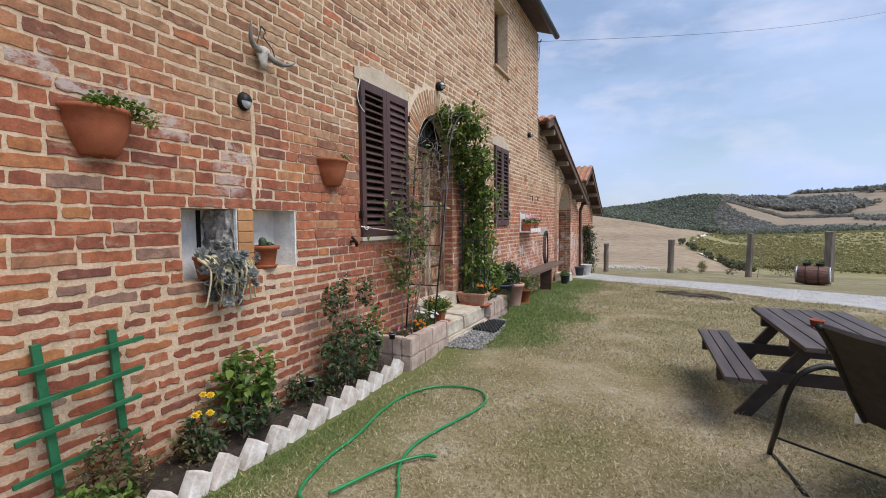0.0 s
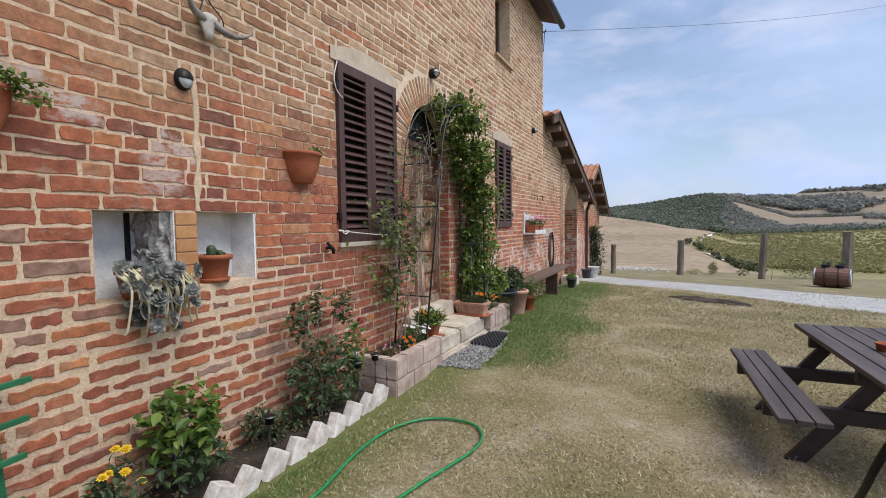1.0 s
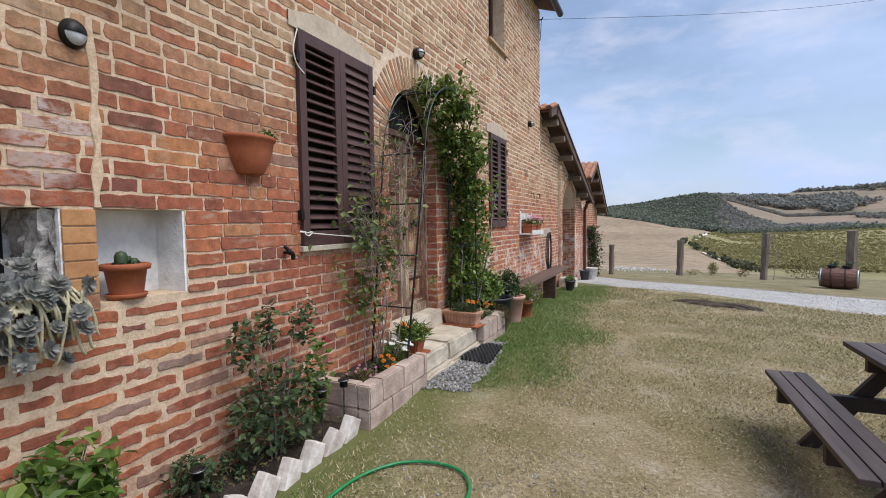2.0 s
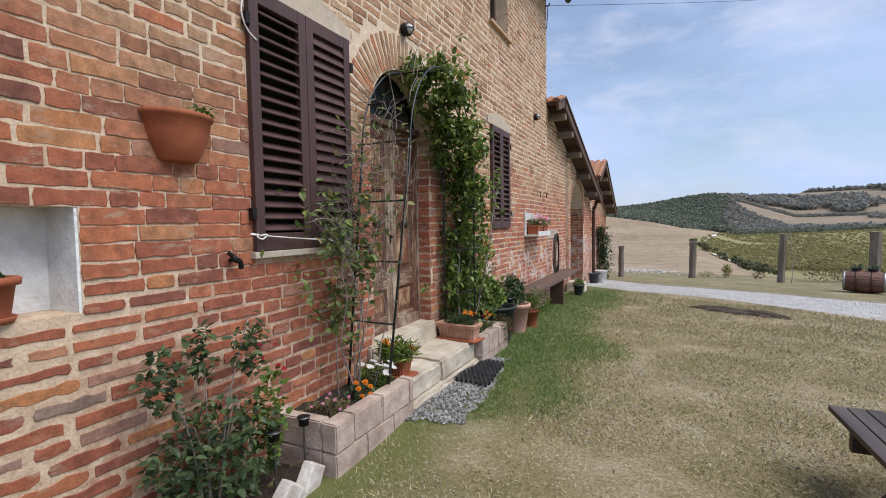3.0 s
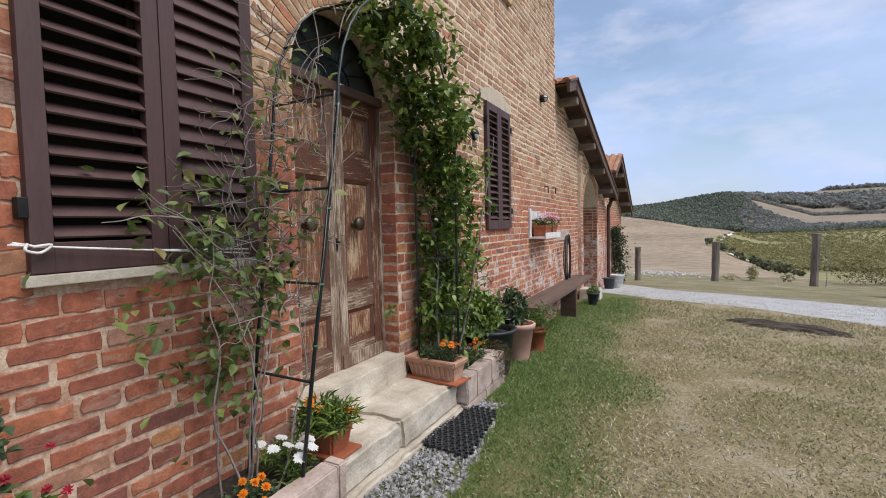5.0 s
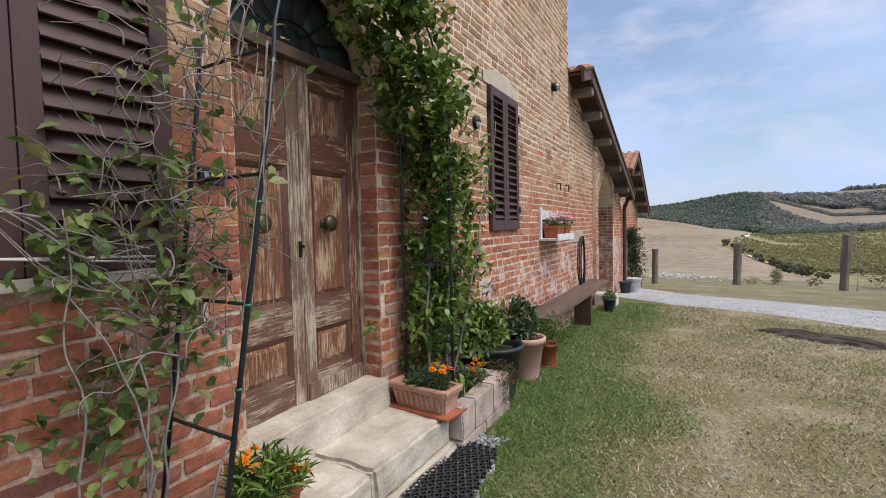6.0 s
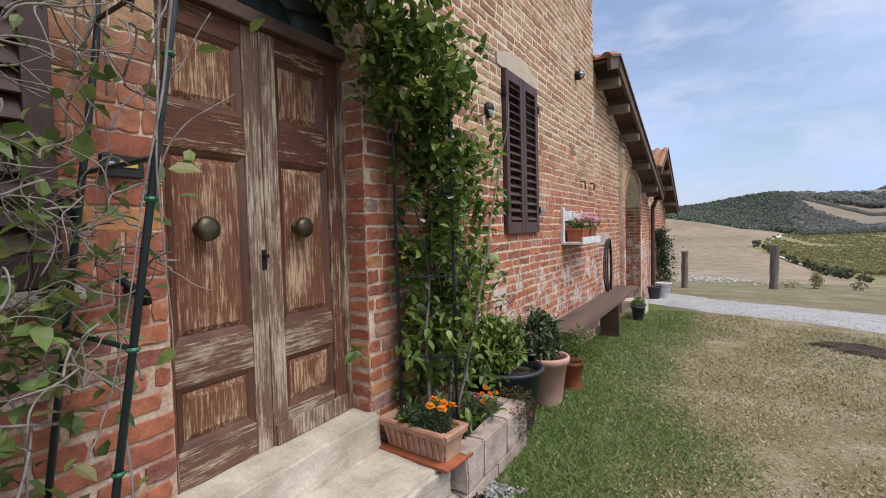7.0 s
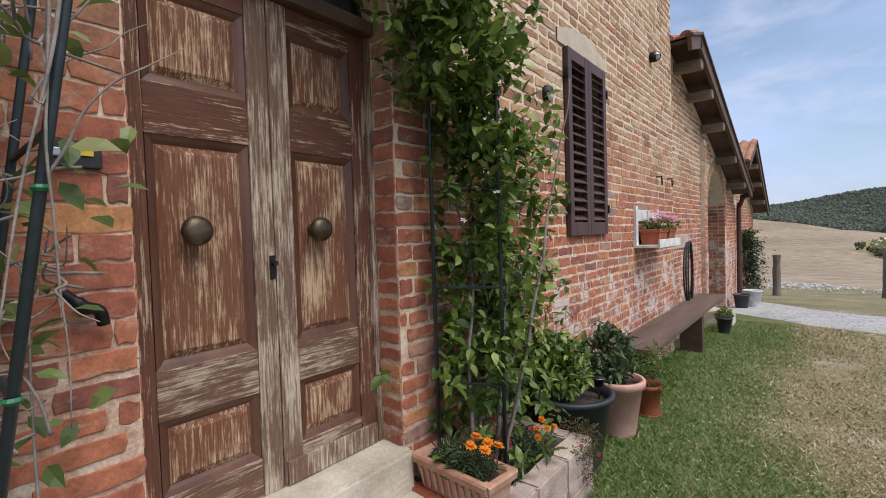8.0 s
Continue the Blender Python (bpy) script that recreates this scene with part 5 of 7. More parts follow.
trough = empty("trough_planter", "rectangular limed terracotta trough on a red saucer with orange flowers", "planter", at=(0.275, 6.40, 0.295))
trough.rotation_euler = (0, 0, radians(-6))


def trough_body(w, l, h, taper=0.8, wall=0.018):
    bm = bmesh.new()
    prof = [(taper, 0.0), (0.97, h - 0.04), (1.03, h - 0.036), (1.05, h - 0.01), (1.02, h), (1.0 - 2 * wall / w, h), (0.9 - 2 * wall / w, h - 0.05)]
    rings = []
    for s, z in prof:
        a, b = s * w / 2, l / 2 - (1 - s) * w / 2
        rings.append([bm.verts.new(p) for p in ((-a, -b, z), (a, -b, z), (a, b, z), (-a, b, z))])
    for r0, r1 in zip(rings, rings[1:]):
        for k in range(4):
            bm.faces.new((r0[k], r0[(k + 1) % 4], r1[(k + 1) % 4], r1[k]))
    bm.faces.new(rings[0][::-1])
    bmesh.ops.bevel(bm, geom=[e for e in bm.edges if abs(e.verts[0].co.z - e.verts[1].co.z) > 0.02], offset=0.012, segments=2, affect="EDGES")
    return bm


tb = trough_body(0.44, 0.19, 0.165, 0.86)
part("trough_body", tb, M_TERRA_OLD, trough)
bm = bmesh.new()
box(bm, -0.195, 0.195, -0.07, 0.07, 0.12, 0.135)
part("soil", bm, M_SOIL, trough)
for k in range(9):
    for side in (-1, 1):
        bm = boxes((-0.165 + k * 0.041 - 0.006, -0.165 + k * 0.041 + 0.006, side * 0.0925 - 0.004, side * 0.0925 + 0.004, 0.03, 0.115), bevel=0.003)
        for v in bm.verts:
            v.co.y += side * (v.co.z - 0.12) * 0.16
        part("flute", bm, M_TERRA_OLD, trough)
part("saucer", boxes((-0.23, 0.245, -0.115, 0.115, -0.004, 0.012), bevel=0.004), M_TERRA, trough, "red plastic saucer")


def flowers(parent, spots, r, material, name="flower", petals=9, layers=2, seed=1):
    """Blossoms of many petals, each one mesh."""
    rg = random.Random(seed)
    for c in spots:
        v, f = [], []
        tilt = Vector((rg.uniform(0.1, 0.7), rg.uniform(-0.5, 0.3), 1)).normalized()
        u = tilt.orthogonal().normalized()
        w = tilt.cross(u)
        for lay in range(layers):
            for k in range(petals):
                a = 2 * math.pi * (k + 0.5 * lay) / petals + rg.uniform(-0.1, 0.1)
                d = u * math.cos(a) + w * math.sin(a)
                e = u * -math.sin(a) + w * math.cos(a)
                rr = r * (1 - 0.3 * lay) * rg.uniform(0.85, 1.1)
                b = Vector(c) + tilt * (0.004 * lay)
                i = len(v)
                v += [b, b + d * rr * 0.6 + e * rr * 0.24 + tilt * rr * (0.1 + 0.35 * lay), b + d * rr + tilt * rr * (0.02 + 0.4 * lay), b + d * rr * 0.6 - e * rr * 0.24 + tilt * rr * (0.1 + 0.35 * lay)]
                f += [(i, i + 1, i + 2, i + 3)]
        ob = new(name, mesh_from(name, v, f, material))
        ob.parent = parent


def tuft(n, centre, spread, height, rg):
    return [Vector((centre[0] + rg.gauss(0, spread[0]), centre[1] + rg.gauss(0, spread[1]), centre[2] + rg.uniform(0, height))) for _ in range(n)]


foliage("leaves", cloud(520, (0.02, 0, 0.175), (0.17, 0.085, 0.06), rngf), 0.05, L_ROSE, trough, 5, "blade", droop=-0.5)
flowers(trough, [(0.10, -0.05, 0.275), (0.15, -0.02, 0.262), (0.07, 0.02, 0.282), (0.125, 0.03, 0.27), (0.17, 0.04, 0.265)], 0.03, P_ORANGE, "gazania", 11, 2, 3)

# bedding flowers in the far planter
bd = empty("bedding_flowers", "dark red and orange bedding flowers in the stone planter", "flowers", at=(0.25, 6.8, 0.27))
foliage("leaves", cloud(700, (0.03, 0, 0.06), (0.19, 0.36, 0.09), rngf), 0.034, L_ROSE, bd, 6, "leaf")
flowers(bd, [(rngf.uniform(-0.08, 0.17), rngf.uniform(-0.22, 0.12), rngf.uniform(0.08, 0.17)) for _ in range(26)], 0.017, P_RED, "red_flower", 6, 2, 4)
flowers(bd, [(0.14, 0.08, 0.19), (0.17, 0.13, 0.18), (0.12, 0.17, 0.20), (0.18, 0.19, 0.17), (0.16, 0.05, 0.16)], 0.022, P_ORANGE, "orange_flower", 9, 3, 5)
dry = empty("trailing_plant", "grey-green trailing plant spilling over the planter end", "plant", at=(0.45, 7.2, 0.30))
foliage("leaves", cloud(520, (0.03, -0.03, 0.03), (0.13, 0.18, 0.09), rngf) + cloud(140, (0.10, -0.03, -0.08), (0.04, 0.14, 0.12), rngf), 0.036, L_DRY, dry, 7, "blade")
flowers(dry, [(0.10, -0.16, 0.05), (0.13, 0.0, -0.05)], 0.014, P_RED, "red_flower", 6, 2, 6)

# plants in the near planter
pl = empty("marigold_plant", "orange marigolds in the stone planter", "flowers", at=(0.30, 4.62, 0.27))
foliage("leaves", cloud(320, (0.0, 0, 0.05), (0.10, 0.12, 0.06), rngf), 0.03, L_ROSE, pl, 8, "leaf")
flowers(pl, [(0.05, -0.06, 0.11), (0.08, 0.03, 0.10), (0.0, -0.02, 0.13), (0.06, -0.01, 0.135), (0.09, -0.08, 0.07), (0.02, 0.06, 0.115), (0.1, 0.0, 0.06)], 0.024, P_ORANGE, "marigold", 10, 3, 7)
wp = empty("white_daisy_plant", "white daisies with dark leaves in the stone planter", "flowers", at=(0.28, 4.86, 0.27))
foliage("leaves", cloud(520, (0, 0, 0.08), (0.13, 0.13, 0.10), rngf), 0.05, L_VINE, wp, 9, "blade", droop=-0.3)
flowers(wp, [(0.06, -0.04, 0.20), (0.10, 0.0, 0.185), (0.02, -0.09, 0.195), (-0.05, -0.1, 0.205), (0.13, 0.04, 0.17), (0.12, -0.03, 0.15), (0.09, 0.07, 0.19), (0.0, -0.02, 0.215)], 0.033, P_WHITE, "daisy", 13, 1, 8)
gp = empty("gazania_pot", "square terracotta pot of orange gazanias on the step", "flower pot", at=(0.30, 5.15, 0.295))
part("pot_body", trough_body(0.17, 0.17, 0.13, 0.8), M_TERRA, gp)
part("saucer", boxes((-0.09, 0.13, -0.10, 0.10, -0.008, 0.008), bevel=0.003), M_TERRA, gp)
foliage("leaves", cloud(620, (0, -0.02, 0.18), (0.16, 0.16, 0.08), rngf), 0.075, L_VINE, gp, 10, "blade", droop=-0.6)
flowers(gp, [(-0.08, -0.06, 0.265), (-0.04, -0.1, 0.27), (0.02, -0.09, 0.25), (0.10, 0.02, 0.22), (0.12, 0.06, 0.20), (-0.1, 0.0, 0.26)], 0.03, P_ORANGE, "gazania", 10, 2, 9)
low = empty("low_bedding_plants", "straggling dry plants with small pink flowers in the planter", "plant", at=(0.25, 4.35, 0.27))
foliage("leaves", cloud(520, (0.03, 0, 0.02), (0.17, 0.17, 0.06), rngf), 0.035, L_DRY, low, 11, "leaf")
flowers(low, [(rngf.uniform(-0.1, 0.15), rngf.uniform(-0.12, 0.15), rngf.uniform(0.05, 0.09)) for _ in range(8)], 0.016, P_PINK, "pink_flower", 6, 2, 10)

# pots past the door
pk = turned_pot("flower_pot", "large dark blue plastic pot with leafy shrub by the wall", (0.28, 7.52, near_z(0.28, 7.52)), 0.255, 0.44, M_BLACKPOT, foot=0.72)
foliage("shrub_leaves", cloud(150, (-0.08, -0.02, 0.58), (0.20, 0.24, 0.20), rngf), 0.07, L_VINE, pk, 12, "leaf", droop=-0.3, sprig=6)
pt = turned_pot("flower_pot", "pale pink terracotta pot with a dark green plant", (0.37, 8.13, near_z(0.37, 8.13)), 0.178, 0.40, M_TERRA_PINK, foot=0.66, lip=0.035)
foliage("shrub_leaves", cloud(150, (-0.06, 0, 0.56), (0.18, 0.20, 0.22), rngf), 0.065, L_ROSE, pt, 13, "leaf", droop=-0.4, sprig=6)
ps = turned_pot("flower_pot", "small terracotta pot on a saucer with feathery green plant", (0.43, 8.68, near_z(0.43, 8.68) + 0.012), 0.105, 0.24, M_TERRA, saucer=True)
foliage("feathery_leaves", cloud(640, (0.03, 0.02, 0.36), (0.24, 0.24, 0.20), rngf), 0.06, L_BRIGHT, ps, 14, "blade", droop=-0.4)


def solar_lamp(at, h):
    s = empty("solar_lamp", "small black and steel solar stake light in the bed", "garden light", "solar stake lights", at)
    bm = bmesh.new()
    lathe(bm, [(0.006, -0.05), (0.006, h - 0.06), (0.014, h - 0.06), (0.014, h - 0.055)], 10)
    part("stake", bm, M_ZINC, s, smooth=True)
    bm = bmesh.new()
    lathe(bm, [(0.014, h - 0.055), (0.028, h - 0.05), (0.028, h - 0.012), (0.036, h - 0.012), (0.036, h), (0.0, h + 0.004)], 16)
    part("lamp_head", bm, M_IRON, s, smooth=True)
    bm = bmesh.new()
    lathe(bm, [(0.037, h - 0.006), (0.039, h - 0.003), (0.037, h)], 16)
    part("rim", bm, M_ZINC, s, smooth=True)
    return s


for x, y, h in ((0.27, 2.95, 0.24), (0.30, 3.86, 0.34), (0.345, 4.04, 0.36), (0.43, 7.62, 0.50)):
    solar_lamp((x, y, near_z(x, y) + 0.02), h)


# ---- niche pots, skull, lamps, fittings ----
cac = turned_pot("cactus_pot", "terracotta coloured pot with small cacti in the wall niche", (-0.045, 2.845, 1.14), 0.094, 0.16, M_TERRA, foot=0.75, saucer=True)
for x, y, r, h in ((0.0, -0.02, 0.026, 0.085), (-0.02, 0.02, 0.02, 0.06), (0.02, 0.03, 0.018, 0.05)):
    bm = bmesh.new()
    lathe(bm, [(r * 0.8, 0.0), (r, h * 0.3), (r, h * 0.7), (r * 0.7, h * 0.92), (0, h)], 22, (x, y, 0.137))
    for v in bm.verts:
        a = math.atan2(v.co.y - y, v.co.x - x)
        k = 1 + 0.12 * math.cos(a * 11)
        v.co.x, v.co.y = x + (v.co.x - x) * k, y + (v.co.y - y) * k
    part("cactus", bm, L_ROSE, cac, "ribbed green cactus", True)
foliage("moss_leaves", cloud(220, (0, 0, 0.147), (0.075, 0.075, 0.022), rngf), 0.018, L_ROSE, cac, 15, "round")

suc = empty("succulent_plant", "grey rosette succulent spilling from a pot in the wall niche", "succulent", at=(-0.05, 2.37, 1.10))
bm = bmesh.new()
lathe(bm, [(0, 0), (0.075, 0), (0.10, 0.13), (0.108, 0.13), (0.108, 0.15), (0.09, 0.15), (0.08, 0.12), (0, 0.12)], 22)
part("pot_body", bm, M_TERRA, suc, smooth=True)
rs = random.Random(4)
for _ in range(70):
    v, f = [], []
    a, q = rs.uniform(0, 2 * math.pi), rs.random()
    c = Vector((0.08 + rs.uniform(-0.06, 0.14), rs.gauss(0.01, 0.105), rs.gauss(0.06, 0.085)))
    if c.x < 0.055 and (abs(c.y) > 0.17 or c.z < 0):
        c.x = 0.09
    axis = Vector((rs.uniform(0.3, 1), rs.uniform(-0.6, 0.6), rs.uniform(0, 1))).normalized()
    u = axis.orthogonal().normalized()
    w = axis.cross(u)
    R = rs.uniform(0.03, 0.055)
    for lay in range(3):
        for k in range(8):
            t_ = 2 * math.pi * (k + lay * 0.5) / 8
            d = (u * math.cos(t_) + w * math.sin(t_))
            e = axis.cross(d)
            r_ = R * (1 - 0.25 * lay)
            o_ = c + axis * (0.006 * lay)
            i = len(v)
            v += [o_, o_ + d * r_ * 0.7 + e * r_ * 0.3 + axis * r_ * (0.15 + 0.3 * lay), o_ + d * r_ + axis * r_ * (0.3 + 0.35 * lay), o_ + d * r_ * 0.7 - e * r_ * 0.3 + axis * r_ * (0.15 + 0.3 * lay)]
            f.append((i, i + 1, i + 2, i + 3))
    ob = new("rosette", mesh_from("rosette", v, f, L_SUCC))
    ob.parent = suc
M_STEM = plain("pale_succulent_stem", (0.48, 0.44, 0.27), (0.66, 0.61, 0.42), 12, 0.6)
for k in range(30):
    y = rs.uniform(-0.16, 0.18)
    dr = rs.uniform(0.05, 0.30)
    sw = rs.uniform(-0.06, 0.16)
    bm = bmesh.new()
    tube(bm, curve_through([(0.03, y * 0.6, 0.13), (0.10, y, 0.16 - 0.03 * rs.random()), (0.19, y + sw * 0.4, 0.06), (0.16, y + sw * 0.8, 0.16 - dr), (0.14, y + sw, 0.10 - dr + 0.05 * rs.random())], 5), 0.006, 6)
    part("stem", bm, M_STEM, suc, "pale bare stem", True)

skull = bmesh.new()
lathe(skull, [(0.0, -0.075), (0.022, -0.072), (0.03, -0.04), (0.045, 0.0), (0.062, 0.03), (0.058, 0.06), (0.03, 0.075), (0, 0.078)], 16)
for v in skull.verts:
    v.co.x *= 0.7
    if v.co.x > 0 and abs(v.co.z - 0.015) < 0.03 and 0.02 < abs(v.co.y) < 0.06:
        v.co.x *= 0.45
sk = empty("cattle_skull", "bleached cattle skull with grey horns hung on the brick wall", "skull ornament", at=(0.05, 2.79, 2.665))
part("skull", skull, M_BONE, sk, smooth=True)
for name_, pts in (("horn", [(0, -0.035, 0.04), (0.015, -0.09, 0.05), (0.03, -0.135, 0.09), (0.05, -0.15, 0.16), (0.05, -0.145, 0.20)]), ("horn", [(0, 0.035, 0.03), (0.02, 0.10, 0.0), (0.04, 0.17, -0.01), (0.06, 0.23, 0.01), (0.07, 0.27, 0.045)])):
    bm = bmesh.new()
    pts = curve_through(pts, 5)
    tube(bm, pts, [0.027 * (1 - 0.93 * k / (len(pts) - 1)) + 0.001 for k in range(len(pts))], 10)
    part(name_, bm, M_HORN, sk, "curved grey horn", True)
bm = bmesh.new()
tube(bm, curve_through([(0.0, -0.06, 0.06), (-0.02, 0.0, 0.19), (-0.03, 0.02, 0.235), (-0.02, 0.05, 0.2), (-0.02, 0.03, 0.16), (0.0, 0.10, 0.08), (0.0, 0.11, 0.0)], 6), 0.004, 6)
part("hanging_wire", bm, M_IRON, sk, "bent hanging wire", True)


def bulkhead(at, label):
    p = empty("wall_lamp", label, "wall lamp", "oval wall lamps", at)
    bm = bmesh.new()
    lathe(bm, [(0.052, 0.0), (0.055, 0.012), (0.05, 0.03), (0.044, 0.036)], 28)
    for v in bm.verts:
        v.co = Vector((v.co.z, v.co.x * 0.98, v.co.y * 1.18))
    part("rim", bm, M_IRON, p, "dark metal rim", True)
    for name, half, mm in (("hood", 1, M_IRON), ("glass", -1, M_GLASSGREY)):
        bm = bmesh.new()
        lathe(bm, [(0.046, 0.030), (0.04, 0.046), (0.022, 0.056), (0, 0.058)], 28)
        for v in bm.verts:
            v.co = Vector((v.co.z + (0.004 if half > 0 else 0), v.co.x * 0.98, v.co.y * 1.18))
            if v.co.z * half < -0.002:
                v.co.z = -0.002 * half
        part(name, bm, mm, p, smooth=True)


bulkhead((0.0, 2.64, 2.322), "oval wall lamp with dark hood on the brick wall")
bulkhead((0.0, 7.86, 2.41), "oval wall lamp with dark hood beside the far shutters")


def dome_lamp(at):
    p = empty("wall_lamp", "round dark metal wall spotlight under a glass dome", "wall lamp", "round wall spotlights", at)
    bm = bmesh.new()
    lathe(bm, [(0.03, 0.0), (0.055, 0.008), (0.06, 0.05), (0.058, 0.07), (0.045, 0.075)], 24)
    for v in bm.verts:
        v.co = Vector((v.co.z, v.co.x, v.co.y))
    part("lamp_body", bm, M_IRON, p, smooth=True)
    bm = bmesh.new()
    lathe(bm, [(0.047, 0.072), (0.04, 0.095), (0.02, 0.11), (0, 0.113)], 24)
    for v in bm.verts:
        v.co = Vector((v.co.z, v.co.x, v.co.y))
    part("glass_dome", bm, M_GLASSGREY, p, smooth=True)
    bm = bmesh.new()
    for a in (0, 90):
        tube(bm, [(0.072 + 0.045 * math.sin(math.pi * k / 8), math.cos(radians(a)) * 0.05 * math.cos(math.pi * k / 8), math.sin(radians(a)) * 0.05 * math.cos(math.pi * k / 8)) for k in range(9)], 0.004, 6)
    part("guard", bm, M_IRON, p)


dome_lamp((0.0, 5.84, 3.25))
dome_lamp((0.0, 10.56, 3.40))


def shutter_dog(at):
    p = empty("shutter_stay", "small black cast iron shutter stay on the wall", "shutter stay", "iron shutter stays", at)
    bm = bmesh.new()
    tube(bm, [(-0.02, 0, 0), (0.05, 0, 0)], 0.012, 10)
    part("pin", bm, M_IRON, p, smooth=True)
    bm = bmesh.new()
    tube(bm, curve_through([(0.05, -0.045, 0.045), (0.055, -0.02, 0.02), (0.055, 0, 0), (0.05, 0.03, -0.012), (0.045, 0.04, -0.05)], 5), [0.012] * 6 + [0.017] * 6 + [0.015] * 9, 10)
    part("catch", bm, M_IRON, p, smooth=True)


shutter_dog((0.0, 3.87, 1.29))
shutter_dog((0.0, 5.145, 1.295))
ic = empty("door_intercom", "grey door intercom panel with a yellow name plate", "intercom", at=(0.0, 5.147, 1.684))
part("housing", boxes((0.0, 0.028, -0.06, 0.06, -0.034, 0.034), bevel=0.004), M_RUBBER, ic)
part("name_plate", boxes((0.0285, 0.032, -0.012, 0.04, -0.004, 0.016), bevel=0.001), M_YELLOW, ic, "yellow plate")
part("button", boxes((0.0285, 0.034, -0.046, -0.026, -0.01, 0.012), bevel=0.003), M_ZINC, ic)

cord = bmesh.new()
tube(cord, curve_through([(0.05, 3.985, 1.435), (0.06, 4.03, 1.425), (0.065, 4.06, 1.42), (0.075, 4.4, 1.39), (0.1, 4.85, 1.37)], 4), 0.004, 6)
tube(cord, curve_through([(0.05, 3.985, 1.43), (0.06, 4.06, 1.42), (0.1, 4.85, 1.35)], 4), 0.004, 6)
tube(cord, curve_through([(0.06, 4.02, 1.43), (0.075, 4.01, 1.41), (0.07, 4.05, 1.40), (0.075, 4.08, 1.425), (0.07, 4.03, 1.42)], 4), 0.005, 6)
tagged(part("cord", cord, M_ROPE, None, smooth=True), "white cord tied across the brown shutters", "cord")
wr = bmesh.new()
tube(wr, curve_through([(0.03, 4.035, 2.85), (0.03, 3.99, 2.70), (0.035, 4.02, 2.60), (0.045, 4.08, 2.55)], 5), 0.005, 6)
tagged(part("cable", wr, M_ROPE, None, smooth=True), "thin pale cable beside the shutter", "cable")


# ---- green trellis and bed plants ----
tr = empty("garden_trellis", "green painted wooden trellis leaning against the brick wall", "trellis", at=(0, 0, 0))
for y in (1.38, 1.70):
    bm = bmesh.new()
    box(bm, -0.012, 0.012, -0.02, 0.02, -0.42, 0.44, 0.003, pose(0.06, y, 0.47, 0, -3, 0) @ pose(0, 0, 0, 4 if y < 1.5 else 2))
    part("upright", bm, M_GREENPAINT, tr)
for k, z in enumerate((0.82, 0.66, 0.51, 0.33)):
    bm = bmesh.new()
    box(bm, -0.008, 0.008, -0.28, 0.28, -0.013, 0.013, 0.003, pose(0.082 + 0.012 * k, 1.545 - 0.02 * k, z, 4, 0, 0))
    part("crossbar", bm, M_GREENPAINT, tr)


def shrub(name, label, at, stems, leaf_sets, seed, category="shrub"):
    s = empty(name, label, category, at=at)
    rg = random.Random(seed)
    for k, (dx, dy, h) in enumerate(stems):
        bm = bmesh.new()
        tube(bm, curve_through([(dx * 0.15, dy * 0.15, -0.03), (dx * 0.5 + rg.uniform(-0.03, 0.03), dy * 0.4, h * 0.5), (dx, dy, h)], 5), [0.0065 - 0.0004 * i for i in range(11)], 6)
        part("stem", bm, M_BARK, s)
    for i, (pts, size, mat_, shp) in enumerate(leaf_sets):
        foliage("leaves", pts, size, mat_, s, seed * 10 + i, shp)
    return s


rg = random.Random(6)
g1 = ground_z(0.16, 3.6)
shrub("rose_bush", "tall dark green rose bush against the brick wall", (0.16, 3.58, g1), [(0.05, -0.25, 0.85), (-0.02, 0.0, 0.95), (0.05, 0.22, 1.0), (0.12, 0.05, 0.6), (0.1, -0.15, 0.55)],
      [(cloud(900, (0.03, 0.0, 0.33), (0.20, 0.36, 0.31), rg) + cloud(120, (0.03, -0.24, 0.78), (0.09, 0.1, 0.16), rg) + cloud(90, (-0.02, 0.0, 0.85), (0.08, 0.08, 0.14), rg) + cloud(130, (0.05, 0.22, 0.85), (0.09, 0.09, 0.2), rg), 0.052, L_ROSE, "oval"),
       (cloud(170, (0.08, 0.32, 0.42), (0.08, 0.1, 0.3), rg), 0.05, L_BRIGHT, "round")], 3)
rb = empty("rose_blooms", "small crimson flowers on the rose bush", "flowers", at=(0.2, 3.85, g1 + 0.75))
flowers(rb, [(0.02, 0.02, 0.0), (0.06, 0.1, -0.06), (0.0, 0.14, 0.04), (0.05, -0.02, 0.08), (0.04, 0.16, -0.1)], 0.02, P_RED, "rose_flower", 7, 2, 12)
g2 = ground_z(0.18, 2.55)
shrub("flowering_shrub", "leafy green shrub in the flower bed", (0.16, 2.43, g2), [(0.06, -0.12, 0.5), (0.0, 0.1, 0.55), (0.1, 0.16, 0.4), (0.1, -0.05, 0.35)],
      [(cloud(330, (0.04, 0.0, 0.42), (0.17, 0.22, 0.22), rg), 0.075, L_BRIGHT, "oval"), (cloud(260, (0.06, 0.03, 0.2), (0.15, 0.22, 0.16), rg), 0.06, L_ROSE, "leaf")], 4)
yf = empty("yellow_marigolds", "yellow marigolds among dark leaves in the bed", "flowers", at=(0.22, 2.05, ground_z(0.22, 2.05)))
foliage("leaves", cloud(300, (0, 0.03, 0.19), (0.10, 0.13, 0.18), rg), 0.045, L_ROSE, yf, 31, "leaf")
flowers(yf, [(0.03, 0.0, 0.43), (0.05, 0.035, 0.42), (0.03, -0.035, 0.33), (0.05, -0.07, 0.335), (0.06, 0.02, 0.32), (0.08, 0.08, 0.25)], 0.026, P_YELLOW, "marigold", 11, 3, 13)
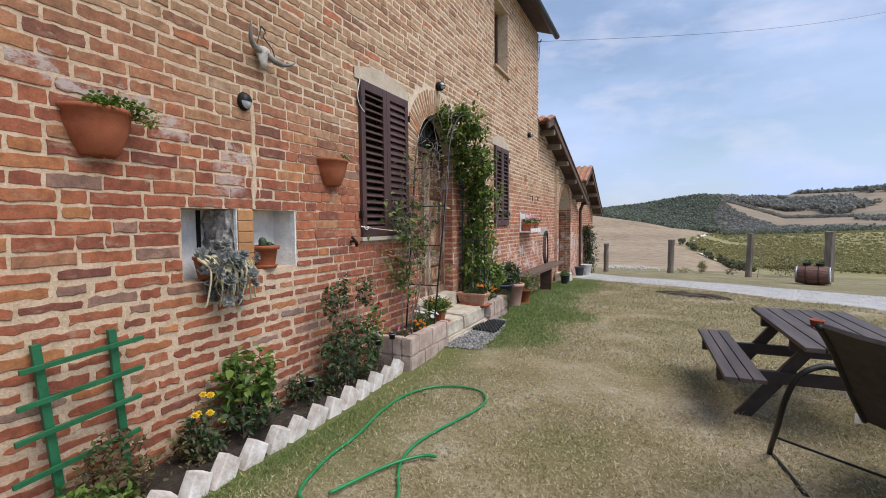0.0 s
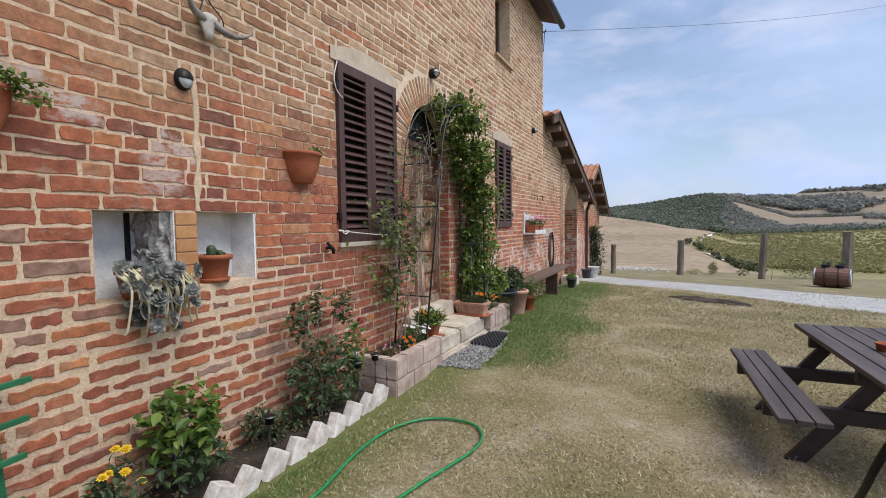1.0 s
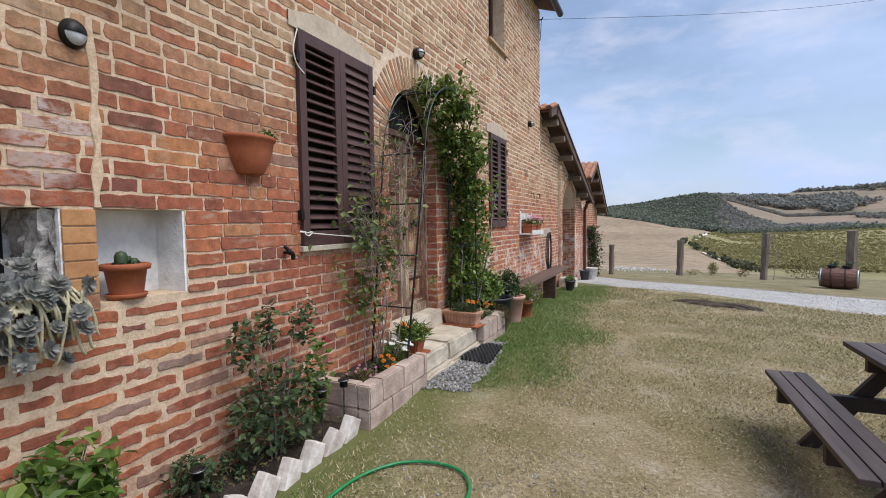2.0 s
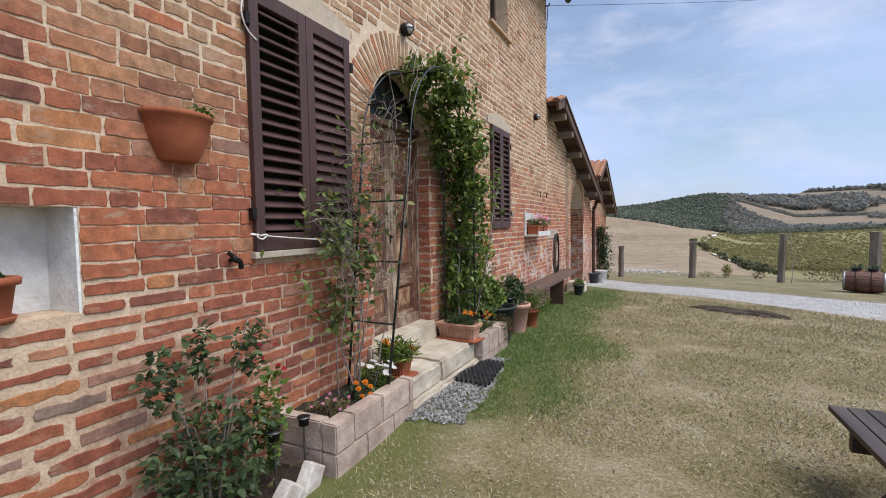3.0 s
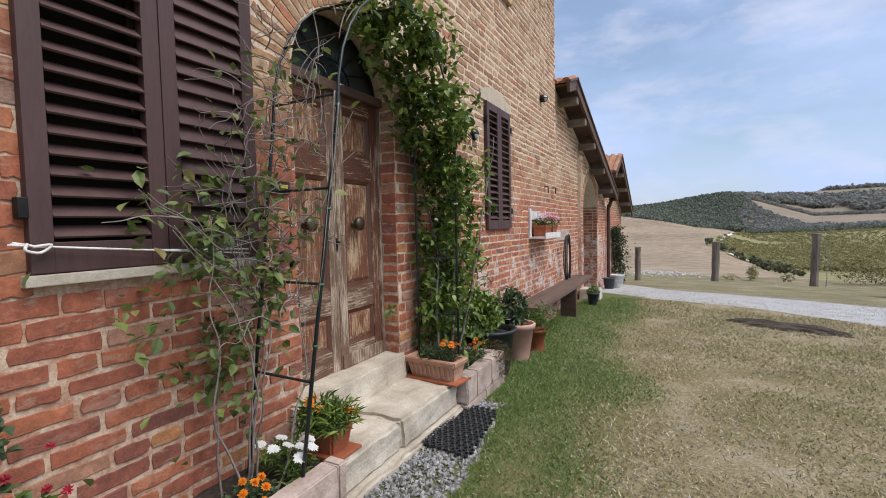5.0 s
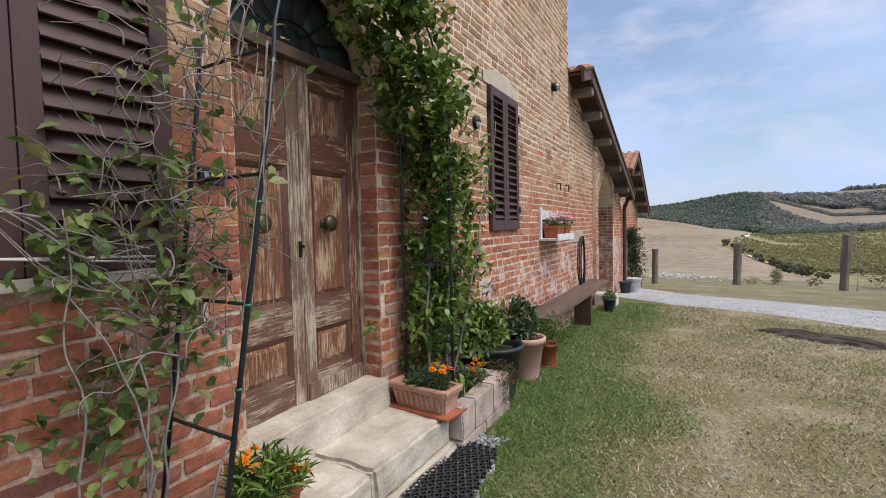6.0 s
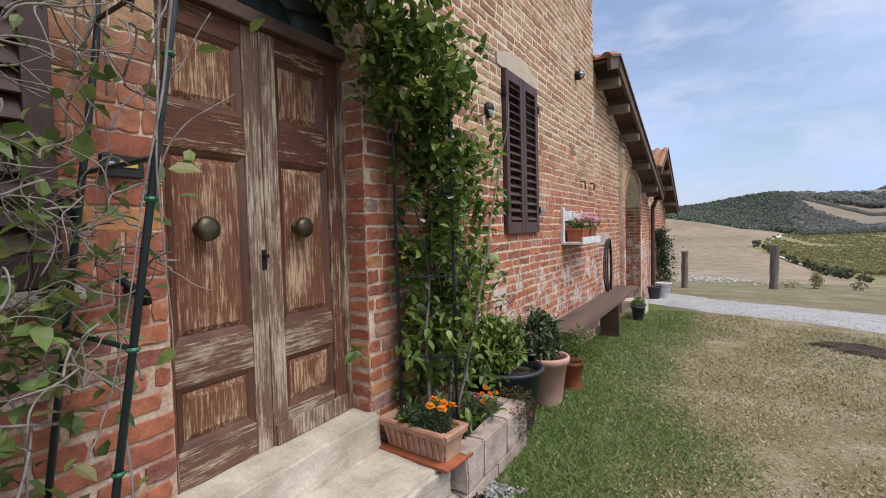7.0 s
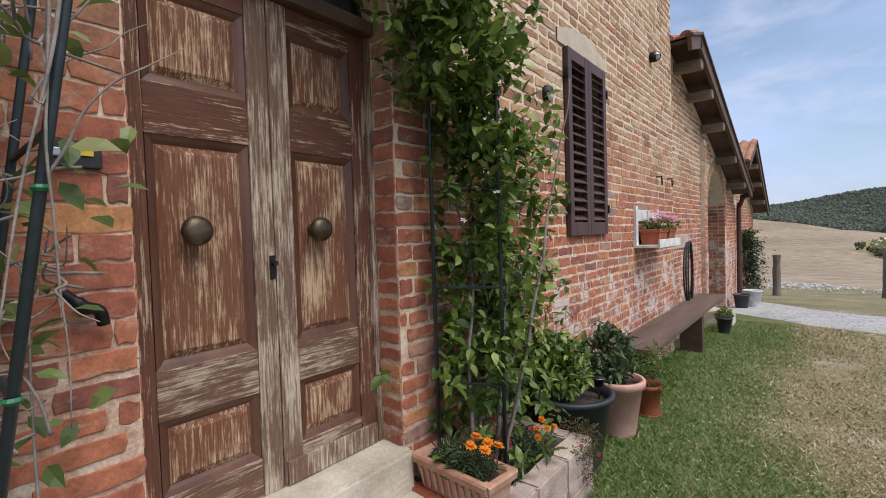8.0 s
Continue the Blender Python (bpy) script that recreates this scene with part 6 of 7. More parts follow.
for n, (x, y, r, h, lm, count, label) in enumerate(((0.17, 1.60, 0.20, 0.22, L_DRY, 420, "dry straggling plant below the green trellis"), (0.26, 1.42, 0.20, 0.13, L_BRIGHT, 300, "pale green leafy plant at the bed's end"), (0.12, 3.05, 0.16, 0.16, L_ROSE, 320, "low green plant beside the wall"),
                                                   (0.2, 2.0, 0.12, 0.14, L_DRY, 200, "low dry plant in the flower bed"), (0.16, 3.28, 0.12, 0.12, L_ROSE, 160, "small green plant in the flower bed"))):
    b_ = empty("bed_plant", label, "plant", at=(x, y, ground_z(x, y)))
    foliage("leaves", cloud(count, (0, 0, h * 0.8), (r * 0.8, r, h), rg), 0.045 if lm != L_BRIGHT else 0.06, lm, b_, 60 + n, "leaf")
# litter of small leaves on the soil
v, f = leaves([(rg.uniform(0.0, 0.34), rg.uniform(0.6, 4.1), 0.105 + rg.uniform(0, 0.02)) for _ in range(520)], 0.03, random.Random(9), shape="leaf")
tagged(new("leaf_litter", mesh_from("leaf_litter", v, f, L_DRY)), "dry leaves and crumbs scattered on the bed", "leaf litter", kind="stuff")

# ---- iron arch with climbers ----
arch = empty("garden_arch", "dark green metal rose arch over the front door", "garden arch")
M_ARCH = plain("dark_teal_coated_tube", (0.012, 0.020, 0.023), (0.024, 0.036, 0.040), 20.0, 0.42)
LFP, LBP, RFP, RBP = (0.495, 5.06), (0.06, 5.075), (0.375, 6.60), (0.09, 6.47)
LEAN, LEAN_X = 0.14, 0.045
for (xa, ya), (xb, yb), nm in ((LFP, RFP, "hoop"), (LBP, RBP, "hoop")):
    pts = [(xa - (LEAN_X * 1.78 if xa > 0.2 else 0.0), ya - LEAN * 1.78, 0.24), (xa, ya, 2.02)]
    yc, rr = (ya + yb) / 2, (yb - ya) / 2
    pts += [(xa + (xb - xa) * (1 - math.cos(a)) / 2, yc - rr * math.cos(a), 2.02 + 0.80 * math.sin(a)) for a in [math.pi * k / 16 for k in range(1, 16)]]
    pts += [(xb, yb, 2.02), (xb, yb, 0.22)]
    bm = bmesh.new()
    tube(bm, pts, [0.0095 if z <= 2.02 else 0.0065 for _, _, z in pts], 10)
    part(nm, bm, M_ARCH, arch, smooth=True)
for k in range(4):
    z = 0.755 + 0.447 * k
    for a, b, lean in ((LFP, LBP, LEAN), (RFP, RBP, 0.0)):
        off = lean * max(0.0, 2.02 - z)
        bm = bmesh.new()
        tube(bm, [(a[0] - off * LEAN_X / LEAN, a[1] - off, z), (b[0], b[1] - off, z)], 0.007, 6)
        part("rung", bm, M_ARCH, arch)
for k in range(1, 6):
    a = math.pi * k / 6
    p = [(xa + (xb - xa) * (1 - math.cos(a)) / 2, (ya + yb) / 2 - (yb - ya) / 2 * math.cos(a), 2.02 + 0.80 * math.sin(a)) for (xa, ya), (xb, yb) in ((LFP, RFP), (LBP, RBP))]
    bm = bmesh.new()
    tube(bm, p, 0.007, 6)
    part("rung", bm, M_IRON, arch)


def on_arch(s, t):
    """A point of the arch: s from 0 at the near foot to 1 at the far foot, t across."""
    u = s * (1.7 + 2.2 + 1.7)
    xa, ya = LFP[0] * (1 - t) + LBP[0] * t, LFP[1] * (1 - t) + LBP[1] * t
    xb, yb = RFP[0] * (1 - t) + RBP[0] * t, RFP[1] * (1 - t) + RBP[1] * t
    if u < 1.7:
        return Vector((xa, ya - LEAN * (1.7 - u), 0.32 + u))
    if u > 3.9:
        return Vector((xb, yb, 2.02 - (u - 3.9)))
    a = math.pi * (u - 1.7) / 2.2
    return Vector((xa + (xb - xa) * (1 - math.cos(a)) / 2, (ya + yb) / 2 - (yb - ya) / 2 * math.cos(a), 2.02 + 0.80 * math.sin(a)))


def twigs(parent, starts, steps, length, rad, rg, pull, name="branch", wild=0.3, y_most=99.0):
    """Wandering bare shoots."""
    for p0, d0 in starts:
        p, d = Vector(p0), Vector(d0).normalized()
        pts = [p.copy()]
        for _ in range(steps):
            d = (d + Vector((rg.gauss(0, wild * 0.7), rg.gauss(0, wild), rg.gauss(0, wild))) + Vector(pull) * 0.12).normalized()
            p = p + d * length
            p.x, p.y = max(p.x, 0.05), min(p.y, y_most)
            pts.append(p.copy())
        pts = curve_through(pts, 3)
        bm = bmesh.new()
        tube(bm, pts, [rad * (1 - 0.75 * k / len(pts)) for k in range(len(pts))], 5)
        part(name, bm, M_BARK, parent, smooth=True)


vine = empty("climbing_jasmine", "dense glossy green climber on the far side of the arch", "climbing plant", at=(0, 0, 0))
rv_ = random.Random(12)
pts = []
for _ in range(1500):
    s = rv_.uniform(0.49, 0.74) if rv_.random() < 0.5 else rv_.uniform(0.60, 0.99)
    p = on_arch(s, rv_.uniform(-0.1, 1.1))
    thick = 0.09 + 0.07 * smoothstep(0.5, 0.75, s)
    p += Vector((rv_.gauss(0, thick * 0.8), rv_.gauss(0, thick), rv_.gauss(0, thick)))
    if noise.noise(p * 6.0) < -0.10 or p.x < 0.03 or (s > 0.62 and p.y < 6.50 + 0.05 * rv_.random() - 0.6 * smoothstep(1.75, 2.5, p.z)):
        continue
    pts.append(p)
# the bulk that leans on the wall past the arch
for _ in range(640):
    p = Vector((abs(rv_.gauss(0.10, 0.13)) + 0.02, rv_.gauss(7.05, 0.27), rv_.uniform(0.45, 2.05)))
    lim = 2.1 - 0.75 * abs(p.y - 6.8) ** 1.1
    if p.z > lim or p.y > 7.75 or noise.noise(p * 4.5) < -0.10:
        continue
    pts.append(p)
foliage("leaves", pts, 0.068, L_VINE, vine, 77, "oval", sprig=6)
flowers(vine, [tuple(on_arch(rv_.uniform(0.55, 0.8), rv_.random()) + Vector((rv_.uniform(0.0, 0.12), rv_.uniform(-0.1, 0.1), rv_.uniform(-0.1, 0.1)))) for _ in range(16)], 0.022, P_WHITE, "jasmine_flower", 5, 1, 20)
twigs(vine, [((0.35, 6.62, 0.3), (0, 0.1, 1)), ((0.2, 6.55, 0.3), (0, 0.2, 1)), ((0.25, 6.7, 0.3), (0, 0.25, 1)), ((0.1, 6.8, 0.3), (0, 0.3, 1)), ((0.12, 7.0, 0.3), (0, 0.1, 1))], 13, 0.15, 0.012, rv_, (0, -0.05, 0.9), "branch", 0.14)
twigs(vine, [((0.3 * rv_.random() + 0.05, 6.5 + 0.7 * rv_.random(), 0.8 + 1.2 * rv_.random()), (0.3, rv_.uniform(-1, 1), 0.6)) for _ in range(14)], 3, 0.08, 0.004, rv_, (0.0, 0, 0.4), "shoot", 0.2)
twigs(vine, [(tuple(on_arch(rv_.uniform(0.48, 0.62), rv_.random())), (0.1, rv_.uniform(-0.4, 0.6), 1)) for _ in range(9)], 4, 0.07, 0.003, rv_, (0, 0.1, 0.5), "shoot")

bare = empty("climbing_rose", "half-bare grey climber with few leaves beside the arch", "climbing plant", at=(0, 0, 0))
rb_ = random.Random(23)
twigs(bare, [((0.20, 4.70, 0.26), (0.1, 0.25, 1)), ((0.22, 4.74, 0.26), (0.0, -0.1, 1)), ((0.16, 4.72, 0.26), (0, 0.4, 1)), ((0.25, 4.66, 0.26), (0.1, -0.35, 1)), ((0.30, 4.78, 0.26), (0.1, 0.3, 1)), ((0.14, 4.62, 0.26), (0, -0.3, 1)), ((0.18, 4.7, 0.26), (0.1, 0.15, 1))], 13, 0.10, 0.0062, rb_, (-0.06, 0.08, 0.9), "branch", 0.17, 5.0)
starts = []
for _ in range(105):
    z = rb_.uniform(1.05, 2.4)
    starts.append(((rb_.uniform(0.08, 0.42), 4.88 + rb_.gauss(0.05, 0.11), z), (rb_.uniform(-0.1, 0.4), rb_.uniform(-1.0, 0.35), rb_.uniform(-0.3, 0.9))))
twigs(bare, starts, 7, 0.042, 0.0034, rb_, (0, 0, 0.1), "twig", 0.5, 5.02)
# long grey canes reaching over the shutters, with short spurs
canes = [((rb_.uniform(0.12, 0.3), 4.86 - 0.05 * k, 1.02 + 0.06 * k), (rb_.uniform(-0.05, 0.3), -0.75, 0.35 + 0.12 * (k % 4))) for k in range(9)]
twigs(bare, canes, 6, 0.066, 0.0048, rb_, (0.02, -0.5, 0.15), "cane", 0.2, 5.0)
twigs(bare, [((rb_.uniform(0.12, 0.34), rb_.uniform(4.5, 4.95), rb_.uniform(1.15, 1.9)), (rb_.uniform(-0.2, 0.5), rb_.uniform(-0.9, 0.5), rb_.uniform(-0.2, 0.9))) for _ in range(60)], 4, 0.05, 0.0026, rb_, (0, -0.1, 0.2), "twig", 0.4, 5.0)
twigs(bare, [(tuple(on_arch(0.22 + 0.018 * k, rb_.random())), (rb_.uniform(-0.1, 0.1), rb_.uniform(0.1, 0.6), 0.9)) for k in range(14)], 5, 0.08, 0.0036, rb_, (0.0, 0.5, 0.3), "branch", 0.2)
twigs(bare, [((0.51, 5.05, 2.05), (-0.04, -0.14, -1)), ((0.505, 5.03, 2.1), (-0.03, -0.13, -1))], 8, 0.12, 0.0042, rb_, (-0.04, -0.13, -1.0), "branch", 0.05, 5.10)
lp = []
for _ in range(1500):
    z = min(1.7, max(0.5, rb_.gauss(1.2, 0.28)))
    p = Vector((rb_.uniform(0.05, 0.31), 4.68 + rb_.gauss(0, 0.17), z))
    if noise.noise(p * 5.0) > 0.02:
        lp.append(p)
for _ in range(130):
    lp.append(Vector((rb_.uniform(0.05, 0.42), 4.9 + rb_.gauss(0, 0.16), rb_.uniform(1.3, 2.3))))
for _ in range(16):
    lp.append(on_arch(rb_.uniform(0.2, 0.40), rb_.random()) + Vector((rb_.gauss(0, 0.05), rb_.gauss(0, 0.06), rb_.gauss(0, 0.05))))
foliage("leaves", lp, 0.062, L_OLIVE, bare, 78, "oval")
for k, z in enumerate((0.92, 1.2, 1.55, 1.9, 2.04)):
    bm = bmesh.new()
    lathe(bm, [(0.012, -0.006), (0.016, 0.0), (0.012, 0.006)], 10, (LFP[0] - LEAN_X * max(0.0, 2.02 - z), LFP[1] - LEAN * max(0.0, 2.02 - z), z))
    tie = part("plant_tie", bm, M_GREENPAINT, arch, "green plastic tie")

# ---- hose on the grass ----
hp = [(1.95, 1.2), (1.45, 1.75), (1.10, 1.98), (0.955, 2.065), (0.86, 2.4), (0.84, 2.755), (0.775, 3.15), (0.785, 3.52), (0.90, 3.76), (1.05, 3.86), (1.22, 3.88), (1.35, 3.82), (1.43, 3.68), (1.44, 3.50), (1.39, 3.29), (1.31, 3.02), (1.265, 2.80), (1.275, 2.62), (1.33, 2.46), (1.45, 2.25), (1.6, 1.9)]
bm = bmesh.new()
tube(bm, [(p.x, p.y, ground_z(p.x, p.y) + 0.018) for p in curve_through([(x, y, 0) for x, y in hp], 8)], 0.0095, 10)
tagged(part("garden_hose", bm, M_HOSE, None, smooth=True), "green garden hose looped on the dry lawn", "hose")
bm = bmesh.new()
tube(bm, [(p.x, p.y, ground_z(p.x, p.y) + 0.03) for p in curve_through([(1.12, 2.10, 0), (1.22, 2.40, 0), (1.30, 2.56, 0), (1.39, 2.66, 0), (1.47, 2.68, 0)], 8)], 0.0095, 10)
tagged(part("garden_hose", bm, M_HOSE, None, smooth=True), "short end of green hose across the loop", "hose")

# ---- gravel by the step, rubber mat, bare earth ----
def stones_field(name, label, area, n, size, material, seed, lift=0.0, keep=None):
    rg_ = random.Random(seed)
    v, f = [], []
    x0, x1, y0, y1 = area
    c = 0
    while c < n:
        x, y = rg_.uniform(x0, x1), rg_.uniform(y0, y1)
        if keep and not keep(x, y):
            continue
        c += 1
        s = size * rg_.uniform(0.5, 1.3)
        z = ground_z(x, y) + lift + s * 0.25
        i = len(v)
        ax = [Vector((rg_.gauss(0, 1), rg_.gauss(0, 1), rg_.gauss(0, 0.6))).normalized() for _ in range(2)]
        e0 = ax[0]
        e1 = e0.cross(ax[1]).normalized()
        e2 = e0.cross(e1)
        o_ = Vector((x, y, z))
        v += [o_ + e0 * s, o_ - e0 * s * 0.9, o_ + e1 * s * 0.75, o_ - e1 * s * 0.7, o_ + e2 * s * 0.55, o_ - e2 * s * 0.5]
        f += [(i, i + 2, i + 4), (i + 2, i + 1, i + 4), (i + 1, i + 3, i + 4), (i + 3, i, i + 4), (i + 2, i, i + 5), (i + 1, i + 2, i + 5), (i + 3, i + 1, i + 5), (i, i + 3, i + 5)]
    return tagged(new(name, mesh_from(name, v, f, material)), label, "gravel", kind="stuff")


L_TRACK = leaf_material("track_stones", [(0.0, (0.40, 0.39, 0.375)), (1.0, (0.53, 0.52, 0.505))], 0.95)
L_PEB = leaf_material("pebbles", [(0.0, (0.20, 0.19, 0.18)), (0.5, (0.36, 0.35, 0.34)), (1.0, (0.55, 0.54, 0.52))], 0.9)


def in_patch(x, y):
    w = 0.06 * noise.noise((x * 5, y * 5, 2))
    return 0.46 < x < 0.86 - 0.16 * smoothstep(5.6, 6.7, y) + w and 4.92 + 0.25 * (x - 0.5) + w < y < 6.72 + w


stones_field("gravel_patch", "pale grey gravel beside the stone step", (0.45, 0.95, 4.85, 6.8), 2600, 0.017, L_PEB, 2, 0.0, in_patch)
stones_field("loose_gravel", "scattered pale stones in the dry grass", (0.8, 5.8, 2.2, 13.5), 3600, 0.010, L_PEB, 3, 0.0, lambda x, y: noise.noise((x * 0.9, y * 0.9, 8)) > 0.12)
stones_field("track_gravel", "crushed grey stones of the track", (0.5, 8.0, 11.5, 19.0), 5200, 0.012, L_TRACK, 4, 0.02, lambda x, y: 15.3 - 0.55 * (x - 1.2) < y < 18.9 - 0.5 * (x - 1.2))

mat = empty("rubber_mat", "black rubber honeycomb mat sunk in the gravel", "door mat", at=(0, 0, 0))
bm = bmesh.new()
for i in range(13):
    for j in range(8):
        y, x = 5.80 + i * 0.058, 0.47 + j * 0.045 + (0.022 if i % 2 else 0) - 0.035 * i * 0.2
        a_ = [(x + 0.024 * math.cos(a), y + 0.03 * math.sin(a)) for a in [math.pi / 3 * k for k in range(6)]]
        b_ = [(x + 0.014 * math.cos(a), y + 0.019 * math.sin(a)) for a in [math.pi / 3 * k for k in range(6)]]
        va = [bm.verts.new((p, q, ground_z(p, q) + 0.036)) for p, q in a_]
        vb = [bm.verts.new((p, q, ground_z(p, q) + 0.036)) for p, q in b_]
        vc = [bm.verts.new((p, q, ground_z(p, q) + 0.010)) for p, q in b_]
        for k in range(6):
            bm.faces.new((va[k], va[(k + 1) % 6], vb[(k + 1) % 6], vb[k]))
            bm.faces.new((vb[k], vb[(k + 1) % 6], vc[(k + 1) % 6], vc[k]))
part("mat_mesh", bm, M_RUBBER, mat)

M_DIRT = plain("bare_dark_earth", (0.03, 0.022, 0.016), (0.085, 0.062, 0.045), 5.0, 0.95, 0, 1.0, 30, "World", None, 0.03)
verts, faces = [], []
NA = 40
for ring, q in enumerate((0.0, 0.5, 0.8, 1.0)):
    for k in range(NA):
        a = 2 * math.pi * k / NA
        rr = q * (1 + 0.4 * noise.noise((math.cos(a) * 2.4, math.sin(a) * 2.4, 4)))
        x, y = 3.42 + 0.78 * rr * math.cos(a) + 0.1 * rr * math.sin(a), 12.0 + 0.36 * rr * math.sin(a) - 0.35 * rr * math.cos(a)
        verts.append((x, y, ground_z(x, y) + (0.035 + 0.05 * noise.noise((x * 9, y * 9, 0)) if q < 1 else -0.02)))
        if ring:
            b = ring * NA
            faces.append((b - NA + k, b - NA + (k + 1) % NA, b + (k + 1) % NA, b + k))
tagged(new("earth_patch", mesh_from("earth_patch", verts, faces, M_DIRT)), "patch of bare dark earth in the lawn", "bare earth", kind="structure")

# ---- grass ----
def grass(name, label, n, area, h, material, seed, dense):
    rg_ = np.random.RandomState(seed)
    x0, x1, y0, y1 = area
    pts = []
    while len(pts) < n:
        u = rg_.rand(3)
        y = y0 + (y1 - y0) * u[1] ** 1.7
        x = x0 + (x1 - x0) * u[0]
        if u[2] < dense(x, y):
            pts.append((x, y))
    v, f = [], []
    q = rg_.rand(n, 5)
    for (x, y), r_ in zip(pts, q):
        z = ground_z(x, y) - 0.004
        a = r_[0] * 6.2832
        hh = h * (0.45 + 0.8 * r_[1]) * (1 + 0.03 * max(0, y - 4))
        w = 0.0032 * (1 + 0.15 * max(0.0, y - 3))
        ln = hh * (0.4 + 0.9 * r_[2])
        ca, sa = math.cos(a), math.sin(a)
        b = r_[3] * 6.2832
        k = len(v)
        v += [(x - ca * w, y - sa * w, z), (x + ca * w, y + sa * w, z), (x + math.cos(b) * ln, y + math.sin(b) * ln, z + hh * (0.25 + 0.75 * r_[4]))]
        f.append((k, k + 1, k + 2))
    return tagged(new(name, mesh_from(name, v, f, material)), label, "grass", kind="stuff")


def green_share(x, y):
    n = noise.noise((x * 0.8, y * 0.8, 3.0))
    e = 0.5 + 1.0 * smoothstep(4.7, 6.0, y) - 0.35 * smoothstep(7.5, 9.5, y) + 0.5 * n
    return (1 - smoothstep(e - 0.38, e + 0.32, x)) * (1 - 0.45 * smoothstep(7.5, 10, y))


def off_limits(x, y):
    if x < 0.52 and y < 4.2:
        return True
    if x < 0.53 and y < 7.3:
        return True
    return in_patch(x, y)


def bare(x, y):
    return smoothstep(0.12, 0.42, noise.noise((x * 0.75, y * 0.75, 8)) + 0.4 * noise.noise((x * 2.5, y * 2.5, 1)))


grass("green_grass", "short green grass near the house wall", 90000, (0.02, 2.2, 1.4, 15.0), 0.034, G_GREEN, 1, lambda x, y: 0 if off_limits(x, y) else green_share(x, y))
grass("dry_grass", "short yellowed dry grass of the lawn", 240000, (0.4, 6.5, 1.2, 15.0), 0.031, G_DRY, 2, lambda x, y: 0 if off_limits(x, y) or y > 15.2 - 0.6 * (x - 1.2) else (1 - 0.9 * green_share(x, y)) * (1 - 0.85 * bare(x, y)))

# bleached straw lying on the lawn
L_STRAW = leaf_material("bleached_straw", [(0.0, (0.38, 0.33, 0.21)), (1.0, (0.66, 0.61, 0.48))], 0.8)
rw = random.Random(90)
v, f = [], []
while len(f) < 24000:
    x, y = rw.uniform(0.7, 6.0), 1.3 + 11.0 * rw.random() ** 1.8
    if off_limits(x, y) or green_share(x, y) > rw.random() + 0.3:
        continue
    a, ln = rw.uniform(0, 6.28), rw.uniform(0.012, 0.034)
    w = 0.0022 * (1 + 0.15 * max(0, y - 3))
    z = ground_z(x, y) + rw.uniform(0.012, 0.03)
    k = len(v)
    ca, sa = math.cos(a), math.sin(a)
    v += [(x - sa * w, y + ca * w, z), (x + sa * w, y - ca * w, z), (x + ca * ln, y + sa * ln, z + rw.uniform(-0.008, 0.012))]
    f.append((k, k + 1, k + 2))
tagged(new("straw", mesh_from("straw", v, f, L_STRAW)), "bleached straw and dead blades on the lawn", "straw", kind="stuff")


# ---- picnic table ----
GT = -0.06
table_ = empty("picnic_table", "dark stained slatted picnic table with attached benches on the lawn", "picnic table", at=(3.86, 4.63, GT))
table_.rotation_euler = (0, 0, radians(2))
for k in range(6):
    x = -0.35 + k * 0.1185
    part("top_slat", boxes((x, x + 0.108, -0.77, 0.77, 0.668, 0.700), bevel=0.004), M_TABLE, table_)
for sx in (-1, 1):
    for k in range(3):
        x = sx * 0.665 - 0.125 + k * 0.084
        part("seat_slat", boxes((x, x + 0.076, -0.77, 0.77, 0.428, 0.458), bevel=0.004), M_TABLE, table_)
for y in (-0.40, 0.44):
    part("cross_beam", boxes((-0.79, 0.79, y - 0.022, y + 0.022, 0.338, 0.426), bevel=0.004), M_TABLELEG, table_)
    part("top_beam", boxes((-0.34, 0.34, y - 0.022, y + 0.022, 0.588, 0.666), bevel=0.004), M_TABLELEG, table_)
    for sx in (-1, 1):
        bm = bmesh.new()
        box(bm, -0.045, 0.045, -0.02, 0.02, -0.39, 0.39, 0.004, pose(sx * 0.40, y + 0.045, 0.345, 0, -sx * 36, 0))
        for v in bm.verts:
            v.co.z = min(max(v.co.z, 0.0), 0.666)
        part("leg", bm, M_TABLELEG, table_)
part("brace", boxes((-0.03, 0.03, -0.42, 0.42, 0.53, 0.58), bevel=0.004), M_TABLELEG, table_)
cup = empty("ashtray_pot", "small orange terracotta dish on the picnic table", "dish", at=(3.79, 4.62, GT + 0.701))
bm = bmesh.new()
lathe(bm, [(0, 0), (0.038, 0.0), (0.045, 0.04), (0.049, 0.04), (0.049, 0.05), (0.04, 0.05), (0.034, 0.01), (0, 0.01)], 22)
part("dish_body", bm, M_TERRA, cup, smooth=True)

# ---- reclining garden chair ----
chair = empty("garden_chair", "dark brown textile reclining garden chair with a tubular frame", "chair", at=(3.32, 2.77, -0.01))
Wd = Vector((0.86, -0.51, -0.08)) * 0.56


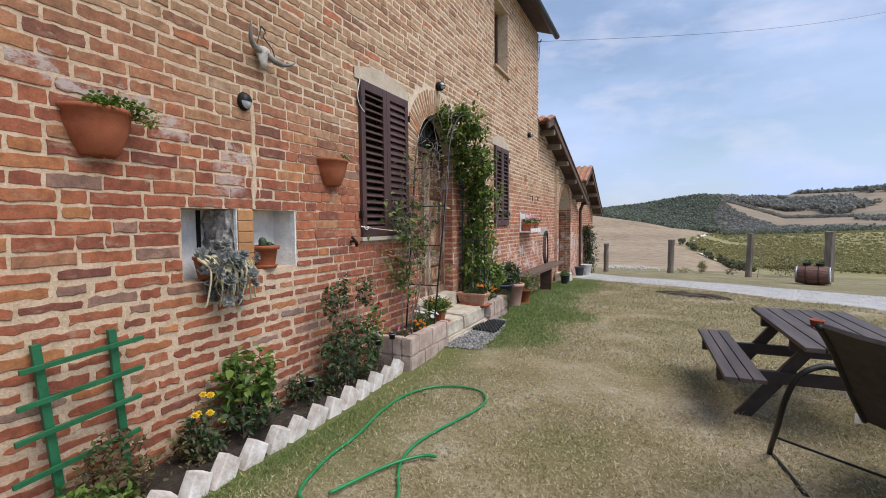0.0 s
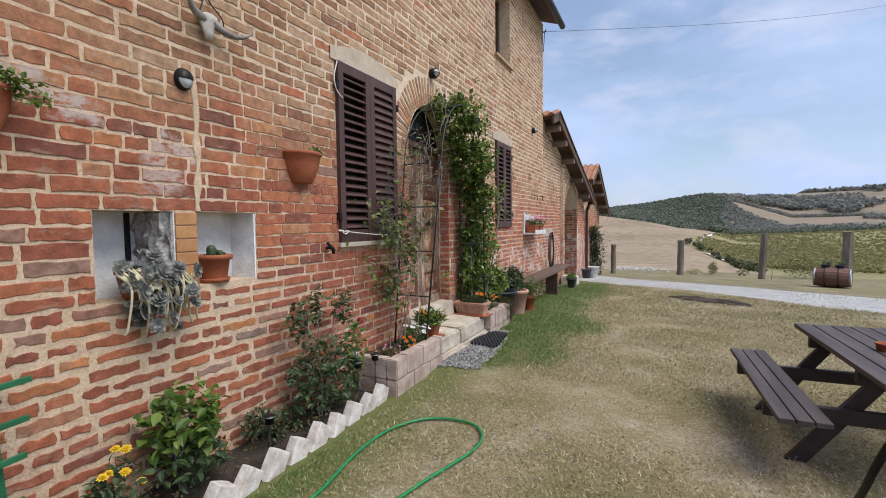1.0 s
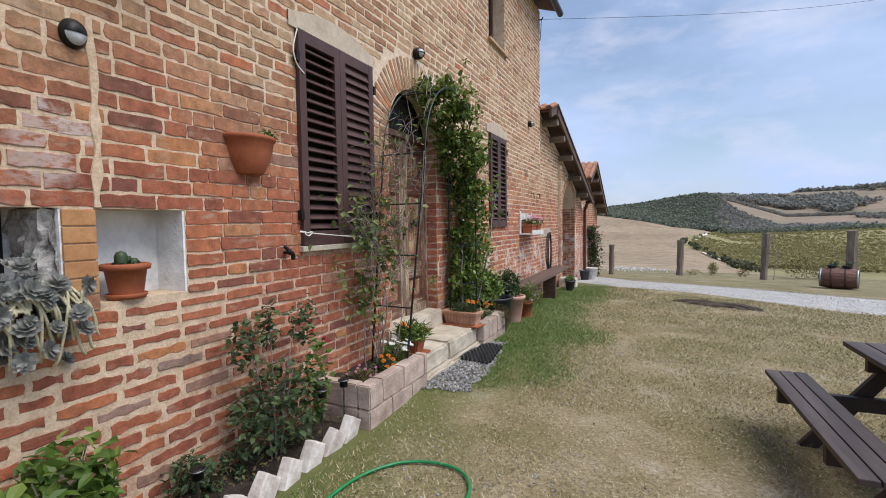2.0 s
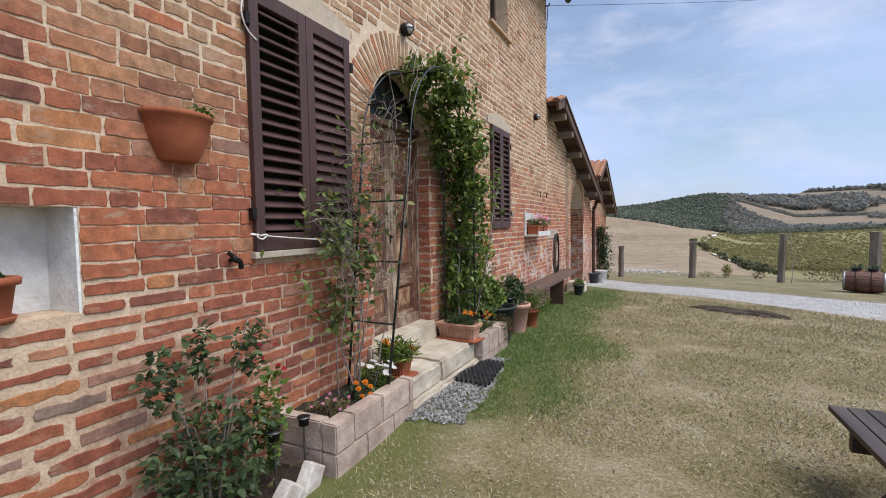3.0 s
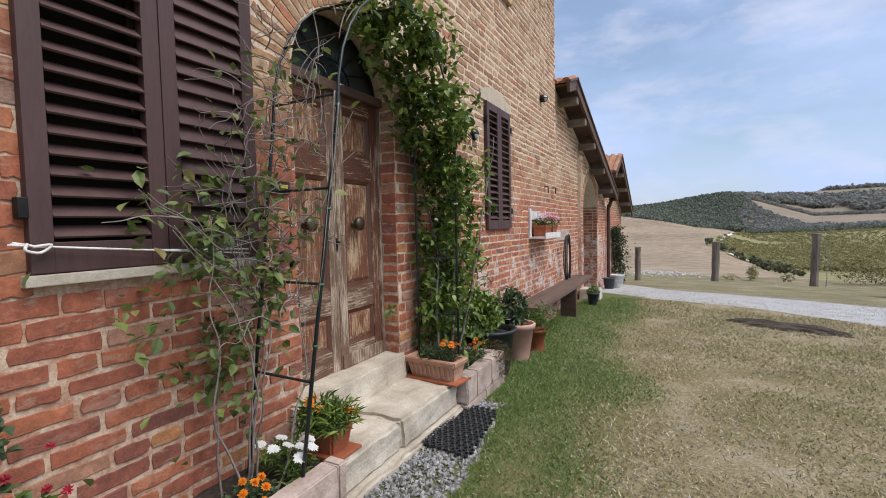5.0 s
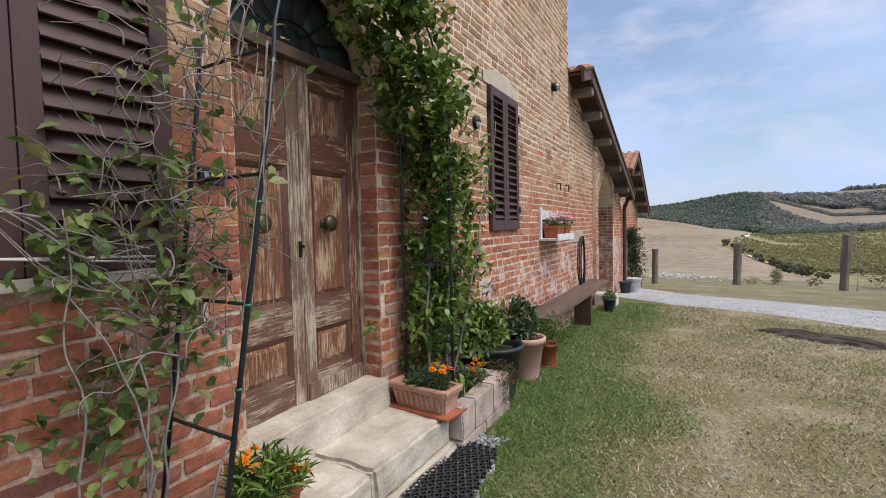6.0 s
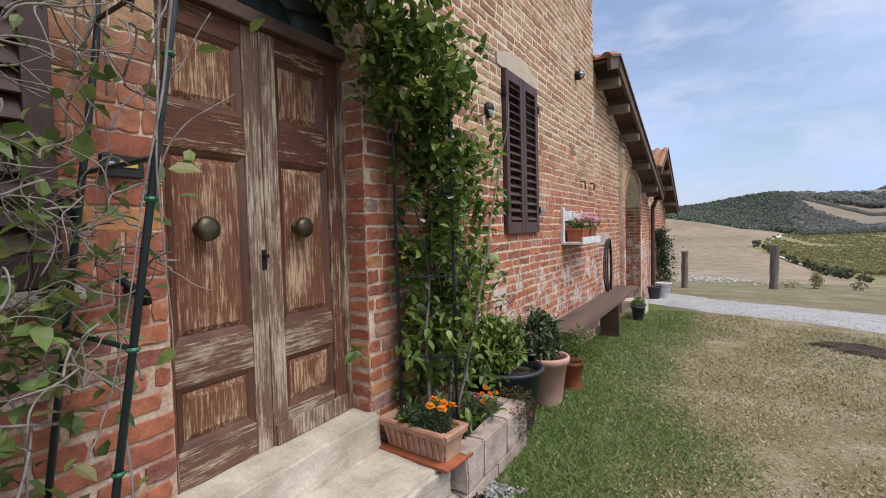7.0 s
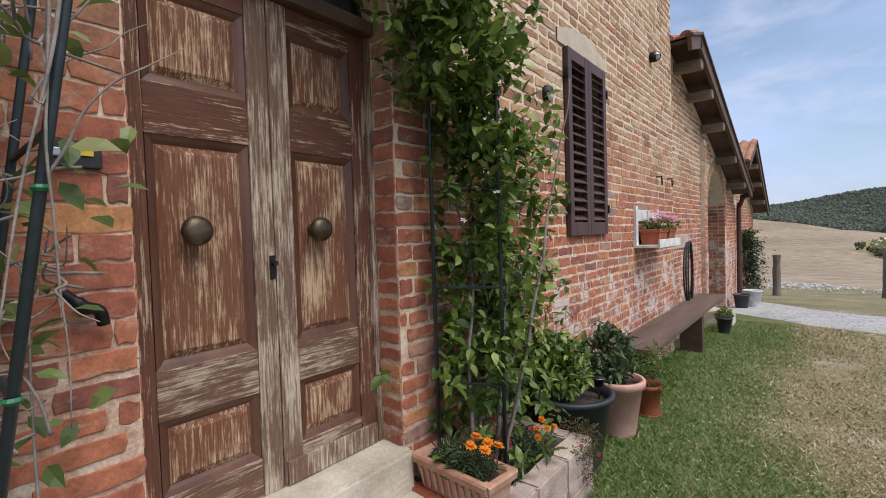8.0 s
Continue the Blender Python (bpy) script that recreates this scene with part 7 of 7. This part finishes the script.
def strip(bm, line, width, thick=0.018, sag=0.0):
    rows = []
    for p, n in line:
        rows.append([bm.verts.new(Vector(p) + width * s + Vector(n) * (h - sag * math.sin(math.pi * s))) for h in (0, thick) for s in (0, 0.25, 0.5, 0.75, 1.0)])
    for a, b in zip(rows, rows[1:]):
        for k in range(4):
            bm.faces.new((a[k], b[k], b[k + 1], a[k + 1]))
            bm.faces.new((a[5 + k], a[6 + k], b[6 + k], b[5 + k]))
        bm.faces.new((a[0], a[5], b[5], b[0]))
        bm.faces.new((a[4], b[4], b[9], a[9]))
    for r in (rows[0], rows[-1]):
        for k in range(4):
            bm.faces.new((r[k], r[k + 1], r[6 + k], r[5 + k]))
    bmesh.ops.recalc_face_normals(bm, faces=bm.faces)


back = curve_through([(-0.02, -0.10, 1.01), (0.08, 0.08, 0.87), (0.21, 0.28, 0.63), (0.33, 0.47, 0.43)], 5)
seat = curve_through([(0.33, 0.47, 0.43), (0.44, 0.66, 0.40), (0.60, 0.92, 0.44)], 5)
bm = bmesh.new()
strip(bm, [(p, (0.2, 0.5, 0.8)) for p in back], Wd, 0.02, 0.03)
part("backrest", bm, M_SLING, chair)
bm = bmesh.new()
strip(bm, [(p + Vector((0.004, 0.01, 0)), (0, 0, 1)) for p in seat], Wd, 0.02, 0.03)
part("seat", bm, M_SLING, chair)
for s in (0, 1):
    o_ = Wd * s
    bm = bmesh.new()
    tube(bm, [p + o_ for p in back + seat[1:]], 0.014, 10)
    part("side_tube", bm, M_IRON, chair, smooth=True)
    bm = bmesh.new()
    side = Vector((-0.10, 0.03, 0)) if s == 0 else Vector((0.06, 0, 0))
    loop = [(0.21, 0.42, 0.70), (0.13, 0.40, 0.71), (0.03, 0.37, 0.66), (-0.02, 0.40, 0.52), (-0.02, 0.56, 0.30), (0.0, 0.84, 0.02), (0.02, 0.80, 0.012), (0.08, 0.38, 0.012)]
    tube(bm, [p + o_ + (side if s else Vector((0, 0, 0))) for p in curve_through(loop, 6)], 0.015, 10)
    part("armrest_leg", bm, M_IRON, chair, smooth=True)
bm = bmesh.new()
tube(bm, [Vector((-0.015, 0.66, 0.20)), Vector((-0.015, 0.66, 0.20)) + Wd + Vector((0.06, 0, 0))], 0.007, 8)
part("crossbar", bm, M_IRON, chair)
part("tag", boxes((0.30, 0.34, 0.50, 0.504, 0.40, 0.45)), M_ROPE, chair, "small white label tag")

# ---- wooden bench along the wall ----
bench = empty("wall_bench", "long brown plank bench against the brick wall", "bench", at=(0, 0, 0))
bm = bmesh.new()
box(bm, 0.03, 0.40, 8.95, 12.9, 0.355, 0.405, 0.006)
bmesh.ops.subdivide_edges(bm, edges=[e for e in bm.edges if e.calc_length() > 1], cuts=10)
lumpy(bm, 0.006, 1.2)
part("seat_plank", bm, M_BENCH, bench)
for y in (9.35, 11.6):
    part("leg", boxes((0.06, 0.33, y - 0.06, y + 0.06, ground_z(0.2, y) - 0.05, 0.354), bevel=0.006), M_BEAM, bench)
for n, (x, y, r, h) in enumerate(((0.34, 13.25, 0.11, 0.26), (0.30, 13.62, 0.12, 0.26))):
    p = turned_pot("flower_pot", "small dark plastic pot with bright green seedling", (x, y, ground_z(x, y)), r, h, M_BLACKPOT, group="dark pots at the bench end")
    foliage("leaves", cloud(130, (0, 0, h + 0.05), (0.12, 0.12, 0.08), rg), 0.05, L_BRIGHT, p, 90 + n)
tagged(part("stone_block", stone(-0.1, 0.35, 14.1, 14.5, -0.5, -0.05, 0.02, 3, 0.015, 4.0), M_STONE), "rough pale stone block beside the gateway", "stone block")
x, y = 0.12, 17.5
p = turned_pot("bucket", "black plastic bucket by the gateway", (x, y, ground_z(x, y)), 0.17, 0.34, M_BLACKPOT, category="bucket")
x, y = 0.30, 17.95
p = turned_pot("bucket", "pale grey bucket by the gateway", (x, y, ground_z(x, y)), 0.19, 0.42, M_WHITEWOOD, category="bucket")
foliage("twigs", cloud(40, (-0.05, -0.05, 0.5), (0.06, 0.06, 0.15), rg), 0.05, L_DRY, p, 97, "blade")

# hose coil on the wall
coil = empty("hose_coil", "dark hose coiled on a wall hook", "hose", at=(0.03, 12.15, 0.80))
for k in range(3):
    bm = bmesh.new()
    pts = [(0.02 + 0.018 * k, 0.26 * (1 - 0.2 * k) * math.cos(a), (0.42 + 0.03 * k) * math.sin(a) - 0.02 * k) for a in [2 * math.pi * j / 30 for j in range(31)]]
    tube(bm, pts, 0.012, 8)
    part("loop", bm, M_RUBBER, coil, smooth=True)

# ---- flower shelf under the far window ----
shelf = empty("flower_shelf", "flaking white wooden wall shelf with flower boxes", "shelf", at=(0, 9.95, 1.24))
part("shelf_board", boxes((0.0, 0.24, -0.12, 0.78, 0.0, 0.03), bevel=0.004), M_WHITEWOOD, shelf)
part("front_rail", boxes((0.24, 0.258, -0.12, 0.78, 0.0, 0.085), bevel=0.003), M_WHITEWOOD, shelf)
part("back_post", boxes((0.0, 0.03, -0.12, -0.05, 0.03, 0.44), bevel=0.003), M_WHITEWOOD, shelf)
part("back_post", boxes((0.0, 0.03, 0.31, 0.37, 0.03, 0.40), bevel=0.003), M_WHITEWOOD, shelf)
part("back_post", boxes((0.0, 0.03, 0.70, 0.76, 0.03, 0.42), bevel=0.003), M_WHITEWOOD, shelf)
part("back_board", boxes((0.002, 0.02, -0.05, 0.31, 0.28, 0.40), (0.002, 0.02, 0.37, 0.70, 0.26, 0.38), bevel=0.003), M_WHITEWOOD, shelf)
for y, l in ((10.05, 0.36), (10.46, 0.30)):
    b_ = empty("flower_box", "small terracotta coloured flower box with pink flowers", "flower box", "flower boxes on the shelf", (0.125, y + 0.06, 1.272))
    bx = trough_body(0.20, l, 0.16, 0.84)
    part("box_body", bx, M_TERRA, b_)
    part("soil", boxes((-0.075, 0.075, -l / 2 + 0.03, l / 2 - 0.03, 0.11, 0.125)), M_SOIL, b_)
    foliage("leaves", cloud(260, (0.02, 0.05, 0.2), (0.13, l * 0.55, 0.09), rg), 0.045, L_BRIGHT, b_, 110, "leaf")
    flowers(b_, [(rg.uniform(-0.05, 0.14), rg.uniform(-l / 2, l / 2), rg.uniform(0.2, 0.34)) for _ in range(22)], 0.045, P_PINK, "petunia", 5, 1, 31)

# small black brackets on the wall
for y, z in ((10.75, 2.05), (11.25, 2.06)):
    bm = bmesh.new()
    tube(bm, [(0, 0, 0), (0.06, 0, 0), (0.065, 0.0, -0.10)], 0.010, 8)
    ob = tagged(part("wall_bracket", bm, M_IRON), "small black iron hook on the brick wall", "hook", "iron hooks")
    ob.location = (0, y, z)

# ---- ivy on the store wall ----
ivy = empty("ivy", "dark ivy climbing the corner of the store", "climbing plant", at=(X2, 20.6, -0.7))
pts = []
for _ in range(2600):
    h = rg.uniform(0, 2.0)
    w = 0.85 * (1 - 0.5 * h / 2.0)
    p = Vector((abs(rg.gauss(0.12, 0.14)) + 0.02, rg.uniform(-w, w) + 0.35 * math.sin(h * 2), h))
    if noise.noise(p * 3.0) > -0.2:
        pts.append(p)
foliage("leaves", pts, 0.10, L_IVY, ivy, 120, "leaf")
bm = bmesh.new()
tube(bm, curve_through([(0.05, 0, -0.1), (0.06, 0.1, 0.6), (0.05, -0.05, 1.3), (0.04, 0.1, 1.9)], 5), 0.03, 7)
part("stem", bm, M_BARK, ivy)


# ---- fence posts, barrel, far edge ----
def fence_post(x, y, h, r, lean, label, square=False):
    bm = bmesh.new()
    pts = [(lean * t_, 0.02 * math.sin(3 * t_), -0.3 + (h + 0.3) * t_) for t_ in [k / 6 for k in range(7)]]
    tube(bm, pts, [r * (1 + 0.08 * math.sin(k * 2.2)) for k in range(7)], 6 if square else 12)
    lumpy(bm, 0.02, 5.0, x)
    ob = tagged(part("fence_post", bm, M_POST), label, "fence post", "old fence posts")
    ob.location = (x, y, ground_z(x, y))
    return ob


fence_post(0.45, 23.6, 1.35, 0.115, 0.0, "grey weathered round fence post near the store corner")
fence_post(3.25, 25.2, 1.62, 0.15, 0.03, "stout silver-grey fence post beside the track")
fence_post(6.35, 24.6, 1.95, 0.13, 0.07, "split dark fence post with peeling bark", True)
fence_post(9.05, 24.0, 2.05, 0.17, 0.0, "thick grey fence post behind the barrel", True)
sap = empty("sapling", "thin bare sapling tied at the split post", "sapling", at=(6.62, 24.5, ground_z(6.62, 24.5)))
twigs(sap, [((0.06, 0.0, 0.0), (0.02, 0, 1)), ((0.06, 0.0, 0.7), (0.5, 0, 1)), ((0.06, 0.0, 1.0), (-0.4, 0.1, 1))], 8, 0.24, 0.014, rg, (0, 0, 0.8))
foliage("leaves", cloud(60, (0.1, 0, 1.1), (0.3, 0.3, 0.9), rg), 0.07, L_DRY, sap, 121)
gn = empty("gnarled_stump", "dark twisted vine stump at the far edge", "stump", at=(12.4, 22.5, ground_z(12.4, 22.5)))
twigs(gn, [((0.06, 0, 0), (0.1, 0, 1)), ((0.06, 0, 0.2), (-0.8, 0, 1)), ((0.06, 0, 0.4), (0.9, 0, 0.8))], 6, 0.2, 0.07, rg, (0, 0, 0.3))

BY, BX = 19.6, 7.45
barrel = empty("barrel_planter", "old red-brown wooden barrel lying on its side with two black pots", "barrel", at=(BX, BY, ground_z(BX, BY) + 0.33))
barrel.rotation_euler = (0, 0, radians(-20))
M_STAVE = plain("weathered_red_barrel_wood", (0.10, 0.045, 0.034), (0.22, 0.12, 0.09), 7.0, 0.8, 0, 0.5, 50, "Object", (0.2, 1, 1))
NS = 22
for k in range(NS):
    bm = bmesh.new()
    a0, a1 = 2 * math.pi * k / NS + 0.012, 2 * math.pi * (k + 1) / NS - 0.012
    rows = []
    for i in range(9):
        x = -0.47 + 0.94 * i / 8
        rr = 0.27 + 0.065 * (1 - (x / 0.47) ** 2)
        rows.append([bm.verts.new((x, q * math.cos(a), q * math.sin(a))) for q in (rr - 0.025, rr) for a in (a0, a1)])
    for p, q in zip(rows, rows[1:]):
        bm.faces.new((p[2], q[2], q[3], p[3]))
        bm.faces.new((p[0], p[1], q[1], q[0]))
        bm.faces.new((p[0], q[0], q[2], p[2]))
        bm.faces.new((p[1], p[3], q[3], q[1]))
    bm.faces.new((rows[0][0], rows[0][2], rows[0][3], rows[0][1]))
    bm.faces.new((rows[-1][0], rows[-1][1], rows[-1][3], rows[-1][2]))
    part("stave", bm, M_STAVE, barrel)
for x in (-0.44, -0.17, 0.17, 0.44):
    bm = bmesh.new()
    rr = 0.275 + 0.065 * (1 - (x / 0.47) ** 2)
    lathe(bm, [(rr, x - 0.025), (rr + 0.006, x - 0.025), (rr + 0.006, x + 0.025), (rr, x + 0.025)], 32)
    for v in bm.verts:
        v.co = Vector((v.co.z, v.co.x, v.co.y))
    part("hoop", bm, M_ZINC if abs(x) > 0.3 else M_PIPE, barrel, "rusted iron hoop", True)
for x in (-0.44, 0.44):
    bm = bmesh.new()
    lathe(bm, [(0.272, x - 0.012), (0.272, x + 0.012), (0, x + 0.012)] if x > 0 else [(0.0, x - 0.012), (0.272, x - 0.012), (0.272, x + 0.012)], 28)
    for v in bm.verts:
        v.co = Vector((v.co.z, v.co.x, v.co.y))
    part("head", bm, M_WHITEWOOD if x > 0 else M_STAVE, barrel)
for dx in (-0.18, 0.18):
    p = turned_pot("flower_pot", "black pot with small green plant standing on the barrel", (BX + dx * 0.94, BY - dx * 0.34, ground_z(BX, BY) + 0.33 + 0.25), 0.125, 0.16, M_BLACKPOT, group="pots on the barrel")
    foliage("leaves", cloud(110, (0.03, 0, 0.2), (0.14, 0.14, 0.06), rg), 0.06, L_ROSE, p, 130)

# white stones heaped at the field's edge
L_WSTONE = leaf_material("white_stones", [(0.0, (0.60, 0.58, 0.54)), (1.0, (0.80, 0.78, 0.74))], 0.9)
stones_field("white_stones", "loose white stones heaped along the field edge", (-0.2, 4.4, 27.0, 40), 230, 0.075, L_WSTONE, 14, 0.03, lambda x, y: y < 37.5 - 2.2 * (x + 0.2) + 2 * noise.noise((x, y, 3)) and noise.noise((x * 1.5, y * 0.8, 7)) > -0.25)
for n, (x, y, r, h, count) in enumerate(((4.75, 27.0, 0.22, 0.34, 420), (3.9, 26.8, 0.35, 0.14, 160), (8.2, 27.0, 0.8, 0.5, 700), (9.3, 27.6, 0.6, 0.35, 420), (6.0, 27.0, 0.3, 0.16, 140))):
    b_ = empty("field_bush", "small olive green bush on the field edge", "bush", "bushes on the field edge", (x, y, ground_z(x, y)))
    foliage("leaves", cloud(count, (0, 0, h), (r, r, h), rg), 0.09, L_ORCH if n < 2 else L_DRY, b_, 140 + n)

# overhead wire from the house corner
bm = bmesh.new()
A, B = Vector((0.05, 11.5, 5.76)), Vector((15.5, 28.5, 11.3))
tube(bm, [A.lerp(B, k / 20) - Vector((0, 0, 0.5 * math.sin(math.pi * k / 20))) for k in range(21)], 0.0042, 6)
tagged(part("overhead_wire", bm, M_IRON, None), "thin overhead cable strung from the house corner", "cable")
ins = empty("wire_anchor", "small dark insulator bracket at the house corner", "insulator", at=(0.0, 11.45, 5.74))
bm = bmesh.new()
tube(bm, [(0, 0, 0), (0.06, 0.04, 0.01), (0.08, 0.06, 0.06)], 0.014, 8)
part("bracket", bm, M_IRON, ins)
bm = bmesh.new()
tube(bm, curve_through([(0.05, 0.04, 0.0), (0.04, 0.05, -0.15), (0.03, 0.05, -0.3), (0.02, 0.05, -0.42)], 4), 0.008, 6)
part("drop_cable", bm, M_IRON, ins)


# ---- distant country ----
def clumps(name, label, spots, size, material, seed, category, per=14, flat=0.8):
    """Many tree crowns, each a ragged bunch of leafy flakes."""
    rg_ = random.Random(seed)
    v, f = [], []
    for x, y, s in spots:
        z = ground_z(x, y)
        for _ in range(per):
            d = Vector((rg_.gauss(0, 1), rg_.gauss(0, 1), rg_.gauss(0.15, 0.8))).normalized()
            c = Vector((x, y, z + s * 0.55)) + Vector((d.x * s * 0.5, d.y * s * 0.5, d.z * s * 0.5 * flat)) * rg_.uniform(0.55, 1.05)
            k = len(v)
            q = s * size * rg_.uniform(0.6, 1.3)
            a, b = Vector((rg_.gauss(0, 1), rg_.gauss(0, 1), rg_.gauss(0, 1))).normalized(), Vector((rg_.gauss(0, 1), rg_.gauss(0, 1), rg_.gauss(0, 1))).normalized()
            b = a.cross(b).normalized()
            n_ = a.cross(b)
            v += [c + a * q, c + b * q, c - a * q * 0.9 + n_ * q * 0.3, c - b * q * 0.8 - n_ * q * 0.2, c + n_ * q * 0.7]
            f += [(k, k + 1, k + 4), (k + 1, k + 2, k + 4), (k + 2, k + 3, k + 4), (k + 3, k, k + 4)]
    return tagged(new(name, mesh_from(name, v, f, material)), label, category, kind="stuff")


def polar(az_, r):
    return CX + r * math.sin(radians(az_)), CY + r * math.cos(radians(az_))


rt = random.Random(40)
spots, hazy = [], []
while len(spots) < 9000:
    az_, r = rt.uniform(-9, 21), rt.uniform(345, 780)
    x, y = polar(az_, r)
    n_ = noise.noise((x * 0.012, y * 0.012, 6.0))
    if r < 420 and az_ > 5 and n_ < 0.0:
        continue
    if r < 380 and az_ < 4 and rt.random() < 0.5:
        continue
    if az_ > 6.0 + 1.5 * n_ and r > 400:
        if noise.noise((x * 0.010, y * 0.006, 9.0)) > 0.06 and rt.random() < 0.6:
            hazy.append((x, y, rt.uniform(2.5, 4.5)))
        continue
    spots.append((x, y, rt.uniform(2.4, 4.4) * (1 + r / 1600) * (0.6 if az_ > 6 else 1)))
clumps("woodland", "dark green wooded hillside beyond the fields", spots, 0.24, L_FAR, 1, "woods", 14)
# L_HAZE carries painted distance haze, here and on the far copses
clumps("scrub", "scrub on the valley slopes, leaf colour greyed for distance haze", hazy, 0.25, L_HAZE, 5, "scrub", 12)
spots = []
while len(spots) < 1500:
    az_, r = rt.uniform(5, 21), rt.uniform(780, 1250)
    x, y = polar(az_, r)
    if noise.noise((x * 0.008, y * 0.005, 9.0)) + 0.4 * noise.noise((x * 0.02, y * 0.02, 4.0)) > 0.16:
        spots.append((x, y, rt.uniform(6, 11)))
clumps("woodland", "copses on the far tan hills, leaf colour paled for distance haze", spots, 0.25, L_HAZE, 2, "woods", 12)
spots = []
for row in range(70):
    for k in range(120):
        x, y = polar(3.5 + 17.5 * k / 119 + rt.uniform(-0.05, 0.05), 62 * 1.0255 ** row)
        if zone(x, y) == 2 and zone(*polar(math.degrees(math.atan2(x - CX, y - CY)) - 0.5, math.hypot(x - CX, y - CY))) == 2 and rt.random() < 0.55 and 72 < math.hypot(x - CX, y - CY) < 330 and noise.noise((x * 0.02, y * 0.02, 1)) > -0.42:
            spots.append((x, y, rt.uniform(0.35, 0.75) * (1 + math.hypot(x, y) / 300)))
clumps("orchard", "rows of low olive-green orchard trees in the valley", spots, 0.24, L_ORCH, 3, "orchard", 11, 0.6)
spots = []
for k in range(46):
    az_ = rt.uniform(2.0, 9.3)
    r = table(az_, (2.0, 3.5, 5.0, 6.6, 8.7, 9.6), (116, 108, 95, 75, 45, 34)) * rt.uniform(0.96, 1.08)
    x, y = polar(az_ + 0.4, r)
    if noise.noise((az_ * 1.7, 0.0, 2.0)) > -0.15:
        spots.append((x, y, rt.uniform(0.5, 1.2) * (0.45 + r / 150)))
clumps("hedgerow", "ragged dark hedge between field and orchard", spots, 0.34, L_HEDGE, 4, "hedge", 16)

# white farm track in the valley
M_WHITEROAD = plain("white_dust_track", (0.50, 0.48, 0.44), (0.66, 0.64, 0.60), 0.3, 0.95, 0, 0.3, 3, "World")


def ribbon(name, label, line, half):
    v, f = [], []
    pts_ = curve_through([(*polar(a, r), 0) for a, r in line], 10)
    for i, p in enumerate(pts_):
        d = (pts_[min(i + 1, len(pts_) - 1)] - pts_[max(i - 1, 0)]).normalized()
        w = Vector((d.y, -d.x, 0)) * half
        for q in (p - w, p + w):
            v.append((q.x, q.y, ground_z(q.x, q.y) + 0.25))
        if i:
            k = i * 2
            f.append((k - 2, k - 1, k + 1, k))
    tagged(new(name, mesh_from(name, v, f, M_WHITEROAD)), label, "road", kind="structure")


ribbon("road_valley", "white dusty farm track winding in the valley", [(3.45, 143), (3.8, 156), (4.2, 178), (4.7, 215), (5.0, 246), (5.5, 258)], 0.55)
ribbon("road_field", "white dusty track beside the orchard", [(4.3, 101), (5.4, 93), (6.6, 87), (7.9, 83)], 0.4)

# ---- bricks nearest to the path, one by one ----
proto = []
pb = Bricks(61)
for w_, h_ in ((0.262, 0.06), (0.262, 0.06), (0.262, 0.06), (0.262, 0.06), (0.125, 0.06), (0.125, 0.06), (0.125, 0.06), (0.125, 0.06)):
    v, f = pb.shape(w_, h_, 0.006)
    proto.append((mesh_from("brick", v, f, M_BRICK), w_, h_))
rq = random.Random(71)
for y, z, w, h in near_bricks:
    me, w_, h_ = proto[rq.randrange(0, 4) if w > 0.18 else rq.randrange(4, 8)]
    ob = new("brick", me)
    ob.parent = house_wall
    flip = rq.choice((1, -1))
    ob.matrix_basis = Matrix.LocRotScale((rq.uniform(-0.003, 0.003), y, z), Euler((rq.uniform(-0.012, 0.012) + (math.pi if flip < 0 else 0), 0, 0)), (1, w / w_, h / h_))
